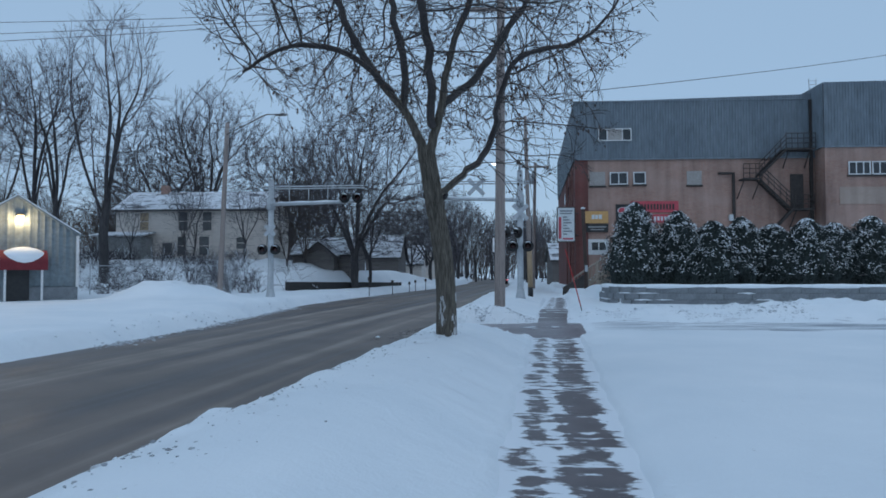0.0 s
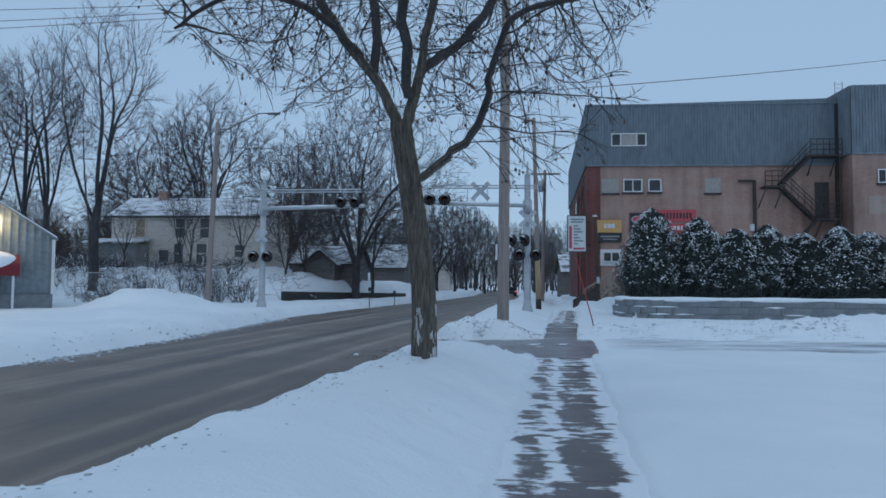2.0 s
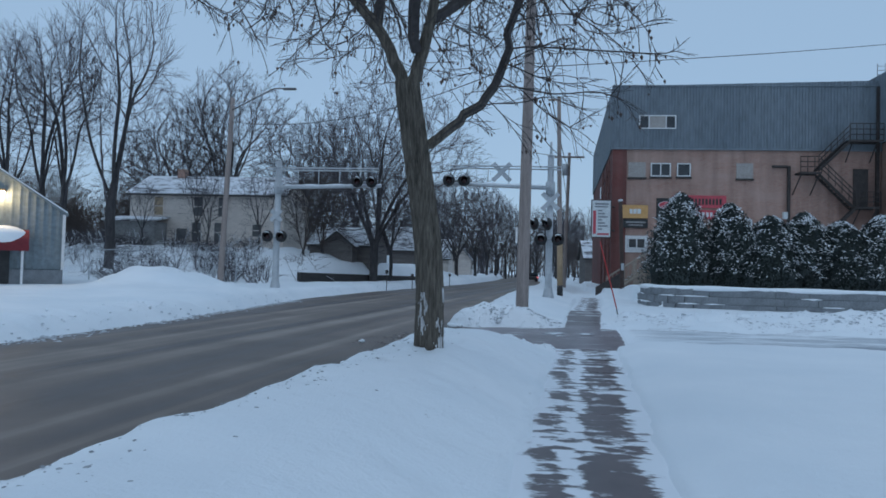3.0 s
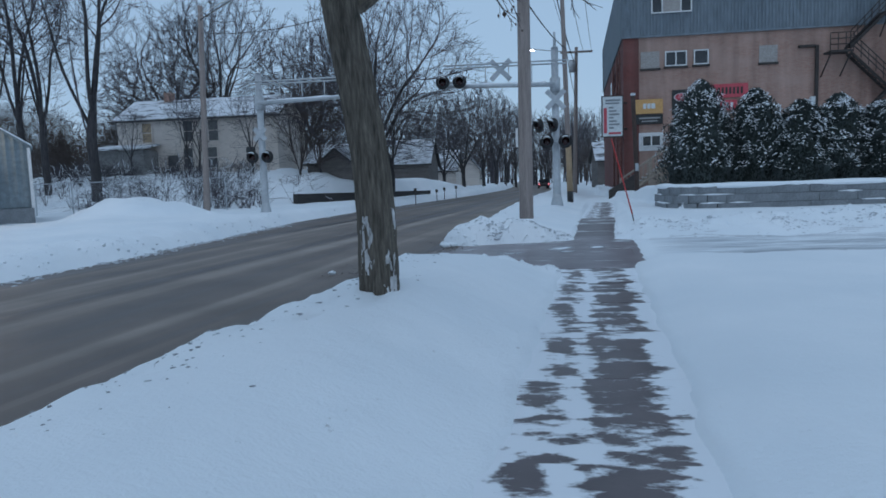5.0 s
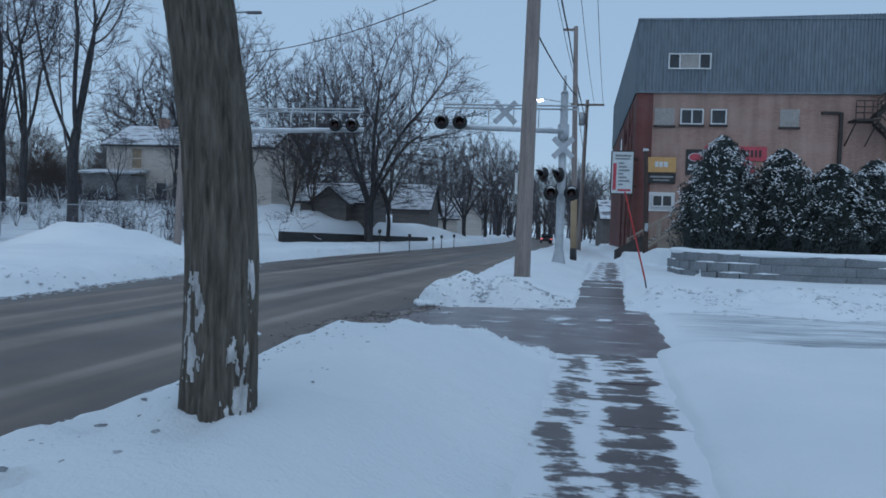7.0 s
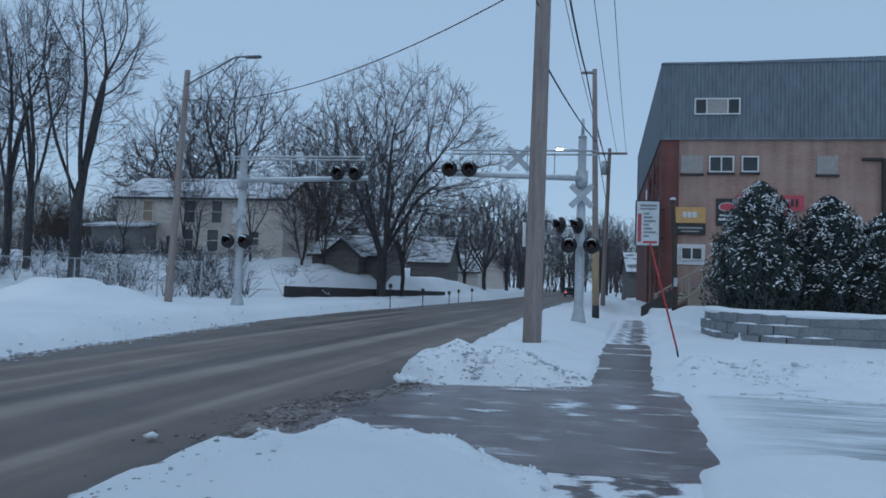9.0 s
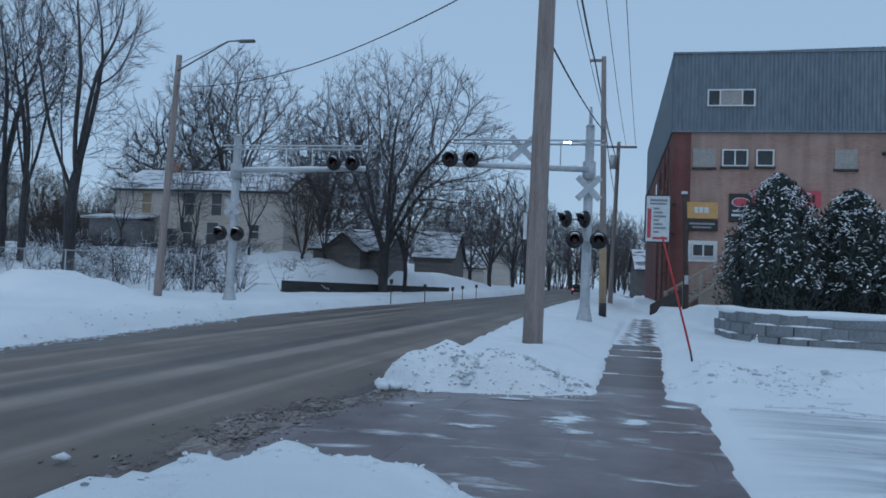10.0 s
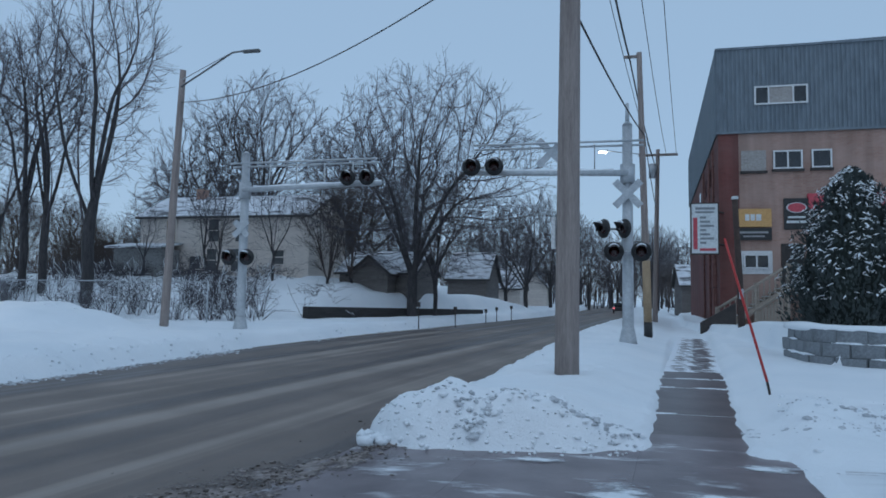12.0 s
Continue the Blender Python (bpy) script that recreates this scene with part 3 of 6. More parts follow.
# ---- utility poles, lamp and crossing signals ----
def utility_pole(x, y, z0, top, r0, r1, lean=(0, 0), label="weathered wooden utility pole standing in snow"):
    p = thing("utility_pole", label, "pole", (x, y, z0), group="utility poles")
    part("shaft", Tubes().add([(lean[0] * k / 8, lean[1] * k / 8, -0.5 * (k == 0) + (top - z0) * k / 8) for k in range(9)], [r0 + (r1 - r0) * k / 8 for k in range(9)], 16).mesh("shaft"), POLE_WOOD, p)
    return p


pole_a = utility_pole(0.72, 26.95, 0.25, 13.6, 0.215, 0.15, (0.1, 0))
part("crossarm", boxed(-1.3, -0.2, 11.75, 1.3, -0.08, 11.9, bevel=0.01), POLE_WOOD, pole_a)
for xx in (-1.2, -0.5, 0.5, 1.2):
    part("insulator", rod((xx, -0.14, 11.9), (xx, -0.14, 12.1), 0.05, 0.03), ALUMINIUM, pole_a)
part("number_plate", boxed(-0.27, -0.02, 2.2, -0.2, 0.16, 2.75), WHITE, pole_a, "small white plate with black bars")
pole_b = utility_pole(3.0, 42.0, 0.4, 11.3, 0.15, 0.10, (-0.28, 0))
part("crossarm", boxed(-0.85, -0.06, 10.7, -0.25, 0.06, 10.8, bevel=0.01), POLE_WOOD, pole_b)
# tan guard and black butt at the pole's foot
part("pole_guard", Tubes().add([(-0.01, 0, 0.36), (-0.065, 0, 2.7)], [0.158, 0.152], 14).mesh("pole_guard"), simple("tan_plastic_guard", (0.36, 0.25, 0.15), (0.44, 0.31, 0.19), 3.0, 0.6), pole_b, "tan plastic guard")
part("butt", Tubes().add([(0, 0, -0.2), (-0.008, 0, 0.35)], [0.165, 0.16], 14).mesh("butt"), BLACK, pole_b, "blackened foot")
pole_c = utility_pole(4.5, 60.0, 0.4, 11.3, 0.17, 0.12, (0.25, 0))
part("crossarm", boxed(-0.95, -0.2, 10.45, 1.45, -0.08, 10.6, bevel=0.01), POLE_WOOD, pole_c)
part("transformer", rod((-0.1, -0.35, 9.0), (-0.1, -0.35, 9.9), 0.24, None, 12), ALUMINIUM, pole_c)

LAMP_GREY = simple("dull_grey_lamp_metal", (0.10, 0.105, 0.11), (0.17, 0.175, 0.18), 4.0, 0.5, 0.2, 0.1)
lamp_post = thing("street_lamp", "leaning wooden pole street lamp with long metal arm", "street lamp", (-14.5, 37.1, 0.1))
part("pole", Tubes().add([(0.045 * k, 0, -0.3 + 1.275 * k) for k in range(9)], [0.16 - 0.006 * k for k in range(9)], 12).mesh("pole"), POLE_WOOD, lamp_post)
part("arm", Tubes().add([(0.38, -0.1, 9.25), (1.5, -0.3, 9.72), (2.75, -0.58, 10.22), (3.3, -0.7, 10.2)], [0.032] * 4, 6).mesh("arm"), LAMP_GREY, lamp_post)
part("brace", Tubes().add([(0.38, -0.1, 9.5), (1.6, -0.3, 9.92), (2.8, -0.6, 10.24)], [0.018] * 3, 5).mesh("brace"), ALUMINIUM, lamp_post)
bm = bmesh.new()
box(bm, 3.25, -0.82, 10.1, 3.95, -0.64, 10.22, 0.05)
part("lamp_head", bm, LAMP_GREY, lamp_post)


def signal_pair(parent, x, z, y=-0.22, face=-1, gap=0.74, turn=0.0, size=1.0):
    """Two round flashing-light units on a short bar; face -1 looks towards -y."""
    made = []
    bar = part("signal_bar", rod((x - gap / 2, y + 0.12, z), (x + gap / 2, y + 0.12, z), 0.04), ALUMINIUM, parent)
    for k in (-1, 1):
        cx = x + k * gap / 2
        u = part("signal_light", rod((cx, y - 0.03 * face * -1, z), (cx, y, z), 0.30, 0.30, 20), BLACK, parent, "black round signal target")
        made += [u, part("lens", rod((cx, y + face * 0.045, z), (cx, y + face * 0.06, z), 0.155, 0.15, 16), LENS, u, "dark red unlit lens")]
        verts, faces = [], []
        seg = 14
        for i in range(seg + 1):
            a = radians(-20 + 220 * i / seg)
            for r, d in ((0.19, 0.03), (0.19, 0.40 - 0.22 * abs(math.cos(a)) ** 2)):
                verts.append((cx + r * math.cos(a), y + face * d, z + r * math.sin(a)))
            for r, d in ((0.175, 0.40 - 0.22 * abs(math.cos(a)) ** 2), (0.175, 0.03)):
                verts.append((cx + r * math.cos(a), y + face * d, z + r * math.sin(a)))
        for i in range(seg):
            for j in range(3):
                a = 4 * i + j
                faces.append((a, a + 1, a + 5, a + 4))
        made.append(part("hood", mesh_of("hood", verts, faces), BLACK, u))
        snow_v = Tubes().add([(cx + 0.2 * math.cos(radians(a)), y + face * 0.2, z + 0.19 * math.sin(radians(a)) + 0.02) for a in range(40, 141, 20)], [0.01, 0.03, 0.04, 0.045, 0.03, 0.01], 6)
        made.append(part("snow_cap", snow_v.mesh("snow_cap"), SNOW_CAP, u))
        at = Matrix.Translation((cx, y, z))
        for ob in made:
            ob.data.transform(at @ Matrix.Rotation(radians(turn), 4, "Z") @ Matrix.Scale(size, 4) @ at.inverted())
        made = []
    return bar


def crossbuck(parent, x, z, y, size=0.6, tilt=0.0, mat=None, letters=True):
    cb = part("crossbuck", boxed(-size, -0.012, -0.11, size, 0.0, 0.11), mat or WHITE, parent, "white crossed warning boards")
    cb.location, cb.rotation_euler = (x, y, z), (0, radians(45), tilt)
    c2 = part("board", boxed(-size, -0.026, -0.11, size, -0.014, 0.11), mat or WHITE, cb)
    c2.rotation_euler = (0, radians(90), 0)
    for o, sgn in ((cb, -0.013), (c2, -0.027)) if letters else ():
        for a, b in ((-size + 0.1, -0.16), (0.16, size - 0.1)):
            part("lettering_bar", boxed(a, sgn - 0.002, -0.04, b, sgn, 0.04), BLACK, o)
    return cb


def signal_mast(x, y, z0, height, arm_to, arm_z, label):
    """A galvanised mast with a cantilever arm and upper tie rod."""
    g = thing("crossing_signal", label, "railway signal", (x, y, z0), group="level crossing signals")
    part("mast", Tubes().add([(0, 0, -0.3), (0, 0, 0.5), (0, 0, height)], [0.2, 0.17, 0.15], 16).mesh("mast"), ALUMINIUM, g)
    part("mast_cap", rod((0, 0, height), (0, 0, height + 0.12), 0.17, 0.06, 16), ALUMINIUM, g)
    part("foot", Tubes().add([(0, 0, -0.25), (0, 0, 0.1), (0, 0, 0.45)], [0.32, 0.25, 0.18], 12).mesh("foot"), ALUMINIUM, g)
    part("arm", rod((0, -0.18, arm_z), (arm_to, -0.18, arm_z + 0.12), 0.10, 0.07, 10), ALUMINIUM, g)
    part("collar", rod((0, 0, arm_z - 0.3), (0, 0, arm_z + 0.3), 0.23, None, 14), ALUMINIUM, g)
    for dz, dy in ((1.0, -0.25), (0.9, -0.05)):
        part("tie_rod", rod((-0.5 * math.copysign(1, arm_to), dy, arm_z + dz), (arm_to * 0.97, dy, arm_z + dz + 0.02), 0.035), ALUMINIUM, g)
    n = 5
    for k in range(1, n):
        xx = arm_to * k / n
        part("upright", rod((xx, -0.18, arm_z + 0.08), (xx, -0.18, arm_z + 0.95), 0.022), ALUMINIUM, g)
    part("snow_cap", Tubes().add([(arm_to * k / 12, -0.18, arm_z + 0.085 + 0.012 * k - 0.002 * k) for k in range(1, 13)], [0.05 + 0.02 * math.sin(k * 2.1) for k in range(1, 13)], 6).mesh("snow_cap"), SNOW_CAP, g)
    return g


signal_l = signal_mast(-11.93, 38.09, 0.3, 6.6, 5.5, 5.22, "galvanised level crossing mast with cantilever arm and lights")
signal_pair(signal_l, 4.68, 5.53, -0.45, -1)
signal_pair(signal_l, 0.0, 2.66, -0.35, -1)
crossbuck(signal_l, 0, 3.75, -0.2, 0.40, 0.0, ALUMINIUM, False)
signal_r = signal_mast(2.08, 36.6, 0.3, 6.75, -5.0, 5.2, "galvanised level crossing mast with arm over the road")
part("finial", rod((0, 0, 6.8), (0, 0, 7.45), 0.07, 0.05, 10), ALUMINIUM, signal_r)
signal_pair(signal_r, -4.5, 5.48, -0.45, -1)
signal_pair(signal_r, -0.02, 2.74, -0.4, -1, 0.80)
signal_pair(signal_r, -0.40, 3.46, -0.3, -1, 0.62, -52, 1.0)
crossbuck(signal_r, 0.0, 4.55, -0.22, 0.55, 0.0, ALUMINIUM, False)
crossbuck(signal_r, -2.35, 5.95, -0.05, 0.6, 0.0, ALUMINIUM, False)

# ---- trees ----
def colonise(seeds, parents, cloud, step, reach, kill, lift, jitter, seed):
    """Branches that grow from the seeds towards a cloud of buds until each is reached."""
    rng_np = np.random.default_rng(seed)
    pos, par = [np.array(p, float) for p in seeds], list(parents)
    cloud = np.asarray(cloud, float)
    best = np.full(len(cloud), 1e9)
    who = np.zeros(len(cloud), int)
    fresh = list(range(len(pos)))
    spent = {}
    for turn in range(160):
        for c0 in range(0, len(fresh), 200):
            ids = fresh[c0:c0 + 200]
            d = np.linalg.norm(cloud[:, None, :] - np.array([pos[i] for i in ids])[None], axis=2)
            j = d.argmin(1)
            dm = d[np.arange(len(cloud)), j]
            closer = dm < best
            best[closer] = dm[closer]
            who[closer] = np.array(ids)[j[closer]]
        live = best > kill
        cloud, best, who = cloud[live], best[live], who[live]
        act = best < reach
        if not act.any():
            break
        fresh = []
        for i in np.unique(who[act]):
            if spent.get(i, 0) > 4:
                continue
            pull = ((cloud[act & (who == i)] - pos[i]) / best[act & (who == i)][:, None]).mean(0)
            pull = pull / (np.linalg.norm(pull) + 1e-6) + rng_np.normal(0, jitter, 3) + (0, 0, lift)
            spent[i] = spent.get(i, 0) + 1
            pos.append(pos[i] + step * pull / np.linalg.norm(pull))
            par.append(int(i))
            fresh.append(len(pos) - 1)
    return pos, par


def limbs_to_tubes(pos, par, thin, trunk_r, heavy, wood, twigs, rng, sprout, droop=0.0, tips=None, frozen=0):
    """Tubes along the grown branches, thicker where more tips hang on them, with fine shoots at the ends."""
    n = len(pos)
    kids = [[] for _ in range(n)]
    for i in range(n):
        if par[i] >= 0:
            kids[par[i]].append(i)
    load = [0.0] * n
    for i in range(n - 1, -1, -1):
        load[i] = sum(load[k] for k in kids[i]) or 1.0
    pos = [Vector(p) for p in pos]
    for turn in range(2):
        for i in range(frozen, n):
            if par[i] >= 0 and kids[i]:
                pos[i] = pos[i] * 0.5 + pos[par[i]] * 0.25 + pos[max(kids[i], key=lambda k: load[k])] * 0.25
    power = math.log(max(load)) / math.log(trunk_r / thin)
    rad = [thin * l ** (1 / power) for l in load]
    starts = [i for i in range(n) if par[i] < 0]
    while starts:
        i = starts.pop()
        chain = [i] if par[i] < 0 else [par[i], i]
        while kids[chain[-1]]:
            ks = sorted(kids[chain[-1]], key=lambda k: -load[k])
            starts += ks[1:]
            chain.append(ks[0])
        if len(chain) < 2 or chain[-1] < frozen:
            continue
        r = [rad[k] for k in chain]
        if par[i] >= 0:
            r[0] = min(r[0], r[1] * 1.1)
        pts = [Vector(pos[k]) for k in chain]
        cutat = next((k for k, v in enumerate(r) if v < heavy), len(r))
        if cutat >= 2:
            wood.add(pts[:cutat + 1], r[:cutat + 1], 7, False)
        if cutat < len(r) - 1:
            a = max(cutat - 1, 0)
            twigs.add(pts[a:], r[a:], 4 if r[a] > thin * 3 else 3, False)
    for i in range(frozen, n):
        if rad[i] < thin * 3.0 and par[i] >= 0:
            d = (Vector(pos[i]) - Vector(pos[par[i]])).normalized()
            for j in range(sprout if not kids[i] else max(1, sprout - 1)):
                e = (d * 1.1 + Vector((rng.gauss(0, 0.30), rng.gauss(0, 0.30), rng.gauss(0.15 - droop, 0.22)))).normalized()
                l = rng.uniform(0.5, 1.3) * SHOOT[0]
                p = Vector(pos[i])
                m = p + e * l * rng.uniform(0.3, 0.55)
                q = p + e * l + Vector((0, 0, (0.12 - droop) * l * 0.5))
                twigs.add([p, q], [thin * 0.85, thin * 0.45], 3, False)
                for f in range(2):
                    side = (e * 1.1 + Vector((rng.gauss(0, 0.42), rng.gauss(0, 0.42), rng.gauss(0.1 - droop, 0.3)))).normalized()
                    twigs.add([m, m + side * l * 0.5], [thin * 0.65, thin * 0.4], 3, False)
                    m = p + e * l * 0.7
                if tips is not None:
                    tips.append((q, e))
                    tips.append((m + side * l * 0.3, side))


SHOOT = [1.25]


def grown_tree(seed, height, trunk_r, fork, limbs, tilt, shape, buds, thin, sprout=2, lift=0.12, reach=3.0, kill=0.6, offset=(0, 0), jitter=0.22):
    """A bare tree: stems or a forked trunk, then branches that fill the crown's outline shape(h), h from 0 to 1."""
    rng = random.Random(seed)
    pos, par = [Vector((0, 0, -0.4))], [-1]
    for k in range(1, 7):
        pos.append(Vector((rng.gauss(0, 0.04) * k ** 0.5, rng.gauss(0, 0.04) * k ** 0.5, fork * k / 6)))
        par.append(k - 1)
    for j in range(limbs):
        a = 2 * math.pi * (j + rng.uniform(-0.25, 0.25)) / limbs
        lean = tilt * rng.uniform(0.6, 1.3)
        d = Vector((math.cos(a) * lean, math.sin(a) * lean, 1)).normalized()
        p = len(pos) - 1 if j == 0 else rng.choice((4, 5, 6))
        if j == 0:
            p = 6
        q = pos[p].copy()
        for k in range(5):
            d = (d + Vector((rng.gauss(0, 0.09), rng.gauss(0, 0.09), 0.06))).normalized()
            q = q + d * 0.09 * (height - fork)
            pos.append(q.copy())
            par.append(p)
            p = len(pos) - 1
    cloud = []
    while len(cloud) < buds:
        h = rng.random()
        z = fork * 0.75 + (height - fork * 0.75) * h
        a, r = rng.uniform(0, 2 * math.pi), rng.random() ** 0.42
        e = shape(h) * (1 + 0.16 * math.sin(3 * a + seed) + 0.10 * math.sin(5 * a + 7 * h))
        if rng.random() < shape(h) ** 2 / 44:
            cloud.append((offset[0] * h + e * r * math.cos(a), offset[1] * h + e * r * math.sin(a), z))
    pos, par = colonise(pos, par, cloud, 0.42, reach, kill, lift, jitter, seed)
    wood, twigs = Tubes(), Tubes()
    limbs_to_tubes(pos, par, thin, trunk_r, thin * 4.5, wood, twigs, rng, sprout)
    return wood.mesh("trunk"), twigs.mesh("crown", False)


def dome(rx, low=0.25):
    return lambda h: rx * math.sqrt(max(0.0, 1 - ((h - 0.42) / 0.59) ** 2)) * (low + (1 - low) * min(1, h / 0.25))


def vase(rx):
    return lambda h: rx * (0.25 + 0.75 * min(1.0, h / 0.6)) * (1 - max(0.0, (h - 0.62) / 0.40) ** 2.2)


SPECIES = {
    "oak": grown_tree(21, 15.9, 0.34, 3.4, 7, 0.62, dome(7.0, 0.5), 3300, 0.0135, 2, 0.14, 3.4, 0.62, (1.3, 0), 0.12),
    "tall": grown_tree(22, 18.2, 0.30, 5.0, 6, 0.24, vase(3.3), 1300, 0.0130, 2, 0.35, 3.4, 0.6, (0.5, 0), 0.12),
    "tall_b": grown_tree(23, 17.0, 0.24, 5.5, 5, 0.28, vase(3.7), 1150, 0.0125, 2, 0.28, 3.4, 0.65, (-1.2, 0), 0.14),
    "fan": grown_tree(24, 19.2, 0.30, 4.0, 9, 0.42, vase(5.8), 2300, 0.0170, 2, 0.25, 3.4, 0.65, (0, 0), 0.10),
    "gnarled": grown_tree(25, 15.5, 0.34, 4.2, 7, 0.85, dome(5.9, 0.4), 1500, 0.019, 2, 0.02, 3.2, 0.7, (0, 0), 0.36),
    "slender": grown_tree(26, 9.6, 0.13, 2.2, 5, 0.35, vase(2.5), 520, 0.0125, 1, 0.22, 2.4, 0.5, (0, 0), 0.14),
    "round": grown_tree(27, 12.5, 0.24, 2.6, 7, 0.6, dome(5.2, 0.5), 1000, 0.0180, 2, 0.16, 3.2, 0.8, (0, 0), 0.14),
    "round_b": grown_tree(28, 14.0, 0.24, 3.0, 6, 0.45, vase(4.8), 900, 0.0185, 2, 0.22, 3.2, 0.85, (0, 0), 0.12),
    "thicket": grown_tree(29, 6.6, 0.10, 0.5, 11, 0.34, vase(2.1), 900, 0.0125, 2, 0.4, 2.4, 0.36, (0, 0), 0.12),
}


def plant(kind, x, y, z, scale, turn, label):
    t = thing("bare_tree", label, "tree", (x, y, z), group="bare trees")
    wood, crown = SPECIES[kind]
    part("trunk", wood, BARK_FAR, t)
    part("crown", crown, THICKET_BROWN if kind == "thicket" else TWIG_FAR, t)
    t.rotation_euler, t.scale = (0, 0, turn), (scale, scale, scale)
    return t


# ---- street tree on the verge ----
TREE = Vector((-0.58, 11.95, 0.40))
street_tree = thing("street_tree", "bare grey-barked tree with dry seed clusters on the snowy verge", "tree", TREE)
rng = random.Random(5)


def trunk_line(z):
    return Vector((-0.03 - 0.040 * math.log(1 + math.exp((z - 1.15) * 4)), 0.03 * math.sin(z * 1.3), z))


def trunk_radius(z):
    return 0.173 + 0.012 * math.exp(-max(z, 0) * 2.6) - 0.006 * max(z, 0)


def bark_shell(z, a, extra=0.0):
    """Bark of narrow upright ridges that weave into long diamonds."""
    q = Vector((math.cos(a) * 3.0, math.sin(a) * 3.0, z * 1.4))
    weave = 1.5 * noise.noise(q) + 0.55 * math.sin(z * 11.0 + 4 * noise.noise(q * 1.7))
    ridge = 0.010 * abs(math.sin(13 * a + weave)) + 0.009 * abs(math.sin(11 * a - weave * 1.3 + 1.0)) - 0.012 + 0.006 * noise.noise(q * 5.0)
    r = trunk_radius(z) + ridge + extra
    c = trunk_line(z)
    return (c.x + r * math.cos(a), c.y + r * math.sin(a), c.z)


verts, faces = [], []
NA, NZ = 220, 150
for i in range(NZ + 1):
    z = -0.35 + 3.75 * i / NZ
    for k in range(NA):
        verts.append(bark_shell(z, 2 * math.pi * k / NA))
for i in range(NZ):
    for k in range(NA):
        j = (k + 1) % NA
        faces.append((i * NA + k, i * NA + j, i * NA + NA + j, i * NA + NA + k))
part("trunk", mesh_of("trunk", verts, faces, True), BARK, street_tree)

twig_t, tips = Tubes(), []


BOUGHS = []


def limb_along(way, r0, r1):
    """A main limb through way points, with snow along its upper side."""
    way = [Vector(w) for w in way]
    pts = []
    for i in range(len(way) - 1):
        p0, p1, p2, p3 = way[max(i - 1, 0)], way[i], way[i + 1], way[min(i + 2, len(way) - 1)]
        for k in range(5):
            t = k / 5
            pts.append(0.5 * (2 * p1 + (p2 - p0) * t + (2 * p0 - 5 * p1 + 4 * p2 - p3) * t * t + (3 * p1 - p0 - 3 * p2 + p3) * t**3))
    pts.append(way[-1])
    pts = [p + Vector((rng.gauss(0, 0.02), rng.gauss(0, 0.02), 0)) if 0 < i else p for i, p in enumerate(pts)]
    n = len(pts)
    radii = [r0 + (r1 - r0) * (i / (n - 1)) ** 0.8 for i in range(n)]
    limb = Tubes().add(pts, radii, 10)
    ob = part("limb", limb.mesh("limb"), BARK, street_tree)
    cap = [(p + Vector((0, 0, r * 0.75)), r) for p, r in zip(pts, radii)]
    for i in range(1, n - 4, 3):
        if abs((pts[i + 1] - pts[i]).normalized().z) < 0.86 and rng.random() < 0.8:
            seg = cap[i:i + 4]
            part("snow_cap", Tubes().add([q[0] for q in seg], [0.004, seg[1][1] * 0.5, seg[2][1] * 0.45, 0.004], 6).mesh("snow_cap"), SNOW_CAP, ob)
    BOUGHS.append((pts, radii))


fork = trunk_line(3.25)
low = trunk_line(2.55)
limb_along([fork, fork + Vector((-0.38, 0, 0.75)), fork + Vector((-1.15, 0.1, 1.85)), fork + Vector((-1.7, 0.2, 3.0)), fork + Vector((-1.9, 0.2, 4.4))], 0.092, 0.02)
limb_along([fork + Vector((-0.42, 0, 0.85)), fork + Vector((-0.45, 0.25, 1.9)), fork + Vector((-0.75, 0.5, 3.1)), fork + Vector((-0.8, 0.7, 4.5))], 0.055, 0.014)
limb_along([fork, fork + Vector((0.22, -0.05, 0.7)), fork + Vector((0.42, -0.15, 1.8)), fork + Vector((0.85, -0.35, 3.0)), fork + Vector((0.9, -0.5, 4.5))], 0.098, 0.02)
limb_along([low, low + Vector((0.42, 0.1, 0.3)), low + Vector((0.95, 0.2, 0.85)), low + Vector((1.15, 0.25, 1.7)), low + Vector((1.5, 0.3, 2.5)), low + Vector((2.4, 0.3, 2.75))], 0.066, 0.015)
limb_along([fork + Vector((0.25, -0.05, 0.9)), fork + Vector((0.85, 0.4, 1.5)), fork + Vector((1.5, 0.9, 2.6)), fork + Vector((2.0, 1.2, 3.4))], 0.046, 0.012)
limb_along([fork + Vector((-0.6, 0.05, 1.15)), fork + Vector((-1.35, -0.3, 1.75)), fork + Vector((-2.3, -0.5, 1.85)), fork + Vector((-3.2, -0.4, 1.45))], 0.035, 0.006)
limb_along([fork + Vector((0.1, -0.1, 0.5)), fork + Vector((0.1, -0.9, 1.6)), fork + Vector((-0.1, -1.7, 2.9)), fork + Vector((-0.1, -2.2, 3.8))], 0.05, 0.012)
# branches fill the crown from the main limbs outwards
seeds, stems = [], []
for pts, radii in BOUGHS:
    for k, p in enumerate(pts):
        seeds.append(p)
        stems.append(len(seeds) - 2 if k else -1)
cloud = []
while len(cloud) < 3900:
    p = Vector((rng.uniform(-1, 1), rng.uniform(-1, 1), rng.uniform(-1, 1)))
    if p.length < 1 and rng.random() < 0.35 + 0.65 * p.length:
        z = 6.0 + p.z * (3.4 if p.z > 0 else 2.5)
        if z > 3.75 - 0.55 * smooth01(p.x, 0.1, 0.6) + 0.95 * smooth01(-p.x, 0.3, 0.9):
            cloud.append((-0.5 + p.x * 4.0, p.y * 3.8, z))
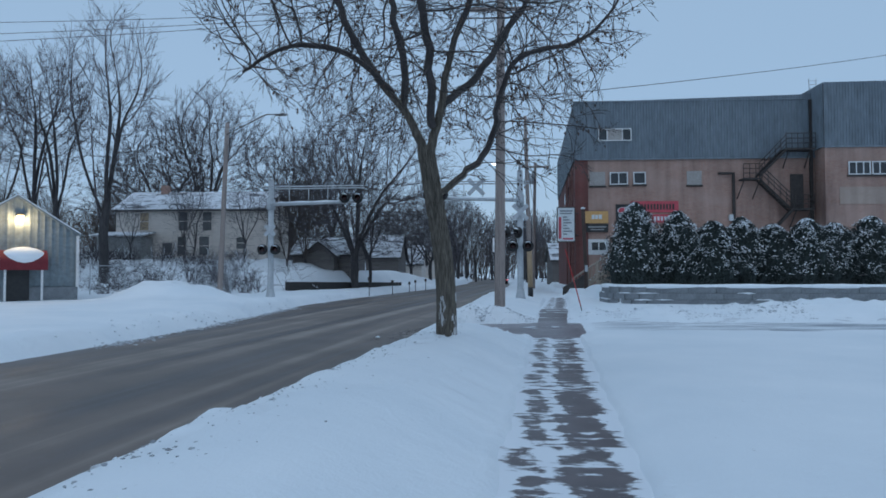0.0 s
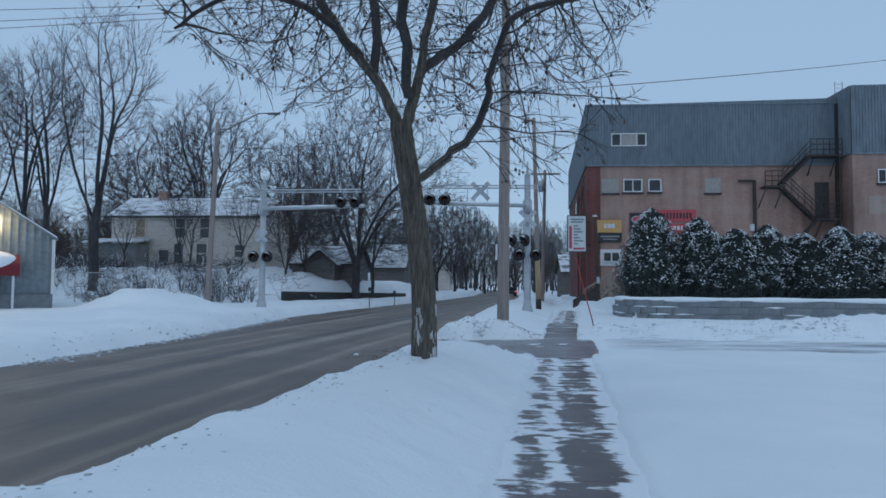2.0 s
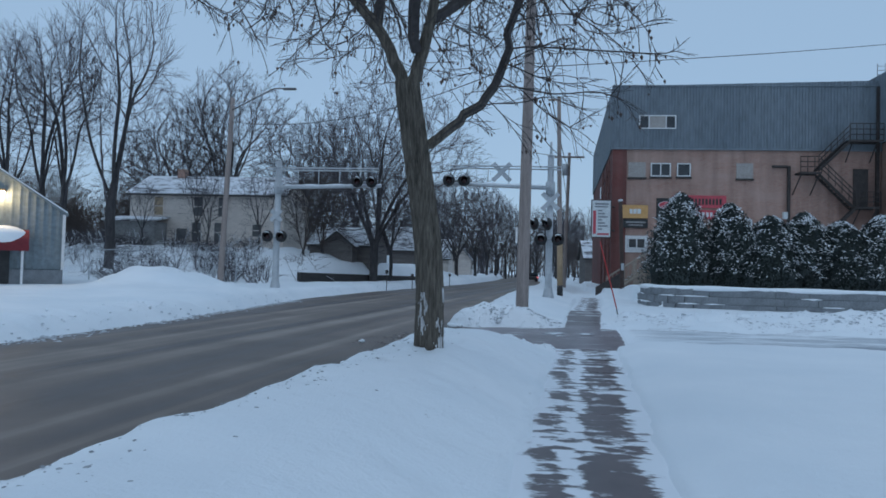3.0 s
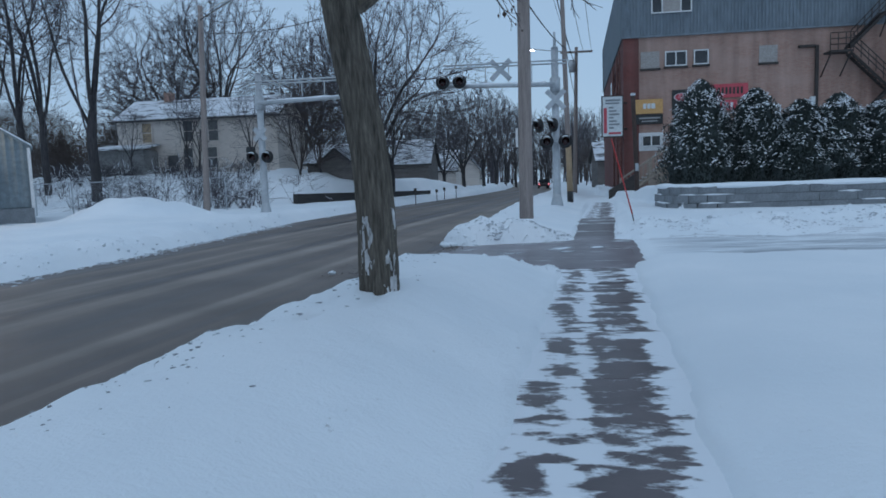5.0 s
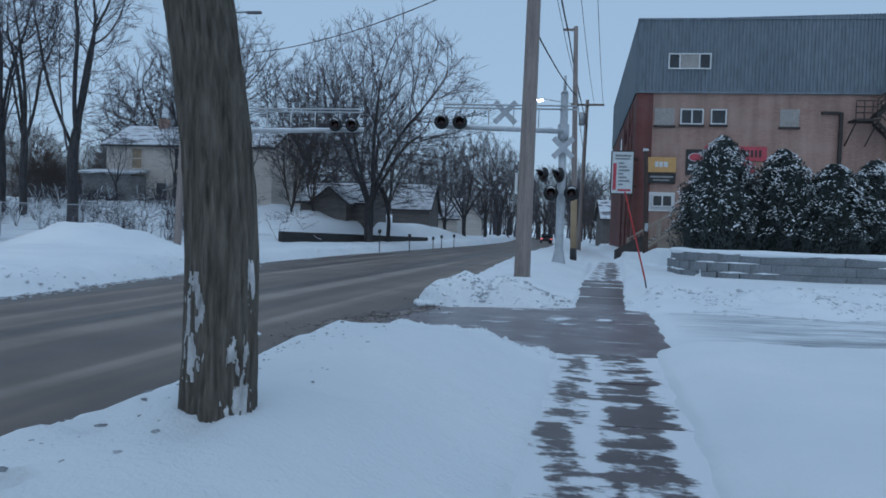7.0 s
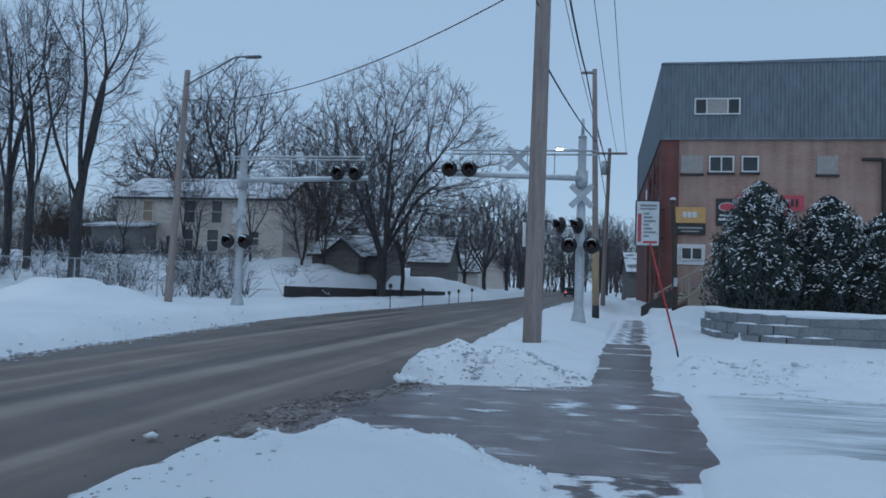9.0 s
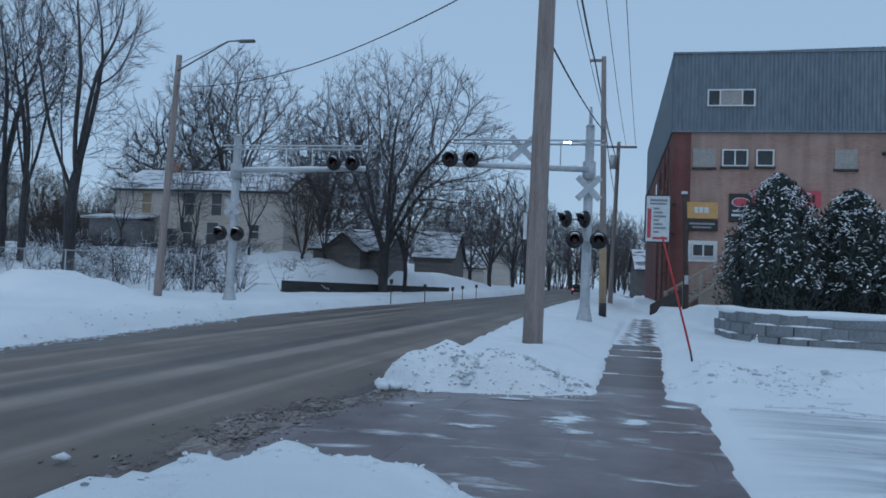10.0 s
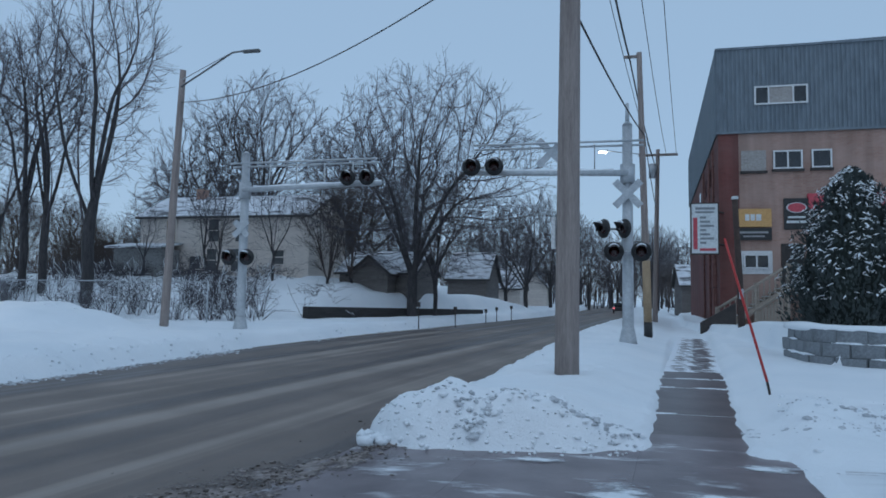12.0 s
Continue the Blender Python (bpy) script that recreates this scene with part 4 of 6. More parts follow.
# the low limb's hanging twigs
for k in range(260):
    p = Vector((rng.gauss(0, 0.5), rng.gauss(0, 0.5), rng.gauss(0, 0.5)))
    if p.length < 1:
        cloud.append((1.45 + p.x * 1.6, 0.1 + p.y * 1.6, 3.65 + p.z * 1.15))
pos, par = colonise(seeds, stems, cloud, 0.21, 2.4, 0.23, 0.0, 0.24, 4)
SHOOT[0] = 0.36
limbs_to_tubes(pos, par, 0.0060, 0.075, 0.5, twig_t, twig_t, rng, 2, 0.22, tips, len(seeds))
part("crown", twig_t.mesh("crown", False), TWIG, street_tree)
verts, faces = [], []
for p, d in tips:
    if rng.random() < 0.14:
        for k in range(rng.randint(1, 2)):
            c = p + Vector((rng.gauss(0, 0.035), rng.gauss(0, 0.035), -rng.uniform(0.01, 0.09)))
            s = rng.uniform(0.010, 0.026)
            b0 = len(verts)
            for ax in ((1, 0, 0), (-1, 0.2, 0), (0, 1, 0), (0, -1, 0.2), (0, 0, 1.2), (0.2, 0, -1.9)):
                verts.append((c.x + ax[0] * s * rng.uniform(0.6, 1.2), c.y + ax[1] * s * rng.uniform(0.6, 1.2), c.z + ax[2] * s))
            for f in ((0, 2, 4), (2, 1, 4), (1, 3, 4), (3, 0, 4), (2, 0, 5), (1, 2, 5), (3, 1, 5), (0, 3, 5)):
                faces.append(tuple(b0 + i for i in f))
tagged(part("seed_cluster_mass", mesh_of("seed_cluster_mass", verts, faces), DRY_LEAF, street_tree, "dry brown hanging seed clusters"), kind="stuff")



def trunk_patch(a0, a1, z0, z1, seed):
    """Wind-blown snow stuck to the bark, with a ragged outline."""
    verts, faces, used = [], [], {}
    na, nz = 64, 110
    for i in range(nz):
        for k in range(na):
            a, z = a0 + (a1 - a0) * k / (na - 1), z0 + (z1 - z0) * i / (nz - 1)
            ea, ez = abs(2 * k / (na - 1) - 1), abs(2 * i / (nz - 1) - 1)
            v = noise.fractal(Vector((a * 4.5, z * 7.0, seed)), 0.8, 2.0, 5) * 1.5 + 0.34 - 0.8 * ea**2 - 0.7 * ez**3
            if v > 0:
                used[(i, k)] = len(verts)
                verts.append(bark_shell(z, a, 0.0015 + min(v, 0.5) * 0.008))
    for (i, k) in list(used):
        q = [(i, k), (i, k + 1), (i + 1, k + 1), (i + 1, k)]
        if all(c in used for c in q):
            faces.append(tuple(used[c] for c in q))
    return mesh_of("snow_patch", verts, faces, True)


for a, w, z0, z1, seed in ((-112, 46, 0.28, 0.80, 1.3), (-14, 20, 0.60, 0.95, 5.1), (-38, 52, -0.02, 0.50, 9.7)):
    part("snow_patch", trunk_patch(radians(a - w / 2), radians(a + w / 2), z0, z1, seed), FROST, street_tree, "snow plastered to the bark")

TALL = "tall bare winter tree with dark upswept limbs"
ROUND = "bare spreading winter tree with dense fine twigs"
for kind, x, y, sc, turn, label in [
    ("tall", -27.4, 48.0, 1.12, 0.3, TALL), ("tall_b", -32.3, 50.0, 1.0, 0.2, TALL), ("tall_b", -34.3, 50.5, 1.02, 2.6, TALL), ("tall", -39.0, 53.0, 0.95, 4.0, TALL),
    ("oak", -10.75, 57.5, 1.0, 0.0, "broad bare winter tree with dense fine twigs"), ("slender", -9.83, 60.0, 1.15, 0.8, "slender bare young tree beside the road"),
    ("fan", -29.6, 72.0, 1.0, 3.4, ROUND), ("gnarled", -34.6, 73.0, 1.02, 0.9, "gnarled bare tree behind the house"), ("gnarled", -42.0, 80.0, 0.9, 2.9, ROUND),
    ("round", -22.5, 80.0, 1.15, 5.1, ROUND), ("round_b", -18.5, 84.0, 1.2, 1.0, ROUND), ("round_b", -26.0, 86.0, 1.3, 5.0, ROUND), ("round", -14.5, 78.0, 0.95, 2.2, ROUND),
    ("round", -6.2, 83.0, 0.92, 2.6, ROUND), ("round_b", -4.8, 97.0, 0.95, 1.6, ROUND), ("round_b", -3.8, 112.0, 1.0, 3.6, ROUND), ("round_b", -2.8, 126.0, 1.0, 5.6, ROUND),
    ("round", 4.0, 112.0, 0.9, 4.1, ROUND), ("round", -9.5, 92.0, 0.9, 0.7, ROUND),
    ("slender", -24.9, 56.0, 0.72, 0.4, "thin sapling before the cream house"), ("slender", -24.3, 56.5, 0.62, 2.4, "thin sapling before the cream house"), ("slender", -19.4, 55.0, 0.70, 4.4, "thin sapling before the cream house"), ("slender", -29.3, 55.5, 0.55, 1.4, "thin sapling before the cream house"),
    ("thicket", -16.4, 57.0, 0.98, 0.2, "leafless brown thicket beside the house"), ("thicket", -15.0, 57.6, 1.0, 1.7, "leafless brown thicket beside the house")]:
    plant(kind, x, y, on_ground(x, y) - 0.05, sc, turn, label)

# ---- woods along the street and behind the houses ----
wood_rng = random.Random(31)
for k in range(24):
    x = -78 + 72 * (k + wood_rng.uniform(0, 0.9)) / 24
    y = wood_rng.uniform(84, 128)
    plant(wood_rng.choice(["round_b", "round", "round_b", "thicket"]), x, y, 0.8, wood_rng.uniform(0.75, 1.05), wood_rng.uniform(0, 6), "bare winter tree in the woods behind the houses")
for x, y, sc in ((6.5, 98, 0.75), (9.0, 118, 0.85), (-1.0, 128, 0.9), (3.0, 150, 0.9), (12.0, 150, 0.9)):
    plant("round_b", x, y, 0.4, sc, wood_rng.uniform(0, 6), "bare street tree far down the road")
for x, y, sc in ((-41.0, 57.0, 0.85), (-44.0, 59.0, 0.95), (-38.5, 60.0, 0.8), (-47.0, 58.0, 0.9), (-36.5, 62.5, 0.7), (-42.5, 63.0, 0.95)):
    plant("thicket", x, y, on_ground(x, y) - 0.05, sc, x, "dark leafless thicket on the rise")
for k in range(16):
    plant("thicket", wood_rng.uniform(-62, -33.5), wood_rng.uniform(60, 82), 2.3, wood_rng.uniform(0.6, 0.95), wood_rng.uniform(0, 6), "dark leafless thicket on the rise")
for x, y, sc, kind in ((-9, 142, 1.0, "round_b"), (-3, 150, 1.1, "round_b"), (4, 156, 1.1, "round_b"), (10, 146, 1.0, "round_b"), (16, 158, 1.1, "round_b"), (-14, 136, 1.0, "round_b"), (8, 128, 0.8, "round_b"),
                       (-6, 158, 1.2, "thicket"), (0, 160, 1.2, "thicket"), (6, 162, 1.2, "thicket"), (12, 160, 1.2, "thicket"), (9.5, 108, 0.9, "thicket")):
    plant(kind, x, y, 0.3, sc, wood_rng.uniform(0, 6), "bare tree closing the view down the road")
far = Tubes()
for k in range(1500):
    a = wood_rng.uniform(-1.35, 0.75)
    d = wood_rng.uniform(135, 210)
    x, y = d * math.sin(a), 10 + d * math.cos(a)
    u = x - 0.15 - SLOPE * y
    if (y < 165 and float(far_kerb(y)) - 3 < u < float(near_kerb(y)) + 3) or (x > 8 and y < 90):
        continue
    h = wood_rng.uniform(8, 15)
    p = Vector((x, y, -0.5))
    top = p + Vector((wood_rng.gauss(0, 0.8), wood_rng.gauss(0, 0.8), h))
    far.add([p, p.lerp(top, 0.5) + Vector((wood_rng.gauss(0, 0.4), 0, 0)), top], [0.16, 0.10, 0.02], 4, False)
    for j in range(12):
        t = wood_rng.uniform(0.25, 1.0)
        q = p.lerp(top, t)
        l = (1.2 - t) * h * 0.34
        e = q + Vector((wood_rng.gauss(0, 0.6) * l, wood_rng.gauss(0, 0.6) * l, l * wood_rng.uniform(0.4, 1.0)))
        far.add([q, q.lerp(e, 0.5) + Vector((0, 0, -0.1 * l)), e], [0.06, 0.045, 0.025], 3, False)
woods = part("far_woods", far.mesh("far_woods", False), TWIG_FAR)
tagged(woods, "grey leafless woods on the horizon", "woods", kind="stuff")

# ---- house on the rise, garage, grey shed and houses down the street ----
SIDING = simple("cream_clapboard", (0.66, 0.59, 0.54), (0.77, 0.70, 0.64), 1.0, 0.8, 0, 0.3, (0.3, 0.3, 5))
DARK_WALL = simple("dark_brown_siding", (0.14, 0.128, 0.122), (0.21, 0.19, 0.18), 1.0, 0.85, 0, 0.3, (0.4, 0.4, 4))
GREY_METAL = simple("grey_blue_shed_cladding", (0.17, 0.215, 0.24), (0.22, 0.265, 0.29), 0.6, 0.55, 0.1, 0.05)
BLOCK = simple("grey_split_face_block", (0.185, 0.20, 0.215), (0.255, 0.272, 0.29), 3.0, 0.9, 0, 0.8)
SHINGLE = simple("dark_shingle", (0.06, 0.055, 0.055), (0.10, 0.095, 0.09), 2.0, 0.9)
BOARD = simple("tan_plywood", (0.36, 0.27, 0.18), (0.42, 0.32, 0.22), 2.0, 0.8)
TIMBER = simple("weathered_timber", (0.27, 0.225, 0.185), (0.40, 0.34, 0.285), 3.0, 0.85, 0, 0.4, (1, 1, 6))
AWNING = simple("dark_red_canvas", (0.16, 0.012, 0.02), (0.22, 0.02, 0.03), 3.0, 0.7)
AWNING_RUST = simple("rusty_red_paint", (0.16, 0.06, 0.05), (0.26, 0.12, 0.10), 5.0, 0.8)
RED = simple("faded_red_sign", (0.52, 0.06, 0.085), (0.60, 0.09, 0.12), 2.0, 0.5)
YELLOW = simple("amber_sign", (0.62, 0.34, 0.12), (0.70, 0.40, 0.16), 2.0, 0.5)
SIGN_WHITE = simple("weathered_white_sign", (0.62, 0.66, 0.68), (0.72, 0.75, 0.76), 2.0, 0.5)
ROD_RED = simple("red_fibreglass", (0.50, 0.03, 0.03), (0.60, 0.05, 0.045), 8.0, 0.4)


def gable_roof(x0, x1, y0, y1, eave, ridge, over=0.35, thick=0.14, along="x"):
    """Two sloping slabs of a gable roof, as closed prisms."""
    bm = bmesh.new()
    if along == "x":
        mid = (y0 + y1) / 2
        prof = [(y0 - over, eave - over * (ridge - eave) / (mid - y0)), (mid, ridge), (y1 + over, eave - over * (ridge - eave) / (mid - y0))]
        ends = (x0 - over, x1 + over)
        at = lambda e, p: (e, p[0], p[1])
    else:
        mid = (x0 + x1) / 2
        prof = [(x0 - over, eave - over * (ridge - eave) / (mid - x0)), (mid, ridge), (x1 + over, eave - over * (ridge - eave) / (mid - x0))]
        ends = (y0 - over, y1 + over)
        at = lambda e, p: (p[0], e, p[1])
    rows = []
    for e in ends:
        low = [bm.verts.new(at(e, p)) for p in prof]
        top = [bm.verts.new(at(e, (p[0], p[1] + thick))) for p in prof]
        rows.append((low, top))
        bm.faces.new(low + top[::-1])
    (l0, t0), (l1, t1) = rows
    for k in range(2):
        bm.faces.new((l0[k], l0[k + 1], l1[k + 1], l1[k]))
        bm.faces.new((t0[k], t1[k], t1[k + 1], t0[k + 1]))
    for k in (0, 2):
        bm.faces.new((l0[k], l1[k], t1[k], t0[k]))
    bmesh.ops.recalc_face_normals(bm, faces=bm.faces)
    return bm


def gable_body(x0, x1, y0, y1, z0, eave, ridge, along="x"):
    bm = bmesh.new()
    if along == "x":
        mid = (y0 + y1) / 2
        outline = [(y0, z0), (y1, z0), (y1, eave), (mid, ridge), (y0, eave)]
        a, b = [[bm.verts.new((x, p, q)) for p, q in outline] for x in (x0, x1)]
    else:
        mid = (x0 + x1) / 2
        outline = [(x0, z0), (x1, z0), (x1, eave), (mid, ridge), (x0, eave)]
        a, b = [[bm.verts.new((p, y, q)) for p, q in outline] for y in (y0, y1)]
    bm.faces.new(a)
    bm.faces.new(b[::-1])
    for k in range(5):
        j = (k + 1) % 5
        bm.faces.new((a[k], b[k], b[j], a[j]))
    bmesh.ops.recalc_face_normals(bm, faces=bm.faces)
    return bm


def house(name, label, x0, x1, y0, y1, z0, eave, ridge, wall, along="x", snow=True):
    h = thing(name, label, "house", ((x0 + x1) / 2, y0, z0))
    under(part("wall", gable_body(x0, x1, y0, y1, z0 - 1.5, eave, ridge, along), wall), h)
    r = under(part("roof", gable_roof(x0, x1, y0, y1, eave, ridge, 0.35, 0.14, along), SHINGLE), h)
    if snow:
        bm = gable_roof(x0, x1, y0, y1, eave + 0.145, ridge + 0.145, 0.30, 0.07, along)
        under(part("roof_snow", bm, ROOF_SNOW, None, "thin snow on the shingles"), h)
    return h


CURTAIN = simple("grey_curtained_glass", (0.05, 0.055, 0.06), (0.13, 0.135, 0.14), 1.2, 0.15, 0, 0.02)


def house_window(h, x0, x1, z0, z1, y, mat=None):
    w = under(part("window", boxed(x0, y - 0.03, z0, x1, y + 0.05, z1), mat or CURTAIN), h)
    bm = bmesh.new()
    t = 0.09
    for a in ((x0 - t, y - 0.06, z1, x1 + t, y - 0.0, z1 + t), (x0 - t, y - 0.06, z0 - t, x1 + t, y, z0), (x0 - t, y - 0.06, z0, x0, y, z1), (x1, y - 0.06, z0, x1 + t, y, z1), (x0, y - 0.05, (z0 + z1) / 2 - 0.03, x1, y - 0.031, (z0 + z1) / 2 + 0.03)):
        box(bm, *a)
    part("window_frame", bm, SIDING, w)
    return w


old_house = house("old_house", "two-storey cream clapboard house with thin snow on its roof", -33.05, -19.2, 60.0, 67.0, 2.4, 7.4, 9.2, SIDING)
for z in np.arange(2.5, 7.35, 0.24):
    under(part("clapboard", boxed(-33.06, 59.975, z, -19.19, 59.999, z + 0.20), SIDING), old_house)
for x0, x1, z0, z1, m in ((-30.8, -30.0, 5.55, 7.1, BOARD), (-27.2, -26.4, 5.5, 7.15, None), (-25.0, -24.2, 5.5, 7.15, None), (-27.3, -26.5, 3.3, 4.95, None), (-25.3, -24.4, 3.3, 4.95, None), (-21.9, -21.1, 3.85, 4.85, None), (-28.7, -27.8, 2.5, 4.4, None)):
    house_window(old_house, x0, x1, z0, z1, 59.95, m)
under(part("chimney", boxed(-30.4, 63.0, 8.6, -29.7, 63.7, 10.0, bevel=0.02), BRICK), old_house)
under(part("lean_to", boxed(-33.6, 57.8, 1.0, -29.6, 59.96, 4.85), simple("grey_siding", (0.22, 0.22, 0.22), (0.3, 0.3, 0.3), 1.0, 0.8)), old_house)
bm = bmesh.new()
box(bm, -34.0, 57.3, 4.86, -29.3, 59.95, 5.0)
bmesh.ops.transform(bm, matrix=Matrix.Translation((0, 57.3, 4.9)) @ Matrix.Rotation(radians(9), 4, "X") @ Matrix.Translation((0, -57.3, -4.9)), verts=bm.verts)
under(part("lean_to_roof", bm, ROOF_SNOW), old_house)

garage = house("low_house", "low dark-brown house with a front gable and snowy roof", -17.0, -11.5, 60.5, 67.0, 2.0, 3.3, 4.8, DARK_WALL)
under(part("wall", gable_body(-15.5, -12.8, 58.6, 62.5, 0.5, 3.2, 4.3, "y"), DARK_WALL), garage)
under(part("roof", gable_roof(-15.5, -12.8, 58.6, 62.5, 3.2, 4.3, 0.25, 0.12, "y"), SHINGLE), garage)
under(part("roof_snow", gable_roof(-15.5, -12.8, 58.9, 62.5, 3.325, 4.425, 0.2, 0.06, "y"), ROOF_SNOW), garage)
house("far_house", "grey house with steep snowy roof down the street", -14.0, -10.0, 82.0, 90.0, 1.0, 3.6, 6.3, DARK_WALL)
house("far_house", "small pale house with snowy roof down the street", -12.6, -8.6, 98.0, 105.0, 1.0, 3.0, 5.6, SIDING)
house("far_house", "small pale house with snowy roof down the street", -10.0, -6.4, 112.0, 119.0, 1.0, 3.2, 5.4, SIDING, "y")
house("far_house", "dark house beyond the brick building", 9.5, 16.0, 92.0, 100.0, 0.5, 3.4, 5.6, DARK_WALL)

# grey metal shed across the road, turned to the street corner
shed = thing("metal_shed", "blue-grey metal shed with red awning and lit wall lamp", "building", (-19.6, 32.1, 0.0))
SW, SM = 5.0, -2.5


def spart(name, data, mat, label="", parent=None, smooth=False):
    return part(name, data, mat, parent or shed, label, smooth)


spart("wall", gable_body(-SW, 0, 0.05, 9.0, -0.4, 3.5, 5.17, "y"), GREY_METAL)
verts, faces = [], []
xs = np.arange(-SW, 0.001, 0.1)
for i, x in enumerate(xs):
    d = 0.025 if i % 3 == 0 else 0.0
    top = 3.5 + 1.67 * (1 - abs(x - SM) / 2.5)
    verts += [(x, 0.02 - d, 1.02), (x, 0.02 - d, top)]
    if i:
        faces.append((2 * i - 2, 2 * i, 2 * i + 1, 2 * i - 1))
spart("cladding", mesh_of("cladding", verts, faces), GREY_METAL, "ribbed grey-blue sheets")
spart("plinth", boxed(-SW - 0.02, -0.08, -0.4, 0.02, 0.045, 0.98), BLOCK, "grey block plinth")
spart("corner_trim", boxed(-0.06, -0.07, 0.985, 0.06, 0.1, 3.45), WHITE)
spart("roof", gable_roof(-SW, 0, 0.05, 9.0, 3.5, 5.17, 0.15, 0.10, "y"), GREY_METAL)
spart("roof_snow", gable_roof(-SW, 0, 0.05, 9.0, 3.605, 5.275, 0.12, 0.06, "y"), SNOW_CAP)
spart("door", boxed(-2.9, -0.13, 0.1, -2.0, -0.085, 2.05, bevel=0.01), BLACK, "dark glazed entrance door")
for x in (-3.05, -1.6):
    spart("post", boxed(x, -0.9, 0.0, x + 0.09, -0.81, 1.8), WHITE)
verts, faces = [], []
AX0, AX1 = -3.2, -1.33
for i in range(13):
    a = math.pi / 2 * i / 12
    for x in (AX0, AX1):
        verts.append((x, -0.95 + 0.9 * (1 - math.cos(a)), 2.1 + 0.6 * math.sin(a)))
for i in range(12):
    faces.append((2 * i, 2 * i + 1, 2 * i + 3, 2 * i + 2))
n0 = len(verts)
verts += [(AX0, -0.95, 1.78), (AX1, -0.95, 1.78), (AX0, -0.05, 1.78), (AX1, -0.05, 1.78)]
faces += [(n0, n0 + 1, 1, 0), tuple([2 * i for i in range(13)] + [n0 + 2, n0]), tuple([n0 + 1, n0 + 3] + [2 * i + 1 for i in range(12, -1, -1)])]
awning = spart("awning", mesh_of("awning", verts, faces), AWNING, "dark red barrel awning under snow")
bm = bmesh.new()
bmesh.ops.create_uvsphere(bm, u_segments=20, v_segments=12, radius=1.0)
bmesh.ops.transform(bm, matrix=Matrix.LocRotScale(((AX0 + AX1) / 2, -0.45, 2.33), None, (0.96, 0.56, 0.52)), verts=bm.verts)
part("awning_snow", bm, SNOW_CAP, awning, "thick snow cap", True)
GLOW, gn, gl, gb = material("lit_lamp_glass", 0.4)
gb.inputs["Emission Color"].default_value, gb.inputs["Emission Strength"].default_value = (1.0, 0.72, 0.36, 1), 9.0
lamp = spart("wall_lamp", boxed(-2.55, -0.2, 4.32, -2.25, 0.0, 4.42, bevel=0.02), BLACK)
part("lamp_glass", boxed(-2.53, -0.18, 4.22, -2.27, -0.03, 4.315, bevel=0.02), GLOW, lamp, "glowing warm lamp glass")
shed.rotation_euler = (0, 0, radians(39))
bulb = new("wall_lamp_light", bpy.data.lights.new("wall_lamp_light", "POINT"))
bulb.data.energy, bulb.data.color, bulb.data.shadow_soft_size = 80, (1.0, 0.70, 0.36), 0.1
bulb.location = Matrix.Translation((-19.6, 32.1, 0)) @ Matrix.Rotation(radians(39), 4, "Z") @ Vector((-2.4, -0.32, 4.15))

# dark low wall across the road
verts, faces = [], []
for i in range(13):
    t = i / 12
    x, y = -13.67 + 5.47 * t, 47.95 + 21.85 * t
    z0, z1 = 0.0, 1.02 - 0.32 * t
    for dx, z in ((0, z0), (0, z1), (-0.3, z1), (-0.3, z0)):
        verts.append((x + dx, y, z))
    if i:
        b = 4 * i
        for k in range(4):
            j = (k + 1) % 4
            faces.append((b - 4 + k, b - 4 + j, b + j, b + k))
faces += [(0, 1, 2, 3), (51, 50, 49, 48)]
low_wall = part("low_wall", mesh_of("low_wall", verts, faces), simple("dark_timber_wall", (0.025, 0.023, 0.024), (0.05, 0.046, 0.044), 2.0, 0.8, 0, 0.3, (1, 0.4, 6)))
tagged(low_wall, "dark low timber retaining wall beside the road", "wall")
for x, y, h in ((-8.3, 50.2, 1.5), (-7.0, 53.5, 1.4), (-6.4, 60.5, 1.2), (-6.2, 64.0, 1.3), (-5.4, 66.0, 1.4)):
    z = on_ground(x, y)
    mk = thing("marker_post", "thin dark metal marker post in roadside snow", "post", (x, y, z), group="marker posts")
    part("stake", rod((0, 0, -0.3), (0, 0, h), 0.03), STEEL_DARK, mk)
    part("plate", boxed(-0.10, -0.05, h - 0.25, 0.10, -0.035, h), STEEL_DARK, mk)

# chain-link fence below the house
fence = thing("chain_link_fence", "galvanised chain-link fence on the snowy slope", "fence", (-29.0, 41.5, 0.4))
for k in range(7):
    part("post", rod((2.25 * k, 0, -0.4), (2.25 * k, 0, 1.75), 0.035), ALUMINIUM, fence)
part("top_rail", rod((-4, 0, 1.7), (13.5, 0, 1.72), 0.024), ALUMINIUM, fence)
tb = Tubes()
for k in range(-12, 124):
    x = -4 + 0.15 * k
    for sgn in (1, -1):
        a, b = (x, 0.0, 0.02), (x + 1.66, 0.0, 1.68)
        if sgn < 0:
            a, b = (x + 1.66, 0.008, 0.02), (x, 0.008, 1.68)
        if -4 <= min(a[0], b[0]) and max(a[0], b[0]) <= 13.5:
            tb.add([a, b], [0.0028, 0.0028], 3, False)
part("wire_mesh", tb.mesh("wire_mesh"), ALUMINIUM, fence, "diagonal wire mesh")

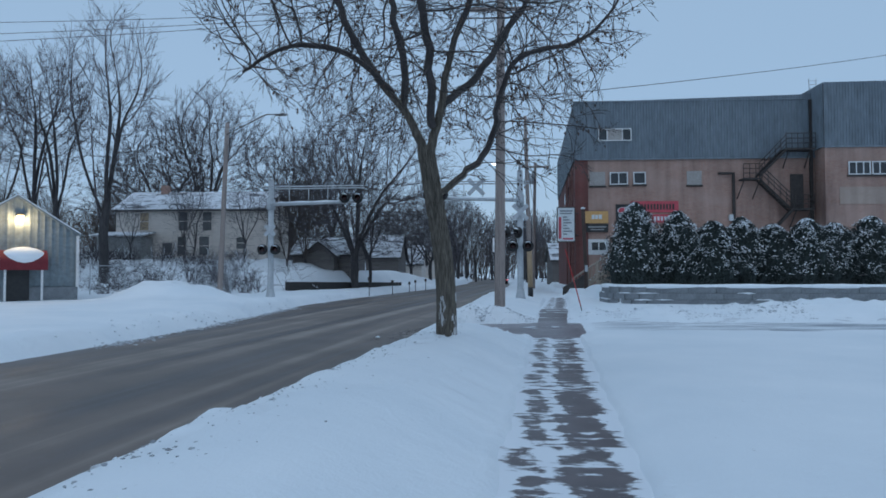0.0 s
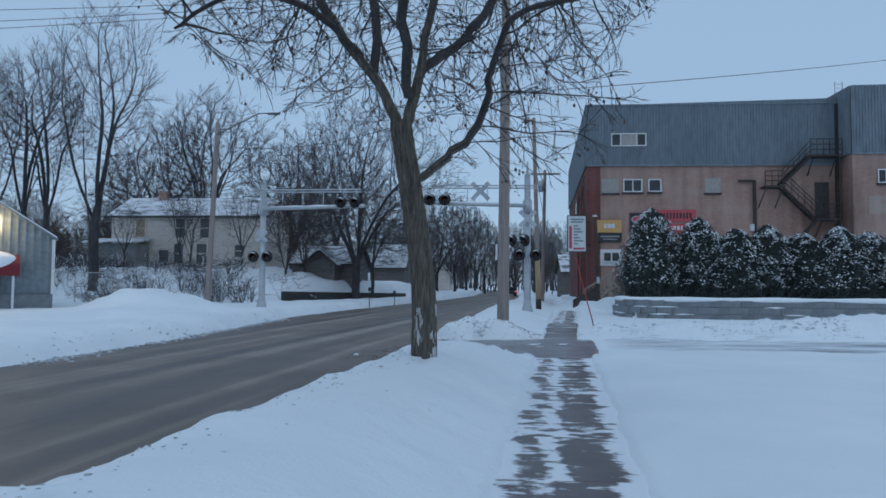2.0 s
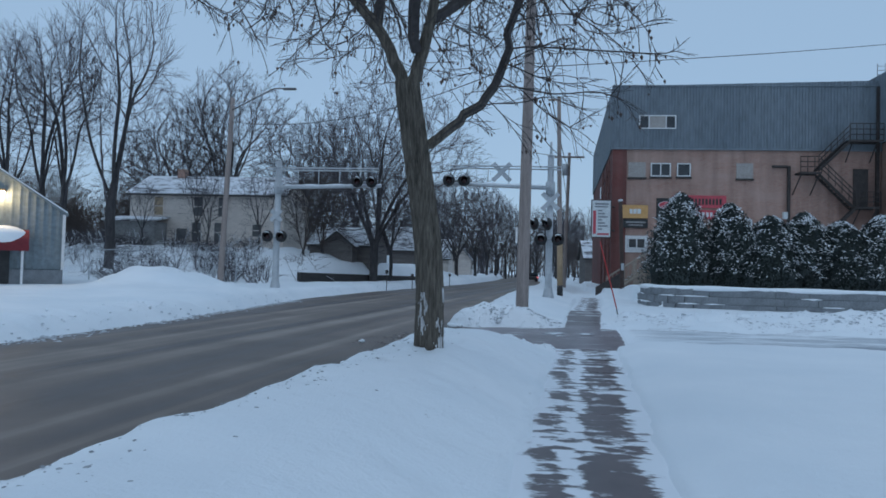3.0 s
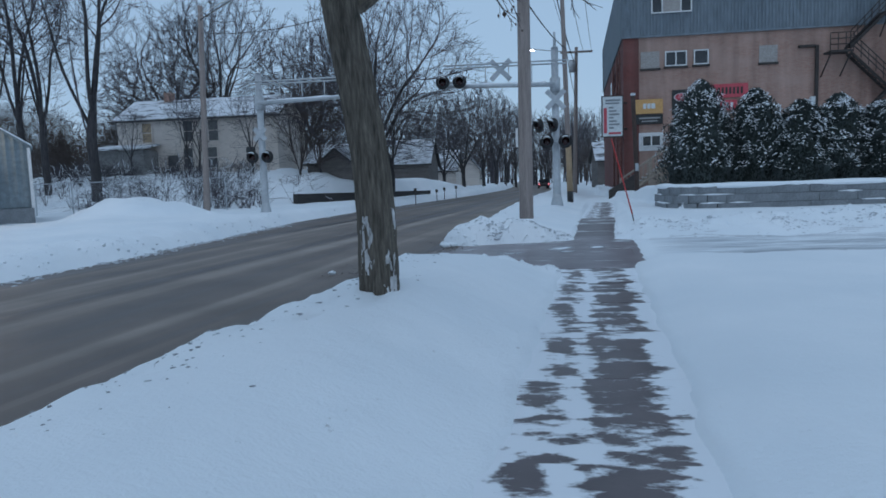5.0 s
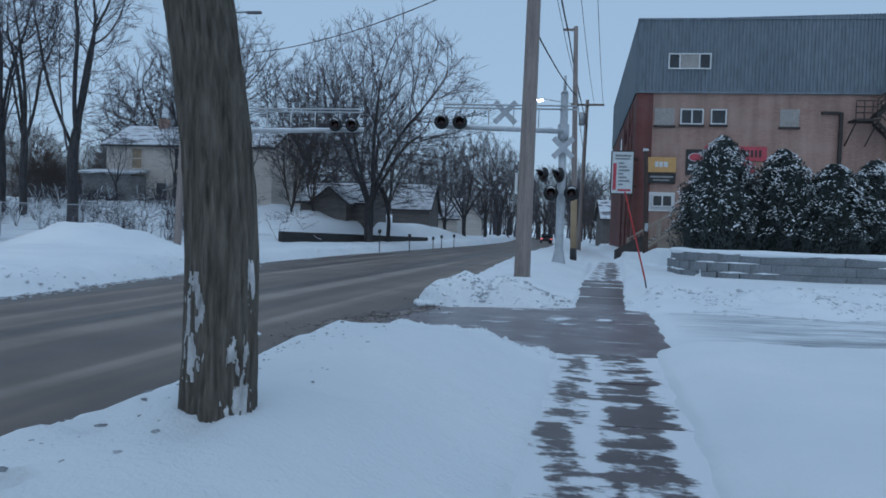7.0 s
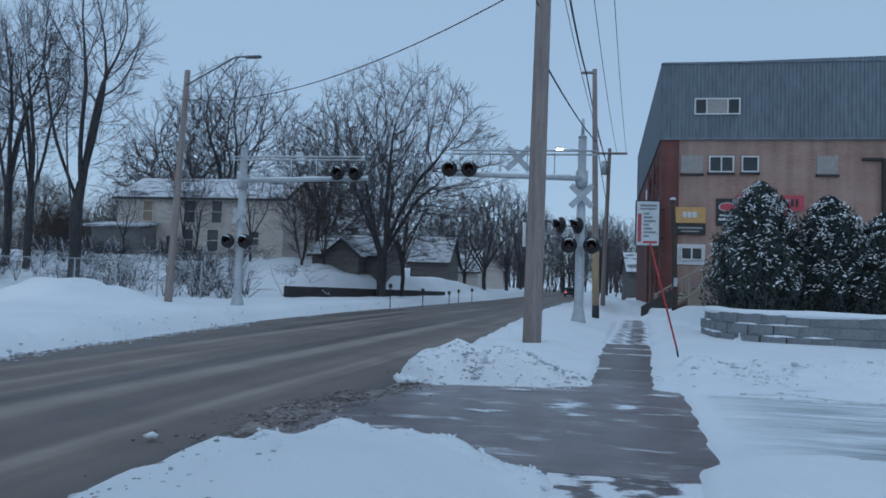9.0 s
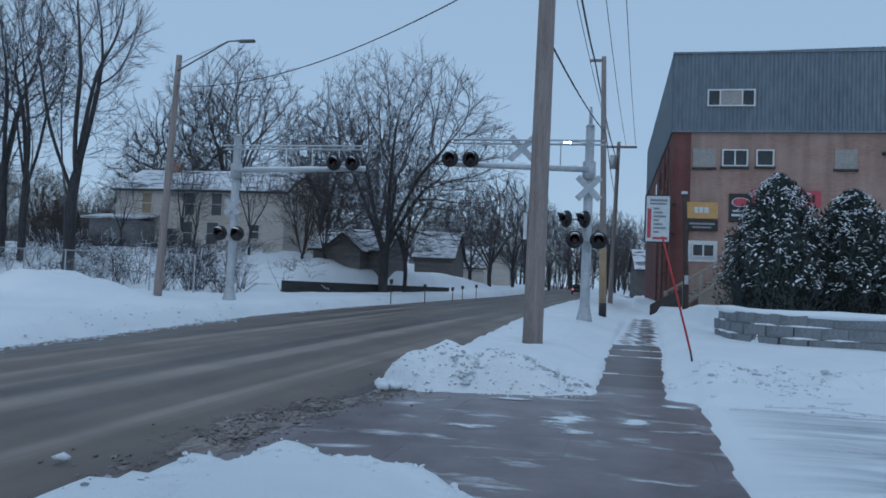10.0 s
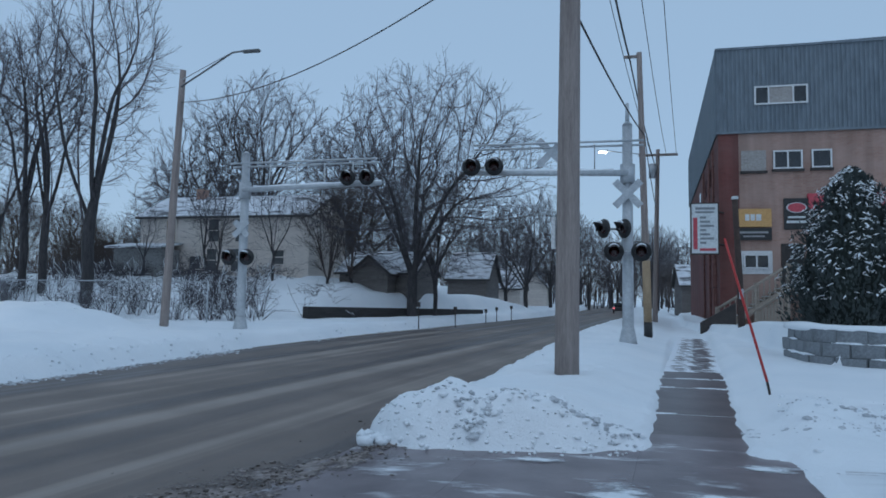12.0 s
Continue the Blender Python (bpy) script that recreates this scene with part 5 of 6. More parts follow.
# brush on the slope
brush, rime = Tubes(), Tubes()
br = random.Random(8)
for k in range(64):
    cx, cy = br.uniform(-36, -13.5), br.uniform(42.3, 57.0)
    tall = br.uniform(0.5, 1.9)
    for i in range(br.randint(4, 10)):
        x, y = cx + br.gauss(0, 0.9), cy + br.gauss(0, 0.7)
        z = on_ground(x, y)
        for j in range(br.randint(3, 7)):
            e = Vector((x + br.gauss(0, 0.6), y + br.gauss(0, 0.5), z + tall * br.uniform(0.3, 1.1)))
            m = Vector((x, y, z)).lerp(e, 0.5) + Vector((br.gauss(0, 0.2), 0, 0.2 * tall))
            brush.add([(x, y, z - 0.1), m, e], [0.015, 0.011, 0.006], 3, False)
            if br.random() < 0.22:
                rime.add([Vector((x, y, z)).lerp(m, 0.4) + Vector((0, 0, 0.02)), m + Vector((0, 0, 0.03)), m.lerp(e, 0.6)], [0.008, 0.022, 0.006], 4, False)
            for q in range(2):
                brush.add([m, m + Vector((br.gauss(0, 0.4), br.gauss(0, 0.3), br.uniform(-0.2, 0.4)))], [0.009, 0.005], 3, False)
tagged(part("brush", brush.mesh("brush", False), TWIG_FAR), "tangled leafless brush on the snowy slope", "brush", kind="stuff")
tagged(part("brush_snow", rime.mesh("brush_snow"), SNOW_CAP), "snow caught on the tangled slope brush", "snow", kind="stuff")

# ---- signs, stair, pipe and fire escape on the brick building ----
def board_sign(name, label, x0, x1, z0, z1, y, mat, bars, bar_mat, thick=0.08):
    s = thing(name, label, "sign", ((x0 + x1) / 2, y, z0))
    under(part("panel", boxed(x0, y - thick, z0, x1, y, z1, bevel=0.01), mat), s)
    for a, b, c, d, m in bars:
        w, h = x1 - x0, z1 - z0
        under(part("lettering_bar", boxed(x0 + w * a, y - thick - 0.008, z0 + h * c, x0 + w * b, y - thick - 0.001, z0 + h * d), m or bar_mat), s)
    return s


board_sign("wall_sign", "amber and black advertising board on brick", 7.64, 9.32, 5.27, 6.16, FY - 0.02, YELLOW, [(0.28, 0.4, 0.35, 0.7, None), (0.43, 0.55, 0.35, 0.7, None), (0.58, 0.72, 0.35, 0.7, None)], SIGN_WHITE)
board_sign("wall_sign", "black advertising board with pale lettering bars", 7.70, 9.32, 4.62, 5.22, FY - 0.02, BLACK, [(0.1, 0.9, 0.55, 0.72, None), (0.2, 0.8, 0.25, 0.38, None)], simple("dull_lettering", (0.3, 0.3, 0.3), (0.36, 0.36, 0.36)))
oval = board_sign("wall_sign", "black board with red and white oval emblem", 9.89, 11.0, 5.14, 6.66, FY + 0.03, BLACK, [(0.1, 0.9, 0.2, 0.28, None), (0.15, 0.85, 0.36, 0.42, None)], SIGN_WHITE)
for r, m, d in ((0.46, SIGN_WHITE, 0.09), (0.40, RED, 0.1)):
    bm = bmesh.new()
    bmesh.ops.create_cone(bm, cap_ends=True, segments=28, radius1=r, radius2=r, depth=0.02)
    bmesh.ops.transform(bm, matrix=Matrix.LocRotScale((10.45, FY + 0.03 - d, 6.2), Euler((radians(90), 0, 0)), (1, 0.55, 1)), verts=bm.verts)
    under(part("emblem", bm, m), oval)
board_sign("wall_sign", "faded red shop sign with dark lettering bars", 10.95, 14.41, 6.05, 6.88, FY + 0.03, RED, [(0.22 + 0.065 * k, 0.26 + 0.065 * k, 0.25, 0.75, None) for k in range(11)], STEEL_DARK)
board_sign("wall_sign", "small red shop sign with white bars", 12.5, 13.75, 5.3, 5.9, FY + 0.03, RED, [(0.1 + 0.2 * k, 0.22 + 0.2 * k, 0.25, 0.75, None) for k in range(4)], SIGN_WHITE)
hang = board_sign("projecting_sign", "tall white projecting sign with red stripe and lettering bars", 5.55, 6.76, 3.93, 6.36, 50.12, SIGN_WHITE,
                  [(0.06, 0.22, 0.08, 0.72, RED), (0.3, 0.92, 0.05, 0.10, RED), (0.15, 0.9, 0.88, 0.93, None), (0.15, 0.85, 0.81, 0.85, None)]
                  + [(0.32, 0.55 + 0.3 * ((k * 7) % 3) / 2, 0.70 - 0.085 * k, 0.745 - 0.085 * k, None) for k in range(7)], simple("dark_lettering", (0.20, 0.22, 0.24), (0.30, 0.32, 0.34)), 0.2)
bm = bmesh.new()
for a in ((5.50, 49.91, 3.88, 5.55, 50.13, 6.41), (6.76, 49.91, 3.88, 6.81, 50.13, 6.41), (5.55, 49.91, 6.36, 6.76, 50.13, 6.41), (5.55, 49.91, 3.88, 6.76, 50.13, 3.93)):
    box(bm, *a)
under(part("sign_frame", bm, STEEL_DARK), hang)
for z in (4.4, 6.0):
    under(part("bracket", rod((6.7, 50.1, z), (7.2, FY + 0.1, z), 0.04), STEEL_DARK), hang)



def on_side(y):
    """The side wall's x at a distance along it."""
    return FX0 + 0.05 + (BACK[0] - FX0) * (y - FY) / (BACK[1] - FY)


for y, z0, z1 in ((51.9, 0.1, 4.6), (52.8, 0.1, 9.6), (55.5, 0.1, 9.7), (60.0, 0.1, 9.7)):
    dp = thing("wall_conduit", "rusty red conduit fixed to the painted brick side wall", "pipe", (on_side(y) - 0.09, y, z0), group="side wall conduits")
    part("tube", rod((0, 0, 0), (0, 0, z1 - z0), 0.055, None, 8), AWNING_RUST, dp)
    for z in np.arange(0.6, z1 - z0, 1.6):
        part("clip", boxed(-0.08, -0.02, z, 0.10, 0.02, z + 0.05), STEEL_DARK, dp)
for y in (54.2, 58.5, 63.5):
    x = on_side(y)
    bpart("side_window", wall_prism([(x - 0.03, y), (on_side(y + 1.2) - 0.03, y + 1.2), (on_side(y + 1.2) + 0.1, y + 1.2), (x + 0.1, y)], 8.0, 9.0), GLASS)

pipe = thing("wall_pipe", "brown metal pipe bent over on the brick wall", "pipe", (18.35, FY, 1.0))
under(part("riser", boxed(18.28, FY - 0.14, 1.0, 18.46, FY + 0.04, 8.92, bevel=0.02), STEEL_DARK), pipe)
under(part("elbow", boxed(17.3, FY - 0.14, 8.80, 18.27, FY + 0.04, 8.95, bevel=0.02), STEEL_DARK), pipe)
under(part("meter_box", boxed(18.0, FY - 0.25, 5.4, 18.26, FY + 0.04, 5.85, bevel=0.02), SIGN_WHITE), pipe)

escape = thing("fire_escape", "black steel fire escape stair on brick wall", "fire escape", (21.5, FY, 5.9))


def grating(x0, x1, y0, y1, z):
    bm = bmesh.new()
    box(bm, x0, y0, z - 0.12, x1, y0 + 0.06, z)
    box(bm, x0, y1 - 0.06, z - 0.12, x1, y1, z)
    k = x0
    while k < x1:
        box(bm, k, y0 + 0.06, z - 0.05, k + 0.05, y1 - 0.06, z)
        k += 0.11
    return under(part("platform", bm, STEEL_DARK), escape)


def railing(a, b, h, posts):
    a, b = Vector(a), Vector(b)
    for f in (1.0, 0.66, 0.33):
        under(part("rail", rod(a + UP * h * f, b + UP * h * f, 0.03, None, 6), STEEL_DARK), escape)
    for k in range(posts):
        p = a.lerp(b, k / (posts - 1))
        under(part("baluster", rod(p, p + UP * h, 0.025, None, 6), STEEL_DARK), escape)


def flight(a, b, y0, y1, n):
    a, b = Vector(a), Vector(b)
    for y in (y0, y1):
        bm = bmesh.new()
        va = [bm.verts.new(p) for p in ((a.x, y, a.z - 0.12), (b.x, y, b.z - 0.12), (b.x, y, b.z + 0.12), (a.x, y, a.z + 0.12))]
        vb = [bm.verts.new(v.co + Vector((0, 0.05, 0))) for v in va]
        bm.faces.new(va)
        bm.faces.new(vb[::-1])
        for k in range(4):
            bm.faces.new((va[k], vb[k], vb[(k + 1) % 4], va[(k + 1) % 4]))
        under(part("stringer", bm, STEEL_DARK), escape)
    for k in range(n):
        p = a.lerp(b, (k + 0.5) / n)
        under(part("tread", boxed(p.x - 0.13, y0, p.z - 0.02, p.x + 0.13, y1, p.z + 0.02), STEEL_DARK), escape)


grating(21.7, 23.75, FY - 1.1, FY - 0.12, 10.5)
railing((21.7, FY - 1.08, 10.5), (23.75, FY - 1.08, 10.5), 1.05, 6)
flight((21.7, 0, 10.4), (19.8, 0, 8.5), FY - 1.1, FY - 0.35, 10)
railing((21.7, FY - 1.1, 10.5), (19.8, FY - 1.1, 8.5), 0.95, 6)
grating(18.7, 20.0, FY - 1.1, FY - 0.12, 8.4)
railing((18.7, FY - 1.08, 8.4), (20.0, FY - 1.08, 8.4), 1.0, 4)
for x in (18.8, 19.9):
    under(part("brace", rod((x, FY - 1.0, 8.3), (x - 0.2, FY - 0.05, 7.0), 0.04), STEEL_DARK), escape)
flight((20.0, 0, 8.3), (22.1, 0, 6.2), FY - 0.7, FY - 0.15, 10)
railing((20.0, FY - 1.05, 8.3), (22.1, FY - 1.05, 6.2), 0.95, 6)
grating(22.1, 23.6, FY - 1.1, FY - 0.05, 6.2)
railing((22.3, FY - 1.08, 6.2), (23.6, FY - 1.08, 6.2), 0.95, 4)
flight((22.1, 0, 6.1), (19.6, 0, 3.4), FY - 1.1, FY - 0.72, 12)
for x in (22.4, 23.4):
    under(part("brace", rod((x, FY - 1.0, 6.1), (x - 0.1, FY - 0.05, 4.9), 0.04), STEEL_DARK), escape)
for x in (21.9, 23.4):
    under(part("hanger", rod((x, FY - 1.0, 10.4), (x, FY - 0.05, 9.2), 0.04), STEEL_DARK), escape)

stair = thing("timber_stair", "weathered timber entrance stair with handrail at brick wall", "stair", (8.6, 49.4, 0.4))
A, B = Vector((6.9, 49.0, 0.45)), Vector((9.55, 49.0, 2.3))
for k in range(10):
    p = A.lerp(B, (k + 0.5) / 10)
    under(part("tread", boxed(p.x - 0.16, 49.0, p.z - 0.03, p.x + 0.16, 50.3, p.z + 0.03), TIMBER), stair)
    under(part("tread_snow", boxed(p.x - 0.15, 49.05, p.z + 0.031, p.x + 0.14, 50.2, p.z + 0.055), SNOW_CAP), stair)
for y in (48.98, 50.3):
    under(part("stringer", Tubes().add([(A.x - 0.1, y, A.z - 0.15), (B.x, y, B.z - 0.12)], [0.12, 0.12], 4).mesh("stringer", False), TIMBER), stair)
under(part("deck", boxed(9.5, 48.9, 2.2, 11.6, 50.55, 2.32), TIMBER), stair)
for y in (48.95,):
    under(part("handrail", rod((6.45, y, 1.2), (9.6, y, 3.3), 0.075, None, 6), TIMBER), stair)
    under(part("handrail", rod((9.6, y, 3.3), (11.6, y, 3.3), 0.055, None, 6), TIMBER), stair)
    for k in range(13):
        t = k / 12
        x = 6.6 + 2.95 * t
        zb = 0.25 + 2.05 * t
        under(part("baluster", boxed(x - 0.03, y - 0.03, zb, x + 0.03, y + 0.03, zb + 1.0), TIMBER), stair)
    for x, z0, z1 in ((6.5, 0.2, 1.35), (8.2, 0.2, 2.5), (9.6, 0.2, 3.4), (11.5, 0.2, 3.4)):
        under(part("newel_post", boxed(x - 0.06, y - 0.06, z0, x + 0.06, y + 0.06, z1), TIMBER), stair)
for k in range(9):
    x = 8.3 + 0.14 * k
    under(part("skirt_board", boxed(x, 48.985, 0.2, x + 0.11, 49.01, 1.2 + 0.09 * k), TIMBER), stair)
bpart("entrance_door", boxed(9.75, FY - 0.03, 2.33, 10.7, FY + 0.06, 4.45, bevel=0.01), STEEL_DARK, "dark entrance door")
par = thing("timber_parapet", "dark stained sloping parapet beside the entrance stair", "wall", (6.2, 48.8, 0.1))
bm = bmesh.new()
outline = [(5.75, -0.2), (7.3, -0.2), (7.3, 1.45), (6.5, 0.95), (5.75, 0.5)]
fa, fb = [[bm.verts.new((x - 6.2, y, z)) for x, z in outline] for y in (-0.1, 0.1)]
bm.faces.new(fa)
bm.faces.new(fb[::-1])
for k in range(5):
    bm.faces.new((fa[k], fb[k], fb[(k + 1) % 5], fa[(k + 1) % 5]))
part("board_wall", bm, STEEL_DARK, par)

post = thing("lamp_standard", "dark brown timber post with small lamp on top", "post", (6.62, 44.0, 0.2))
part("shaft", Tubes().add([(0.07, 0, -0.3), (0.04, 0, 1.6), (-0.12, 0, 5.5)], [0.14, 0.125, 0.11], 10).mesh("shaft"), simple("dark_brown_timber", (0.05, 0.032, 0.028), (0.09, 0.06, 0.05), 3.0, 0.85), post)
part("lamp_head", boxed(-0.24, -0.12, 5.5, 0.0, 0.1, 5.62, bevel=0.02), SIGN_WHITE, post)
part("junction_box", boxed(-0.04, -0.19, 1.5, 0.12, -0.12, 1.9, bevel=0.01), ALUMINIUM, post)

# ---- block retaining wall with snow on top ----
block_wall = thing("retaining_wall", "grey split-face block retaining wall capped with snow", "wall", (5.2, 30.3, 0), kind="structure")
line = []
for k in range(5):
    line.append(Vector((5.75, 33.4 - 0.4 * k)))
for k in range(1, 9):
    a = math.pi + (math.pi / 2) * k / 8
    line.append(Vector((7.25 + 1.5 * math.cos(a), 31.8 + 1.5 * math.sin(a))))
for k in range(1, 40):
    line.append(Vector((7.25 + 0.6 * k, 30.3)))
cum = [0.0]
for a, b in zip(line, line[1:]):
    cum.append(cum[-1] + (b - a).length)


def on_line(s):
    for i in range(len(line) - 1):
        if s <= cum[i + 1] or i == len(line) - 2:
            t = (s - cum[i]) / (cum[i + 1] - cum[i])
            return line[i].lerp(line[i + 1], t), (line[i + 1] - line[i]).normalized()


BLOCKS = []
brng = random.Random(2)
for v in range(4):
    bm = bmesh.new()
    box(bm, -0.596, -0.14, -0.143, 0.596, 0.14, 0.143, 0.008)
    for vert in bm.verts:
        if vert.co.y < 0:
            vert.co.y += brng.uniform(-0.018, 0.012)
    me = bpy.data.meshes.new("block")
    bm.to_mesh(me)
    bm.free()
    BLOCKS.append(me)
BLOCKS_SHORT = []
for me in BLOCKS:
    short = me.copy()
    short.transform(Matrix.Diagonal((0.5, 1, 1, 1)))
    BLOCKS_SHORT.append(short)
for course in range(4):
    s = 0.3 + 0.3 * (course % 2)
    while s < cum[-1] - 0.7:
        bent = s < 4.6
        p, d = on_line(s + (0 if bent else 0.3))
        inward = Vector((-d.y, d.x))
        setback = 0.045 * course
        b = part("block", (BLOCKS_SHORT if bent else BLOCKS)[brng.randrange(4)], BLOCK, block_wall)
        b.location = (p.x - 5.2 + inward.x * setback, p.y - 30.3 + inward.y * setback, -0.01 + 0.289 * course)
        b.rotation_euler = (0, 0, math.atan2(d.y, d.x) + brng.gauss(0, 0.006))
        s += 0.6 if bent else 1.2
# snow caps: on the wall's top and on the ledges of its curved end
crest = Tubes()
pts, rad = [], []
s = 0.0
while s < cum[-1]:
    p, d = on_line(s)
    inward = Vector((-d.y, d.x))
    pts.append((p.x - 5.2 + inward.x * 0.22, p.y - 30.3 + inward.y * 0.22, 1.0))
    rad.append(0.26 + 0.03 * math.sin(s * 1.7) + brng.uniform(-0.012, 0.012))
    s += 0.25
me = crest.add(pts, rad, 12).mesh("snow_cap")
me.transform(Matrix.Scale(0.42, 4, UP) @ Matrix.Translation((0, 0, 0)))
cap = part("snow_cap", me, SNOW_CAP, block_wall, "rounded snow on the wall top")
cap.location.z = 0.58
for course in range(0, 3):
    for k in range(7):
        s0 = brng.uniform(0.2, 4.6) if k < 6 else brng.uniform(5.0, 9.0)
        pp, rr = [], []
        for j in range(6):
            p, d = on_line(s0 + 0.16 * j)
            inward = Vector((-d.y, d.x))
            off = -0.115 + 0.045 * course
            pp.append((p.x - 5.2 + inward.x * off, p.y - 30.3 + inward.y * off, 0.14 + 0.289 * course))
            rr.append((0.006, 0.04, 0.055, 0.06, 0.04, 0.006)[j] * brng.uniform(0.4, 0.8))
        part("ledge_snow", Tubes().add(pp, rr, 6).mesh("ledge_snow"), SNOW_CAP, block_wall)

# ---- arborvitae hedge ----
FOLIAGE = simple("dark_evergreen_sprays", (0.032, 0.043, 0.044), (0.070, 0.086, 0.082), 3.0, 0.8, 0, 0.3)
# near-black evergreen: the shade between the sprays is put into this colour
CORE = simple("evergreen_core_painted_shade", (0.012, 0.018, 0.015), (0.022, 0.030, 0.024), 3.0, 0.95)


def shrub_meshes(seed, height, radius):
    r = random.Random(seed)

    def edge(h, a):
        f = max(0.0, 1 - h**1.75) ** 0.74 * (0.86 + 0.20 * min(h * 3.0, 1.0))
        return radius * f * (1.06 + 0.15 * math.sin(3 * a + seed) + 0.12 * math.sin(7 * a + 9 * h + seed) + 0.10 * math.sin(13 * a - 17 * h))

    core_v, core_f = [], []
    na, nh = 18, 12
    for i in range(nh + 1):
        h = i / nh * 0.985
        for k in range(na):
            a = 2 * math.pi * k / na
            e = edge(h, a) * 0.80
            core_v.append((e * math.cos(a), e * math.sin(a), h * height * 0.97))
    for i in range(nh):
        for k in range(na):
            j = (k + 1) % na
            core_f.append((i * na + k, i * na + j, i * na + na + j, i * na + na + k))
    lv, lf, sv, sf = [], [], [], []
    for n in range(9000):
        h = r.random() ** 1.15 * 0.99
        a = r.uniform(0, 2 * math.pi)
        e = edge(h, a) * r.uniform(0.80, 1.07)
        p = Vector((e * math.cos(a), e * math.sin(a), h * height))
        outw = Vector((math.cos(a), math.sin(a), 0.15))
        side = Vector((-math.sin(a), math.cos(a), 0)) * math.cos(t := r.uniform(-1.2, 1.2)) + outw * math.sin(t) * 0.8
        tip = (UP * r.uniform(0.5, 1.0) + outw * r.uniform(0.1, 0.9)).normalized()
        s = r.uniform(0.035, 0.095)
        b = len(lv)
        for q in (p - tip * s * 0.5, p + side * s * 0.45 + tip * s * 0.15, p + tip * s * 1.15, p - side * s * 0.45 + tip * s * 0.2, p + tip * s * 0.3 + outw * s * 0.2):
            lv.append((q.x, q.y, q.z))
        lf += [(b, b + 1, b + 4), (b + 1, b + 2, b + 4), (b + 2, b + 3, b + 4), (b + 3, b, b + 4)]
        if h > 0.16 and r.random() < (0.20 + 0.40 * h) * (1 - 0.5 * smooth01(h, 0.8, 1.0)) * (0.06 + 1.25 * smooth01(noise.noise(Vector((p.x * 2.4, p.y * 2.4, p.z * 3.4 + seed * 9))), -0.12, 0.30)):
            # a small drooping cushion of snow lying along a spray
            c = p + tip * s * 0.6 + outw * 0.03
            along = (Vector((-math.sin(a), math.cos(a), 0)) * r.gauss(0, 1.0) + outw * r.uniform(0.3, 1.0) - UP * r.uniform(0.1, 0.7)).normalized()
            across = along.cross(UP).normalized()
            w = r.uniform(0.014, 0.040)
            b = len(sv)
            for dd in (-along * 2.0, across * 0.9, along * 2.3 - UP * 0.4, -across * 0.9, UP * 0.55 - along * 0.2, -UP * 0.35):
                q = c + dd * w * r.uniform(0.75, 1.25)
                sv.append((q.x, q.y, q.z))
            for i in range(4):
                j = (i + 1) % 4
                sf += [(b + i, b + j, b + 4), (b + j, b + i, b + 5)]
    return mesh_of("inner_mass", core_v, core_f, True), mesh_of("foliage", lv, lf), mesh_of("snow_load", sv, sf)


SHRUBS = [shrub_meshes(k, 3.6, 1.3) for k in (1, 2, 3)]
HEDGE = [(7.62, 4.15, 1.13), (9.75, 3.75, 1.08), (11.3, 3.2, 1.18), (12.8, 3.4, 1.1), (14.3, 3.05, 1.22), (15.8, 3.3, 1.15), (17.3, 3.1, 1.22), (18.9, 3.4, 1.16), (20.4, 3.1, 1.22), (21.9, 3.35, 1.14), (23.4, 3.15, 1.2)]
for k, (x, h, w) in enumerate(HEDGE):
    sh = thing("arborvitae_shrub", "dark evergreen arborvitae shrub loaded with clumps of snow" if k else "largest rounded evergreen arborvitae dusted with snow", "shrub", (x, 34.3 + 0.25 * math.sin(k * 2.3), 0.95), group="hedge shrubs")
    core, leaf, load = SHRUBS[k % 3]
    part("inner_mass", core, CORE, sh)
    tagged(part("foliage", leaf, FOLIAGE, sh), kind="stuff")
    tagged(part("snow_load", load, SNOW_CAP, sh), kind="stuff")
    sh.scale, sh.rotation_euler = (w, w, h / 3.6), (0, 0, k * 1.3)

# ---- wires ----
def wire(label, a, b, sag, r=0.012):
    a, b = Vector(a), Vector(b)
    pts = []
    for k in range(25):
        t = k / 24
        p = a.lerp(b, t)
        p.z -= sag * 4 * t * (1 - t)
        pts.append(p)
    w = part("overhead_wire", Tubes().add(pts, [r] * 25, 5).mesh("overhead_wire"), BLACK)
    return tagged(w, label, "wire", group="overhead wires")


for dx, z in ((-0.48, 12.33), (0.6, 12.33), (1.28, 12.33)):
    wire("thin black overhead wire crossing above the road", (0.75 + dx, 26.8, z), (-42, 29 - dx * 0.5, 12.95 - 1.1 * dx + 0.15), 0.5)
for dx, z in ((-0.42, 12.34), (0.6, 12.34), (1.3, 12.34)):
    wire("black overhead power line between utility poles", (0.75 + dx, 26.8, z), (4.7 + dx * 0.9, 59.85, 11.0), 0.7, 0.014)
wire("thick bundled overhead cable between utility poles", (0.9, 27.1, 10.9), (2.35, 42, 11.12), 0.35, 0.035)
wire("thick bundled overhead cable between utility poles", (2.35, 42, 11.12), (4.6, 60, 10.2), 0.35, 0.03)
wire("black communication cable sloping past the signal mast", (0.93, 27.0, 6.6), (2.9, 42, 8.0), 0.15, 0.022)
wire("black communication cable sloping past the signal mast", (2.9, 42, 8.0), (4.6, 60, 7.6), 0.2, 0.02)
wire("black service wire sagging across to the street lamp", (0.75, 27, 8.78), (-14.1, 37.0, 8.75), 0.9, 0.016)
for dx in (-0.42, 0.6, 1.3):
    wire("thin black overhead wire running off over the field", (0.75 + dx, 26.8, 12.34), (30.0, 12.0 + dx, 13.6 - 0.5 * dx), 0.5)
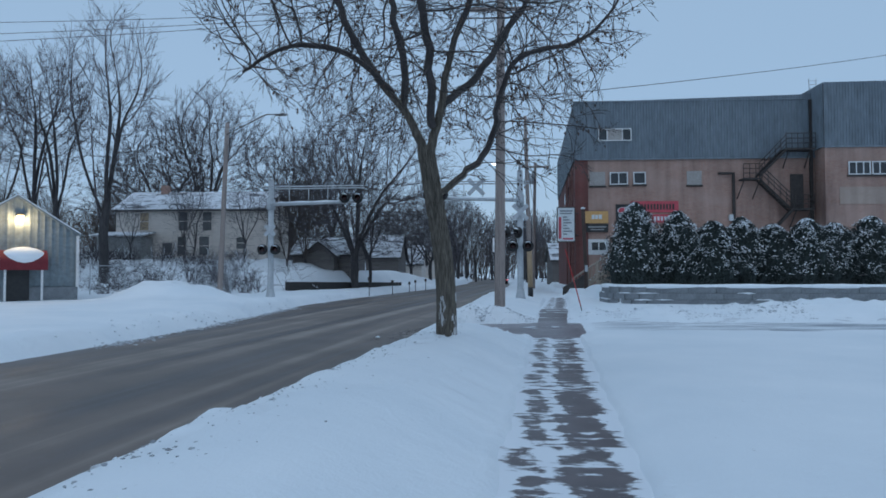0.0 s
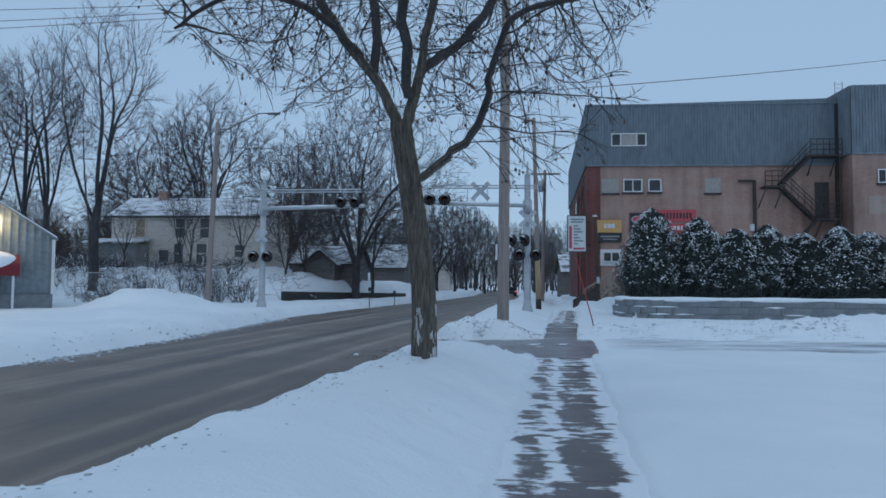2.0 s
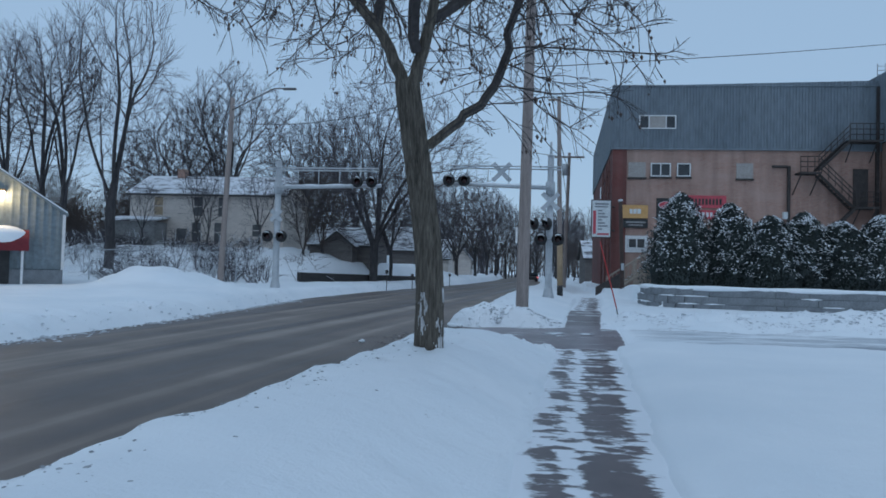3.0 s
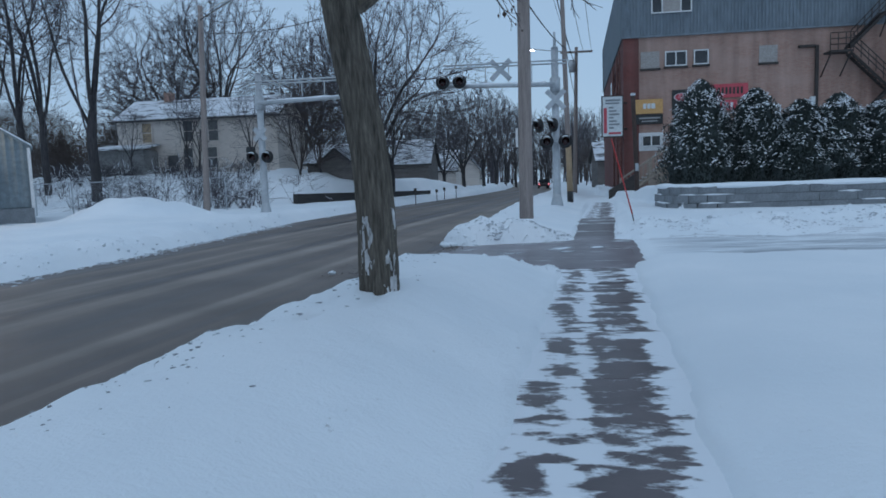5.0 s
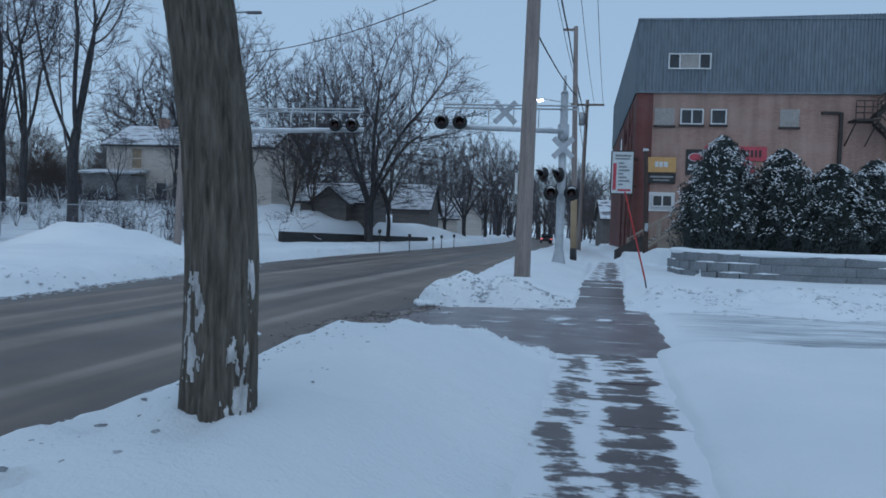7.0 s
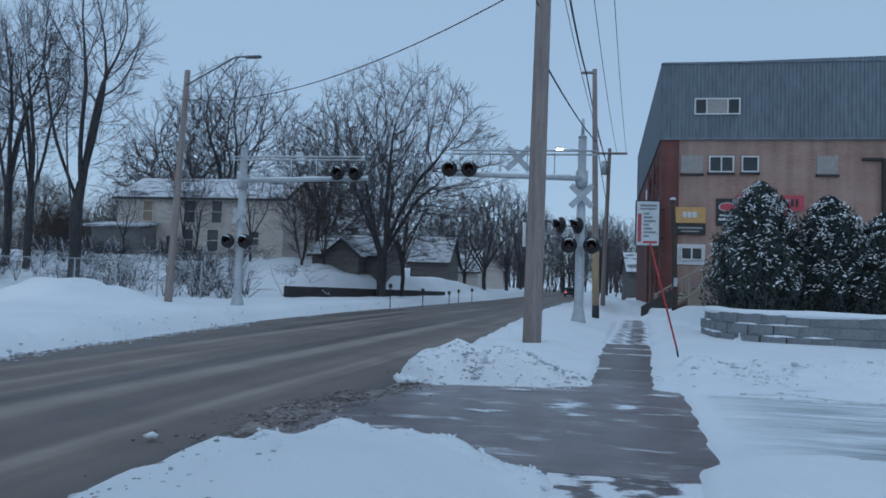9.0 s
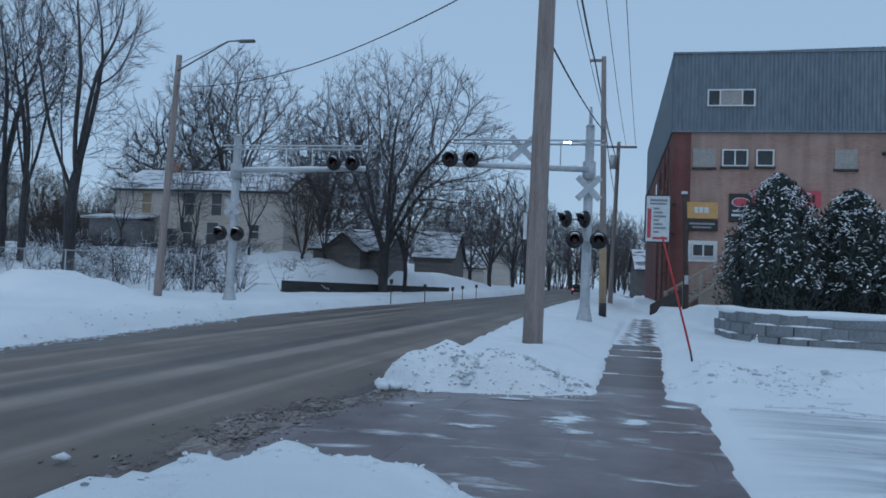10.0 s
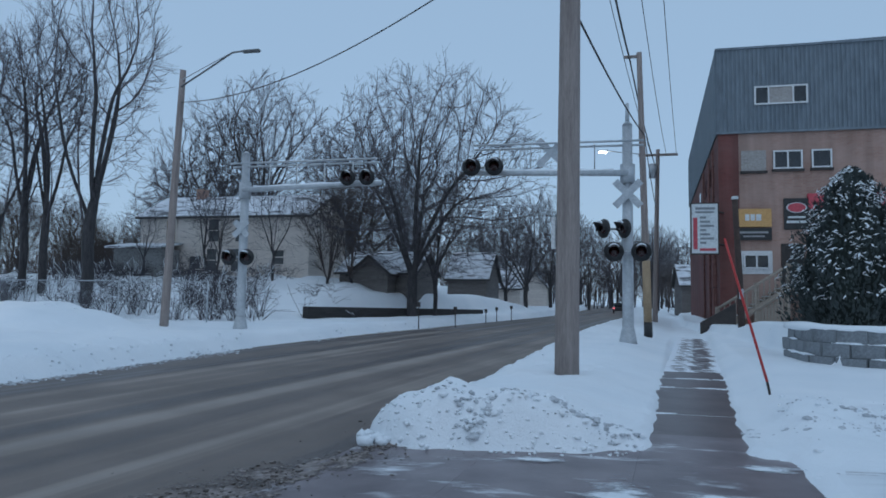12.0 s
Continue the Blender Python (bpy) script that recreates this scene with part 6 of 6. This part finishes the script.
wire("black service wire up to the building roof", (0.85, 27, 8.50), (37.23, 54.2, 19.35), 0.25, 0.016)
wire("black guy wire behind the utility pole", (0.7, 26.9, 8.0), (-3.5, 12.0, 13.5), 0.2, 0.014)

part("lamp_arm", rod((0.2, 0, 10.5), (-2.9, -0.1, 10.9), 0.035), ALUMINIUM, pole_c)
lh = part("lamp_head", boxed(-3.5, -0.2, 10.85, -2.85, 0.05, 10.98, bevel=0.03), ALUMINIUM, pole_c)
COOL, cn, cl, cb_ = material("lit_street_lamp_glass", 0.4)
cb_.inputs["Emission Color"].default_value, cb_.inputs["Emission Strength"].default_value = (0.9, 0.95, 1.0, 1), 14.0
part("lamp_glass", boxed(-3.45, -0.22, 10.78, -2.95, 0.02, 10.845), COOL, lh, "glowing white lamp glass")

# ---- car far down the road ----
car = thing("car", "dark car far off with red tail lamps lit", "car", (3.4, 112.0, -0.06))
CAR_PAINT = simple("dark_car_paint", (0.03, 0.03, 0.035), (0.05, 0.05, 0.055), 2.0, 0.3)
part("body", boxed(-0.9, -2.1, 0.3, 0.9, 2.1, 0.85, bevel=0.12), CAR_PAINT, car)
part("cabin", boxed(-0.75, -1.3, 0.852, 0.75, 1.0, 1.42, bevel=0.18), GLASS, car)
TAIL, tn, tl, tb_ = material("lit_tail_lamp", 0.4)
tb_.inputs["Emission Color"].default_value, tb_.inputs["Emission Strength"].default_value = (1.0, 0.05, 0.03, 1), 1.2
for x in (-0.72, 0.72):
    part("tail_lamp", boxed(x - 0.14, -2.15, 0.58, x + 0.14, -2.09, 0.74), TAIL, car, "glowing red tail lamp")
    for y in (-1.35, 1.35):
        w = part("wheel", rod((x - 0.1, y, 0.32), (x + 0.1, y, 0.32), 0.32, None, 16), BLACK, car)
        part("rim", rod((x + math.copysign(0.101, x), y, 0.32), (x + math.copysign(0.11, x), y, 0.32), 0.18, None, 12), ALUMINIUM, w)

# ---- red snow stake beside the footpath ----
stake = thing("snow_stake", "leaning red snow stake with dark foot in fresh snow", "stake", (3.76, 25.8, 0.16))
part("rod", rod((-0.06, 0, 0.22), (-0.62, 0, 2.35), 0.021, 0.017), ROD_RED, stake)
part("foot", rod((0, 0, -0.1), (-0.06, 0, 0.22), 0.019, None), STEEL_DARK, stake)

# ---- snow clods, road slush and dirt ----
def lumps(name, spots, mat, label, flat=0.7):
    verts, faces = [], []
    r = random.Random(len(spots))
    base = [(0, 0, 1), (0.9, 0, 0.4), (0.28, 0.85, 0.4), (-0.72, 0.53, 0.4), (-0.72, -0.53, 0.4), (0.28, -0.85, 0.4), (0.72, 0.53, -0.4), (-0.28, 0.85, -0.4), (-0.9, 0, -0.4), (-0.28, -0.85, -0.4), (0.72, -0.53, -0.4), (0, 0, -1)]
    tri = [(0, 1, 2), (0, 2, 3), (0, 3, 4), (0, 4, 5), (0, 5, 1), (1, 6, 2), (2, 7, 3), (3, 8, 4), (4, 9, 5), (5, 10, 1), (6, 7, 2), (7, 8, 3), (8, 9, 4), (9, 10, 5), (10, 6, 1), (11, 7, 6), (11, 8, 7), (11, 9, 8), (11, 10, 9), (11, 6, 10)]
    for x, y, z, s in spots:
        b = len(verts)
        t = r.uniform(0, 6)
        c, d = math.cos(t), math.sin(t)
        sx, sy = s * r.uniform(0.7, 1.5), s * r.uniform(0.6, 1.2)
        for p in base:
            k = r.uniform(0.7, 1.25)
            px, py = p[0] * sx * k, p[1] * sy * k
            verts.append((x + px * c - py * d, y + px * d + py * c, z + p[2] * s * flat * k))
        faces += [(b + i, b + j, b + k) for i, j, k in tri]
    ob = part(name, mesh_of(name, verts, faces, True), mat)
    return tagged(ob, label, name.replace("_", " "), kind="stuff")


cr = random.Random(77)
spots = []
for k in range(1100):
    pick = cr.random()
    if pick < 0.34:
        u = cr.uniform(-3.6, -0.6)
        s = float(drive_far(u)) + 0.05 + abs(cr.gauss(0, 0.4))
    elif pick < 0.62:
        u, s = cr.uniform(0.75, 8.5), 23.4 + cr.gauss(0, 0.8)
    elif pick < 0.78:
        u = cr.uniform(-3.3, -0.6)
        s = float(drive_near(u)) - 0.05 - abs(cr.gauss(0, 0.3))
    elif pick < 0.90:
        s = cr.uniform(5, 16.5) if cr.random() < 0.5 else cr.uniform(22.5, 40)
        u = float(near_kerb(s)) + abs(cr.gauss(0.1, 0.3))
    else:
        s = cr.uniform(14, 48)
        u = float(far_kerb(s)) - abs(cr.gauss(0.2, 0.4))
    x, y = street(u, s)
    z = on_ground(x, y)
    if z < -0.1:
        z = 0.0 if abs(u) < 3.2 and u > -3.2 else -0.09
        if cr.random() < 0.75:
            continue
    spots.append((x, y, z, min(0.10, 0.007 + abs(cr.gauss(0, 0.016)) + (0.03 if cr.random() < 0.06 else 0))))
for k in range(800):
    s = cr.uniform(17, 52)
    u = float(far_kerb(s)) + 0.1 - abs(cr.gauss(0.0, 0.55))
    x, y = street(u, s)
    z = on_ground(x, y)
    if value_noise(np.array([x]), np.array([y]), 1.3, 63)[0] > 0.42:
        spots.append((x, y, z if z > -0.1 else -0.10, 0.012 + abs(cr.gauss(0, 0.020))))
for k in range(160):
    a, d = cr.uniform(0, 6.28), abs(cr.gauss(0, 0.55))
    x, y = -14.6 + 3.3 * d * math.cos(a), 31.8 + 2.3 * d * math.sin(a)
    if value_noise(np.array([x]), np.array([y]), 1.0, 64)[0] > 0.48:
        spots.append((x, y, on_ground(x, y) - 0.04, 0.02 + abs(cr.gauss(0, 0.03))))
# a lone clod on the road and the nose of the bank at the driveway
spots.append((*street(-4.53, 17.39), -0.04, 0.06))
for k in range(26):
    u, s = -3.42 + cr.gauss(0, 0.13), 22.15 + cr.gauss(0, 0.14)
    spots.append((*street(u, s), -0.03, cr.uniform(0.04, 0.11)))
lumps("snow_clods", spots, SNOW_CAP, "broken snow clods thrown up by the plough")

# grey crust on the ploughed ridge, and snow caught in the joints of the cleared walk
GREY_SNOW = simple("grey_refrozen_snow", (0.46, 0.49, 0.53), (0.72, 0.75, 0.79), 6.0, 0.7, 0, 0.8)
spots = []
for k in range(3000):
    x = cr.uniform(2.9, 10.5)
    y = 23.0 - 0.03 * (x - 3) + cr.gauss(0, 0.65)
    if value_noise(np.array([x * 0.6]), np.array([y]), 0.45, 61)[0] > 0.47:
        spots.append((x, y, on_ground(x, y) - 0.010, 0.010 + abs(cr.gauss(0, 0.018))))
for k in range(500):
    u = cr.uniform(-2.9, -0.7)
    s = float(drive_far(u)) + 0.45 + cr.gauss(0, 0.2)
    x, y = street(u, s)
    if value_noise(np.array([x]), np.array([y]), 0.4, 62)[0] > 0.5 and on_ground(x, y) > -0.02:
        spots.append((x, y, on_ground(x, y) - 0.005, 0.012 + abs(cr.gauss(0, 0.022))))
for k in range(900):
    s = cr.uniform(15, 56)
    u = float(far_kerb(s)) + 0.12 - cr.gauss(0.0, 0.20)
    x, y = street(u, s)
    z = on_ground(x, y)
    if value_noise(np.array([x]), np.array([y]), 1.6, 65)[0] > 0.45:
        spots.append((x, y, z if z > -0.1 else -0.10, 0.02 + abs(cr.gauss(0, 0.03))))
lumps("grey_snow_crust", spots, GREY_SNOW, "grey refrozen snow crust on the ploughed ridge", 0.5)
for k in (15, 17, 18):
    s = 1.0 + 1.53 * k + 0.765
    verts, faces = [], []
    for i in range(67):
        u = -0.66 + 0.02 * i
        w = 0.09 * noise.noise(Vector((u * 3.0, s, 3.1))) + 0.03 * noise.noise(Vector((u * 14.0, s, 7.1))) + 0.06 * smooth01(abs(u), 0.35, 0.66)
        for a, dz in ((-1, 0.003), (0, 0.016 if w > 0.004 else -0.03), (1, 0.003 if w > 0.004 else -0.03)):
            x, y = street(u, s + a * max(0.004, float(w)))
            verts.append((x, y, dz + 0.002))
        if i:
            b = 3 * i
            faces += [(b - 3, b, b + 1, b - 2), (b - 2, b + 1, b + 2, b - 1)]
    part("joint_snow", mesh_of("joint_snow", verts, faces, True), SNOW_CAP, footpath)

# packed icy snow where cars cross the lawn side of the driveway
us, ss2 = np.arange(0.95, 14.0, 0.12), np.arange(DRIVE_S0 + 0.5, DRIVE_S1 - 0.0, 0.08)
PU, PS = np.meshgrid(us, ss2)
PX = 0.15 + SLOPE * PS + PU
PZ = ground_height(PX, PS) + 0.006
PZ[:, 0] -= 0.04
PZ[0, :] -= 0.04
PZ[-1, :] -= 0.04
nu = len(us)
verts = np.stack([PX.ravel(), PS.ravel(), PZ.ravel()], 1).tolist()
ICE = packed_snow_material()
faces = [(i * nu + k, i * nu + k + 1, i * nu + nu + k + 1, i * nu + nu + k) for i in range(len(ss2) - 1) for k in range(nu - 1)]
tagged(part("packed_snow", mesh_of("packed_snow", verts, faces, True), ICE), "grey packed ice and snow streaked by tyres", "ice", kind="structure")

SLUSH = simple("dirty_road_slush", (0.13, 0.105, 0.094), (0.41, 0.36, 0.335), 7.0, 0.5, 0, 1.0)
SLUSH_DARK = simple("wet_brown_slush", (0.055, 0.043, 0.037), (0.13, 0.102, 0.088), 9.0, 0.4, 0, 1.0)


def paving_top(u, s):
    """Upper surface of road or apron at a place of the driveway's mouth."""
    lo, hi = float(far_kerb(s)) - 0.6, float(near_kerb(s)) + 0.7
    on_road = -0.12 + 0.06 * (1 - (2 * (u - lo) / (hi - lo) - 1) ** 2)
    on_apron = -0.08 + 0.074 * (u + 3.6) / 1.5 if u > -3.6 else -1.0
    return max(on_road, on_apron)


def slush_line(s):
    return -3.45 - 0.05 * (22.5 - s) + 0.25 * math.sin(s * 0.9)


def ragged_material(name, tones, rough, cells, stretch, hard=0.22):
    """A thin torn layer: full in the middle of its UV square, frayed by noise towards the rim."""
    m, n, l, b = material(name, rough)
    v = place(n, l, stretch, True)
    wide, fine = noisy(n, l, v, cells, 8, 0.68), noisy(n, l, v, cells * 7, 5)
    l.new(ramp(n, l, blend(n, l, 0.5, wide, fine), [(0.36, tones[0]), (0.50, tones[1]), (0.64, tones[2])]), b.inputs["Base Color"])
    c = n.new("ShaderNodeTexCoord")
    mid = n.new("ShaderNodeVectorMath")
    mid.operation = "LENGTH"
    l.new(c.outputs["UV"], mid.inputs[0])
    fray = n.new("ShaderNodeMath")
    fray.operation = "MULTIPLY_ADD"
    fray.inputs[1].default_value = 2.4
    l.new(wide, fray.inputs[0])
    back_off = n.new("ShaderNodeMath")
    back_off.operation = "MULTIPLY_ADD"
    back_off.inputs[1].default_value, back_off.inputs[2].default_value = -1.0, -0.35
    l.new(mid.outputs["Value"], back_off.inputs[0])
    l.new(back_off.outputs[0], fray.inputs[2])
    l.new(ramp(n, l, fray.outputs[0], [(0.22, (0, 0, 0)), (0.22 + hard, (1, 1, 1))]), b.inputs["Alpha"])
    bump(n, l, b, wide, 0.7, 0.03)
    return m


def torn_sheet(name, top, u0, u1, s0, s1, bend, mat, nu, ns):
    """A grid laid on the paving, with UV from -1 to 1 across and along."""
    verts, faces, uv = [], [], []
    for i in range(ns + 1):
        for k in range(nu + 1):
            a, b = 2 * k / nu - 1, 2 * i / ns - 1
            s = s0 + (s1 - s0) * (b + 1) / 2
            u = u0 + (u1 - u0) * (a + 1) / 2 + bend(s)
            x, y = street(u, s)
            verts.append((x, y, top(u, s) + 0.006))
            uv.append((a, b * 0.95))
    w = nu + 1
    for i in range(ns):
        for k in range(nu):
            faces.append((i * w + k, i * w + k + 1, i * w + w + k + 1, i * w + w + k))
    me = mesh_of(name, verts, faces, True)
    layer = me.uv_layers.new(name="UVMap")
    for loop in me.loops:
        layer.data[loop.index].uv = uv[loop.vertex_index]
    return part(name, me, mat)


SLUSH_SMEAR = ragged_material("smeared_brown_slush", ((0.062, 0.048, 0.043), (0.168, 0.132, 0.118), (0.38, 0.335, 0.315)), 0.5, 2.6, (1.3, 0.9, 1))
smear = torn_sheet("slush_sheet", paving_top, -0.75, 0.65, 15.4, 23.4, slush_line, SLUSH_SMEAR, 14, 60)
tagged(smear, "brown slush smeared at the driveway mouth", "slush", kind="stuff")
for mat, count, label in ((SLUSH, 650, "dirty brown slush crumbled at the driveway mouth"), (SLUSH_DARK, 330, "dark wet slush lumps at the driveway mouth")):
    spots = []
    while len(spots) < count:
        s = cr.uniform(15.8, 23.6)
        u = slush_line(s) + cr.gauss(0, 0.22 if cr.random() < 0.8 else 0.5)
        x, y = street(u, s)
        if value_noise(np.array([x]), np.array([y]), 0.55, 71)[0] > 0.40:
            spots.append((x, y, paving_top(u, s) + 0.012, min(0.04, 0.005 + abs(cr.gauss(0, 0.011)))))
    lumps("road_slush", spots, mat, label, 0.32)


THIN_SNOW = ragged_material("thin_torn_snow", ((0.62, 0.66, 0.70), (0.74, 0.78, 0.82), (0.82, 0.85, 0.88)), 0.7, 3.0, (1.0, 2.0, 1), 0.5)
for u, s, ru, rs in [(-0.74, 20.35, 0.3, 0.62), (-0.02, 20.49, 0.22, 0.25), (-1.59, 21.5, 0.34, 0.16), (0.51, 21.71, 0.34, 0.16), (-0.63, 19.78, 0.2, 0.2), (-1.7, 19.64, 0.3, 0.14)]:
    sheet = torn_sheet("snow_patch", lambda a, b: -0.002, u - ru * 1.4, u + ru * 1.4, s - rs * 1.4, s + rs * 1.4, lambda b: 0.0, THIN_SNOW, 6, 6)
    sheet.parent = footpath if abs(u) < 0.66 else driveway
    sheet["label"] = "thin ragged patch of snow"

DIRT = simple("frozen_grey_dirt", (0.22, 0.23, 0.25), (0.52, 0.55, 0.58), 6.0, 0.8)
spots = []
for k in range(1100):
    s = cr.uniform(3.5, 16)
    u = -2.95 + cr.gauss(0, 0.42)
    if u < -3.5 or u > -1.0:
        continue
    x, y = street(u, s)
    spots.append((x, y, on_ground(x, y) - 0.003, min(0.030, 0.005 + abs(cr.gauss(0, 0.009)))))
for k in range(260):
    u, s = (cr.uniform(-3.3, -0.8), DRIVE_S1 + 0.4 + abs(cr.gauss(0, 0.25))) if k % 2 else (cr.uniform(0.9, 7.0), 23.6 + cr.gauss(0, 0.6))
    x, y = street(u, s)
    spots.append((x, y, on_ground(x, y) - 0.002, min(0.03, 0.005 + abs(cr.gauss(0, 0.010)))))
lumps("dirt_crumbs", spots, DIRT, "grey dirt crumbs scattered over verge snow", 0.4)

RUTS = simple("grey_packed_slush", (0.62, 0.65, 0.69), (0.72, 0.75, 0.79), 4.0, 0.6, 0, 0.4)
verts, faces = [], []
for k in range(150):
    x, y = cr.uniform(3.6, 16.0), cr.choice((18.1, 19.6, 20.3, 21.6)) + cr.gauss(0, 0.28)
    length, width = cr.uniform(0.25, 1.1), cr.uniform(0.015, 0.05)
    b = len(verts)
    n = 7
    turn = cr.gauss(0, 0.06)
    for j in range(n):
        t = j / (n - 1) - 0.5
        px, py = x + length * t, y + length * t * turn + cr.gauss(0, 0.008)
        w = width * (1 - (2 * t) ** 2) * cr.uniform(0.6, 1.2) + 0.002
        z = on_ground(px, py)
        verts += [(px, py - w, z - 0.01), (px, py, z + 0.012), (px, py + w, z - 0.01)]
        if j:
            q = b + 3 * j
            faces += [(q - 3, q, q + 1, q - 2), (q - 2, q + 1, q + 2, q - 1)]
tagged(part("tyre_rut_slush", mesh_of("tyre_rut_slush", verts, faces, True), RUTS), "grey packed slush in driveway tyre ruts", "slush", kind="stuff")
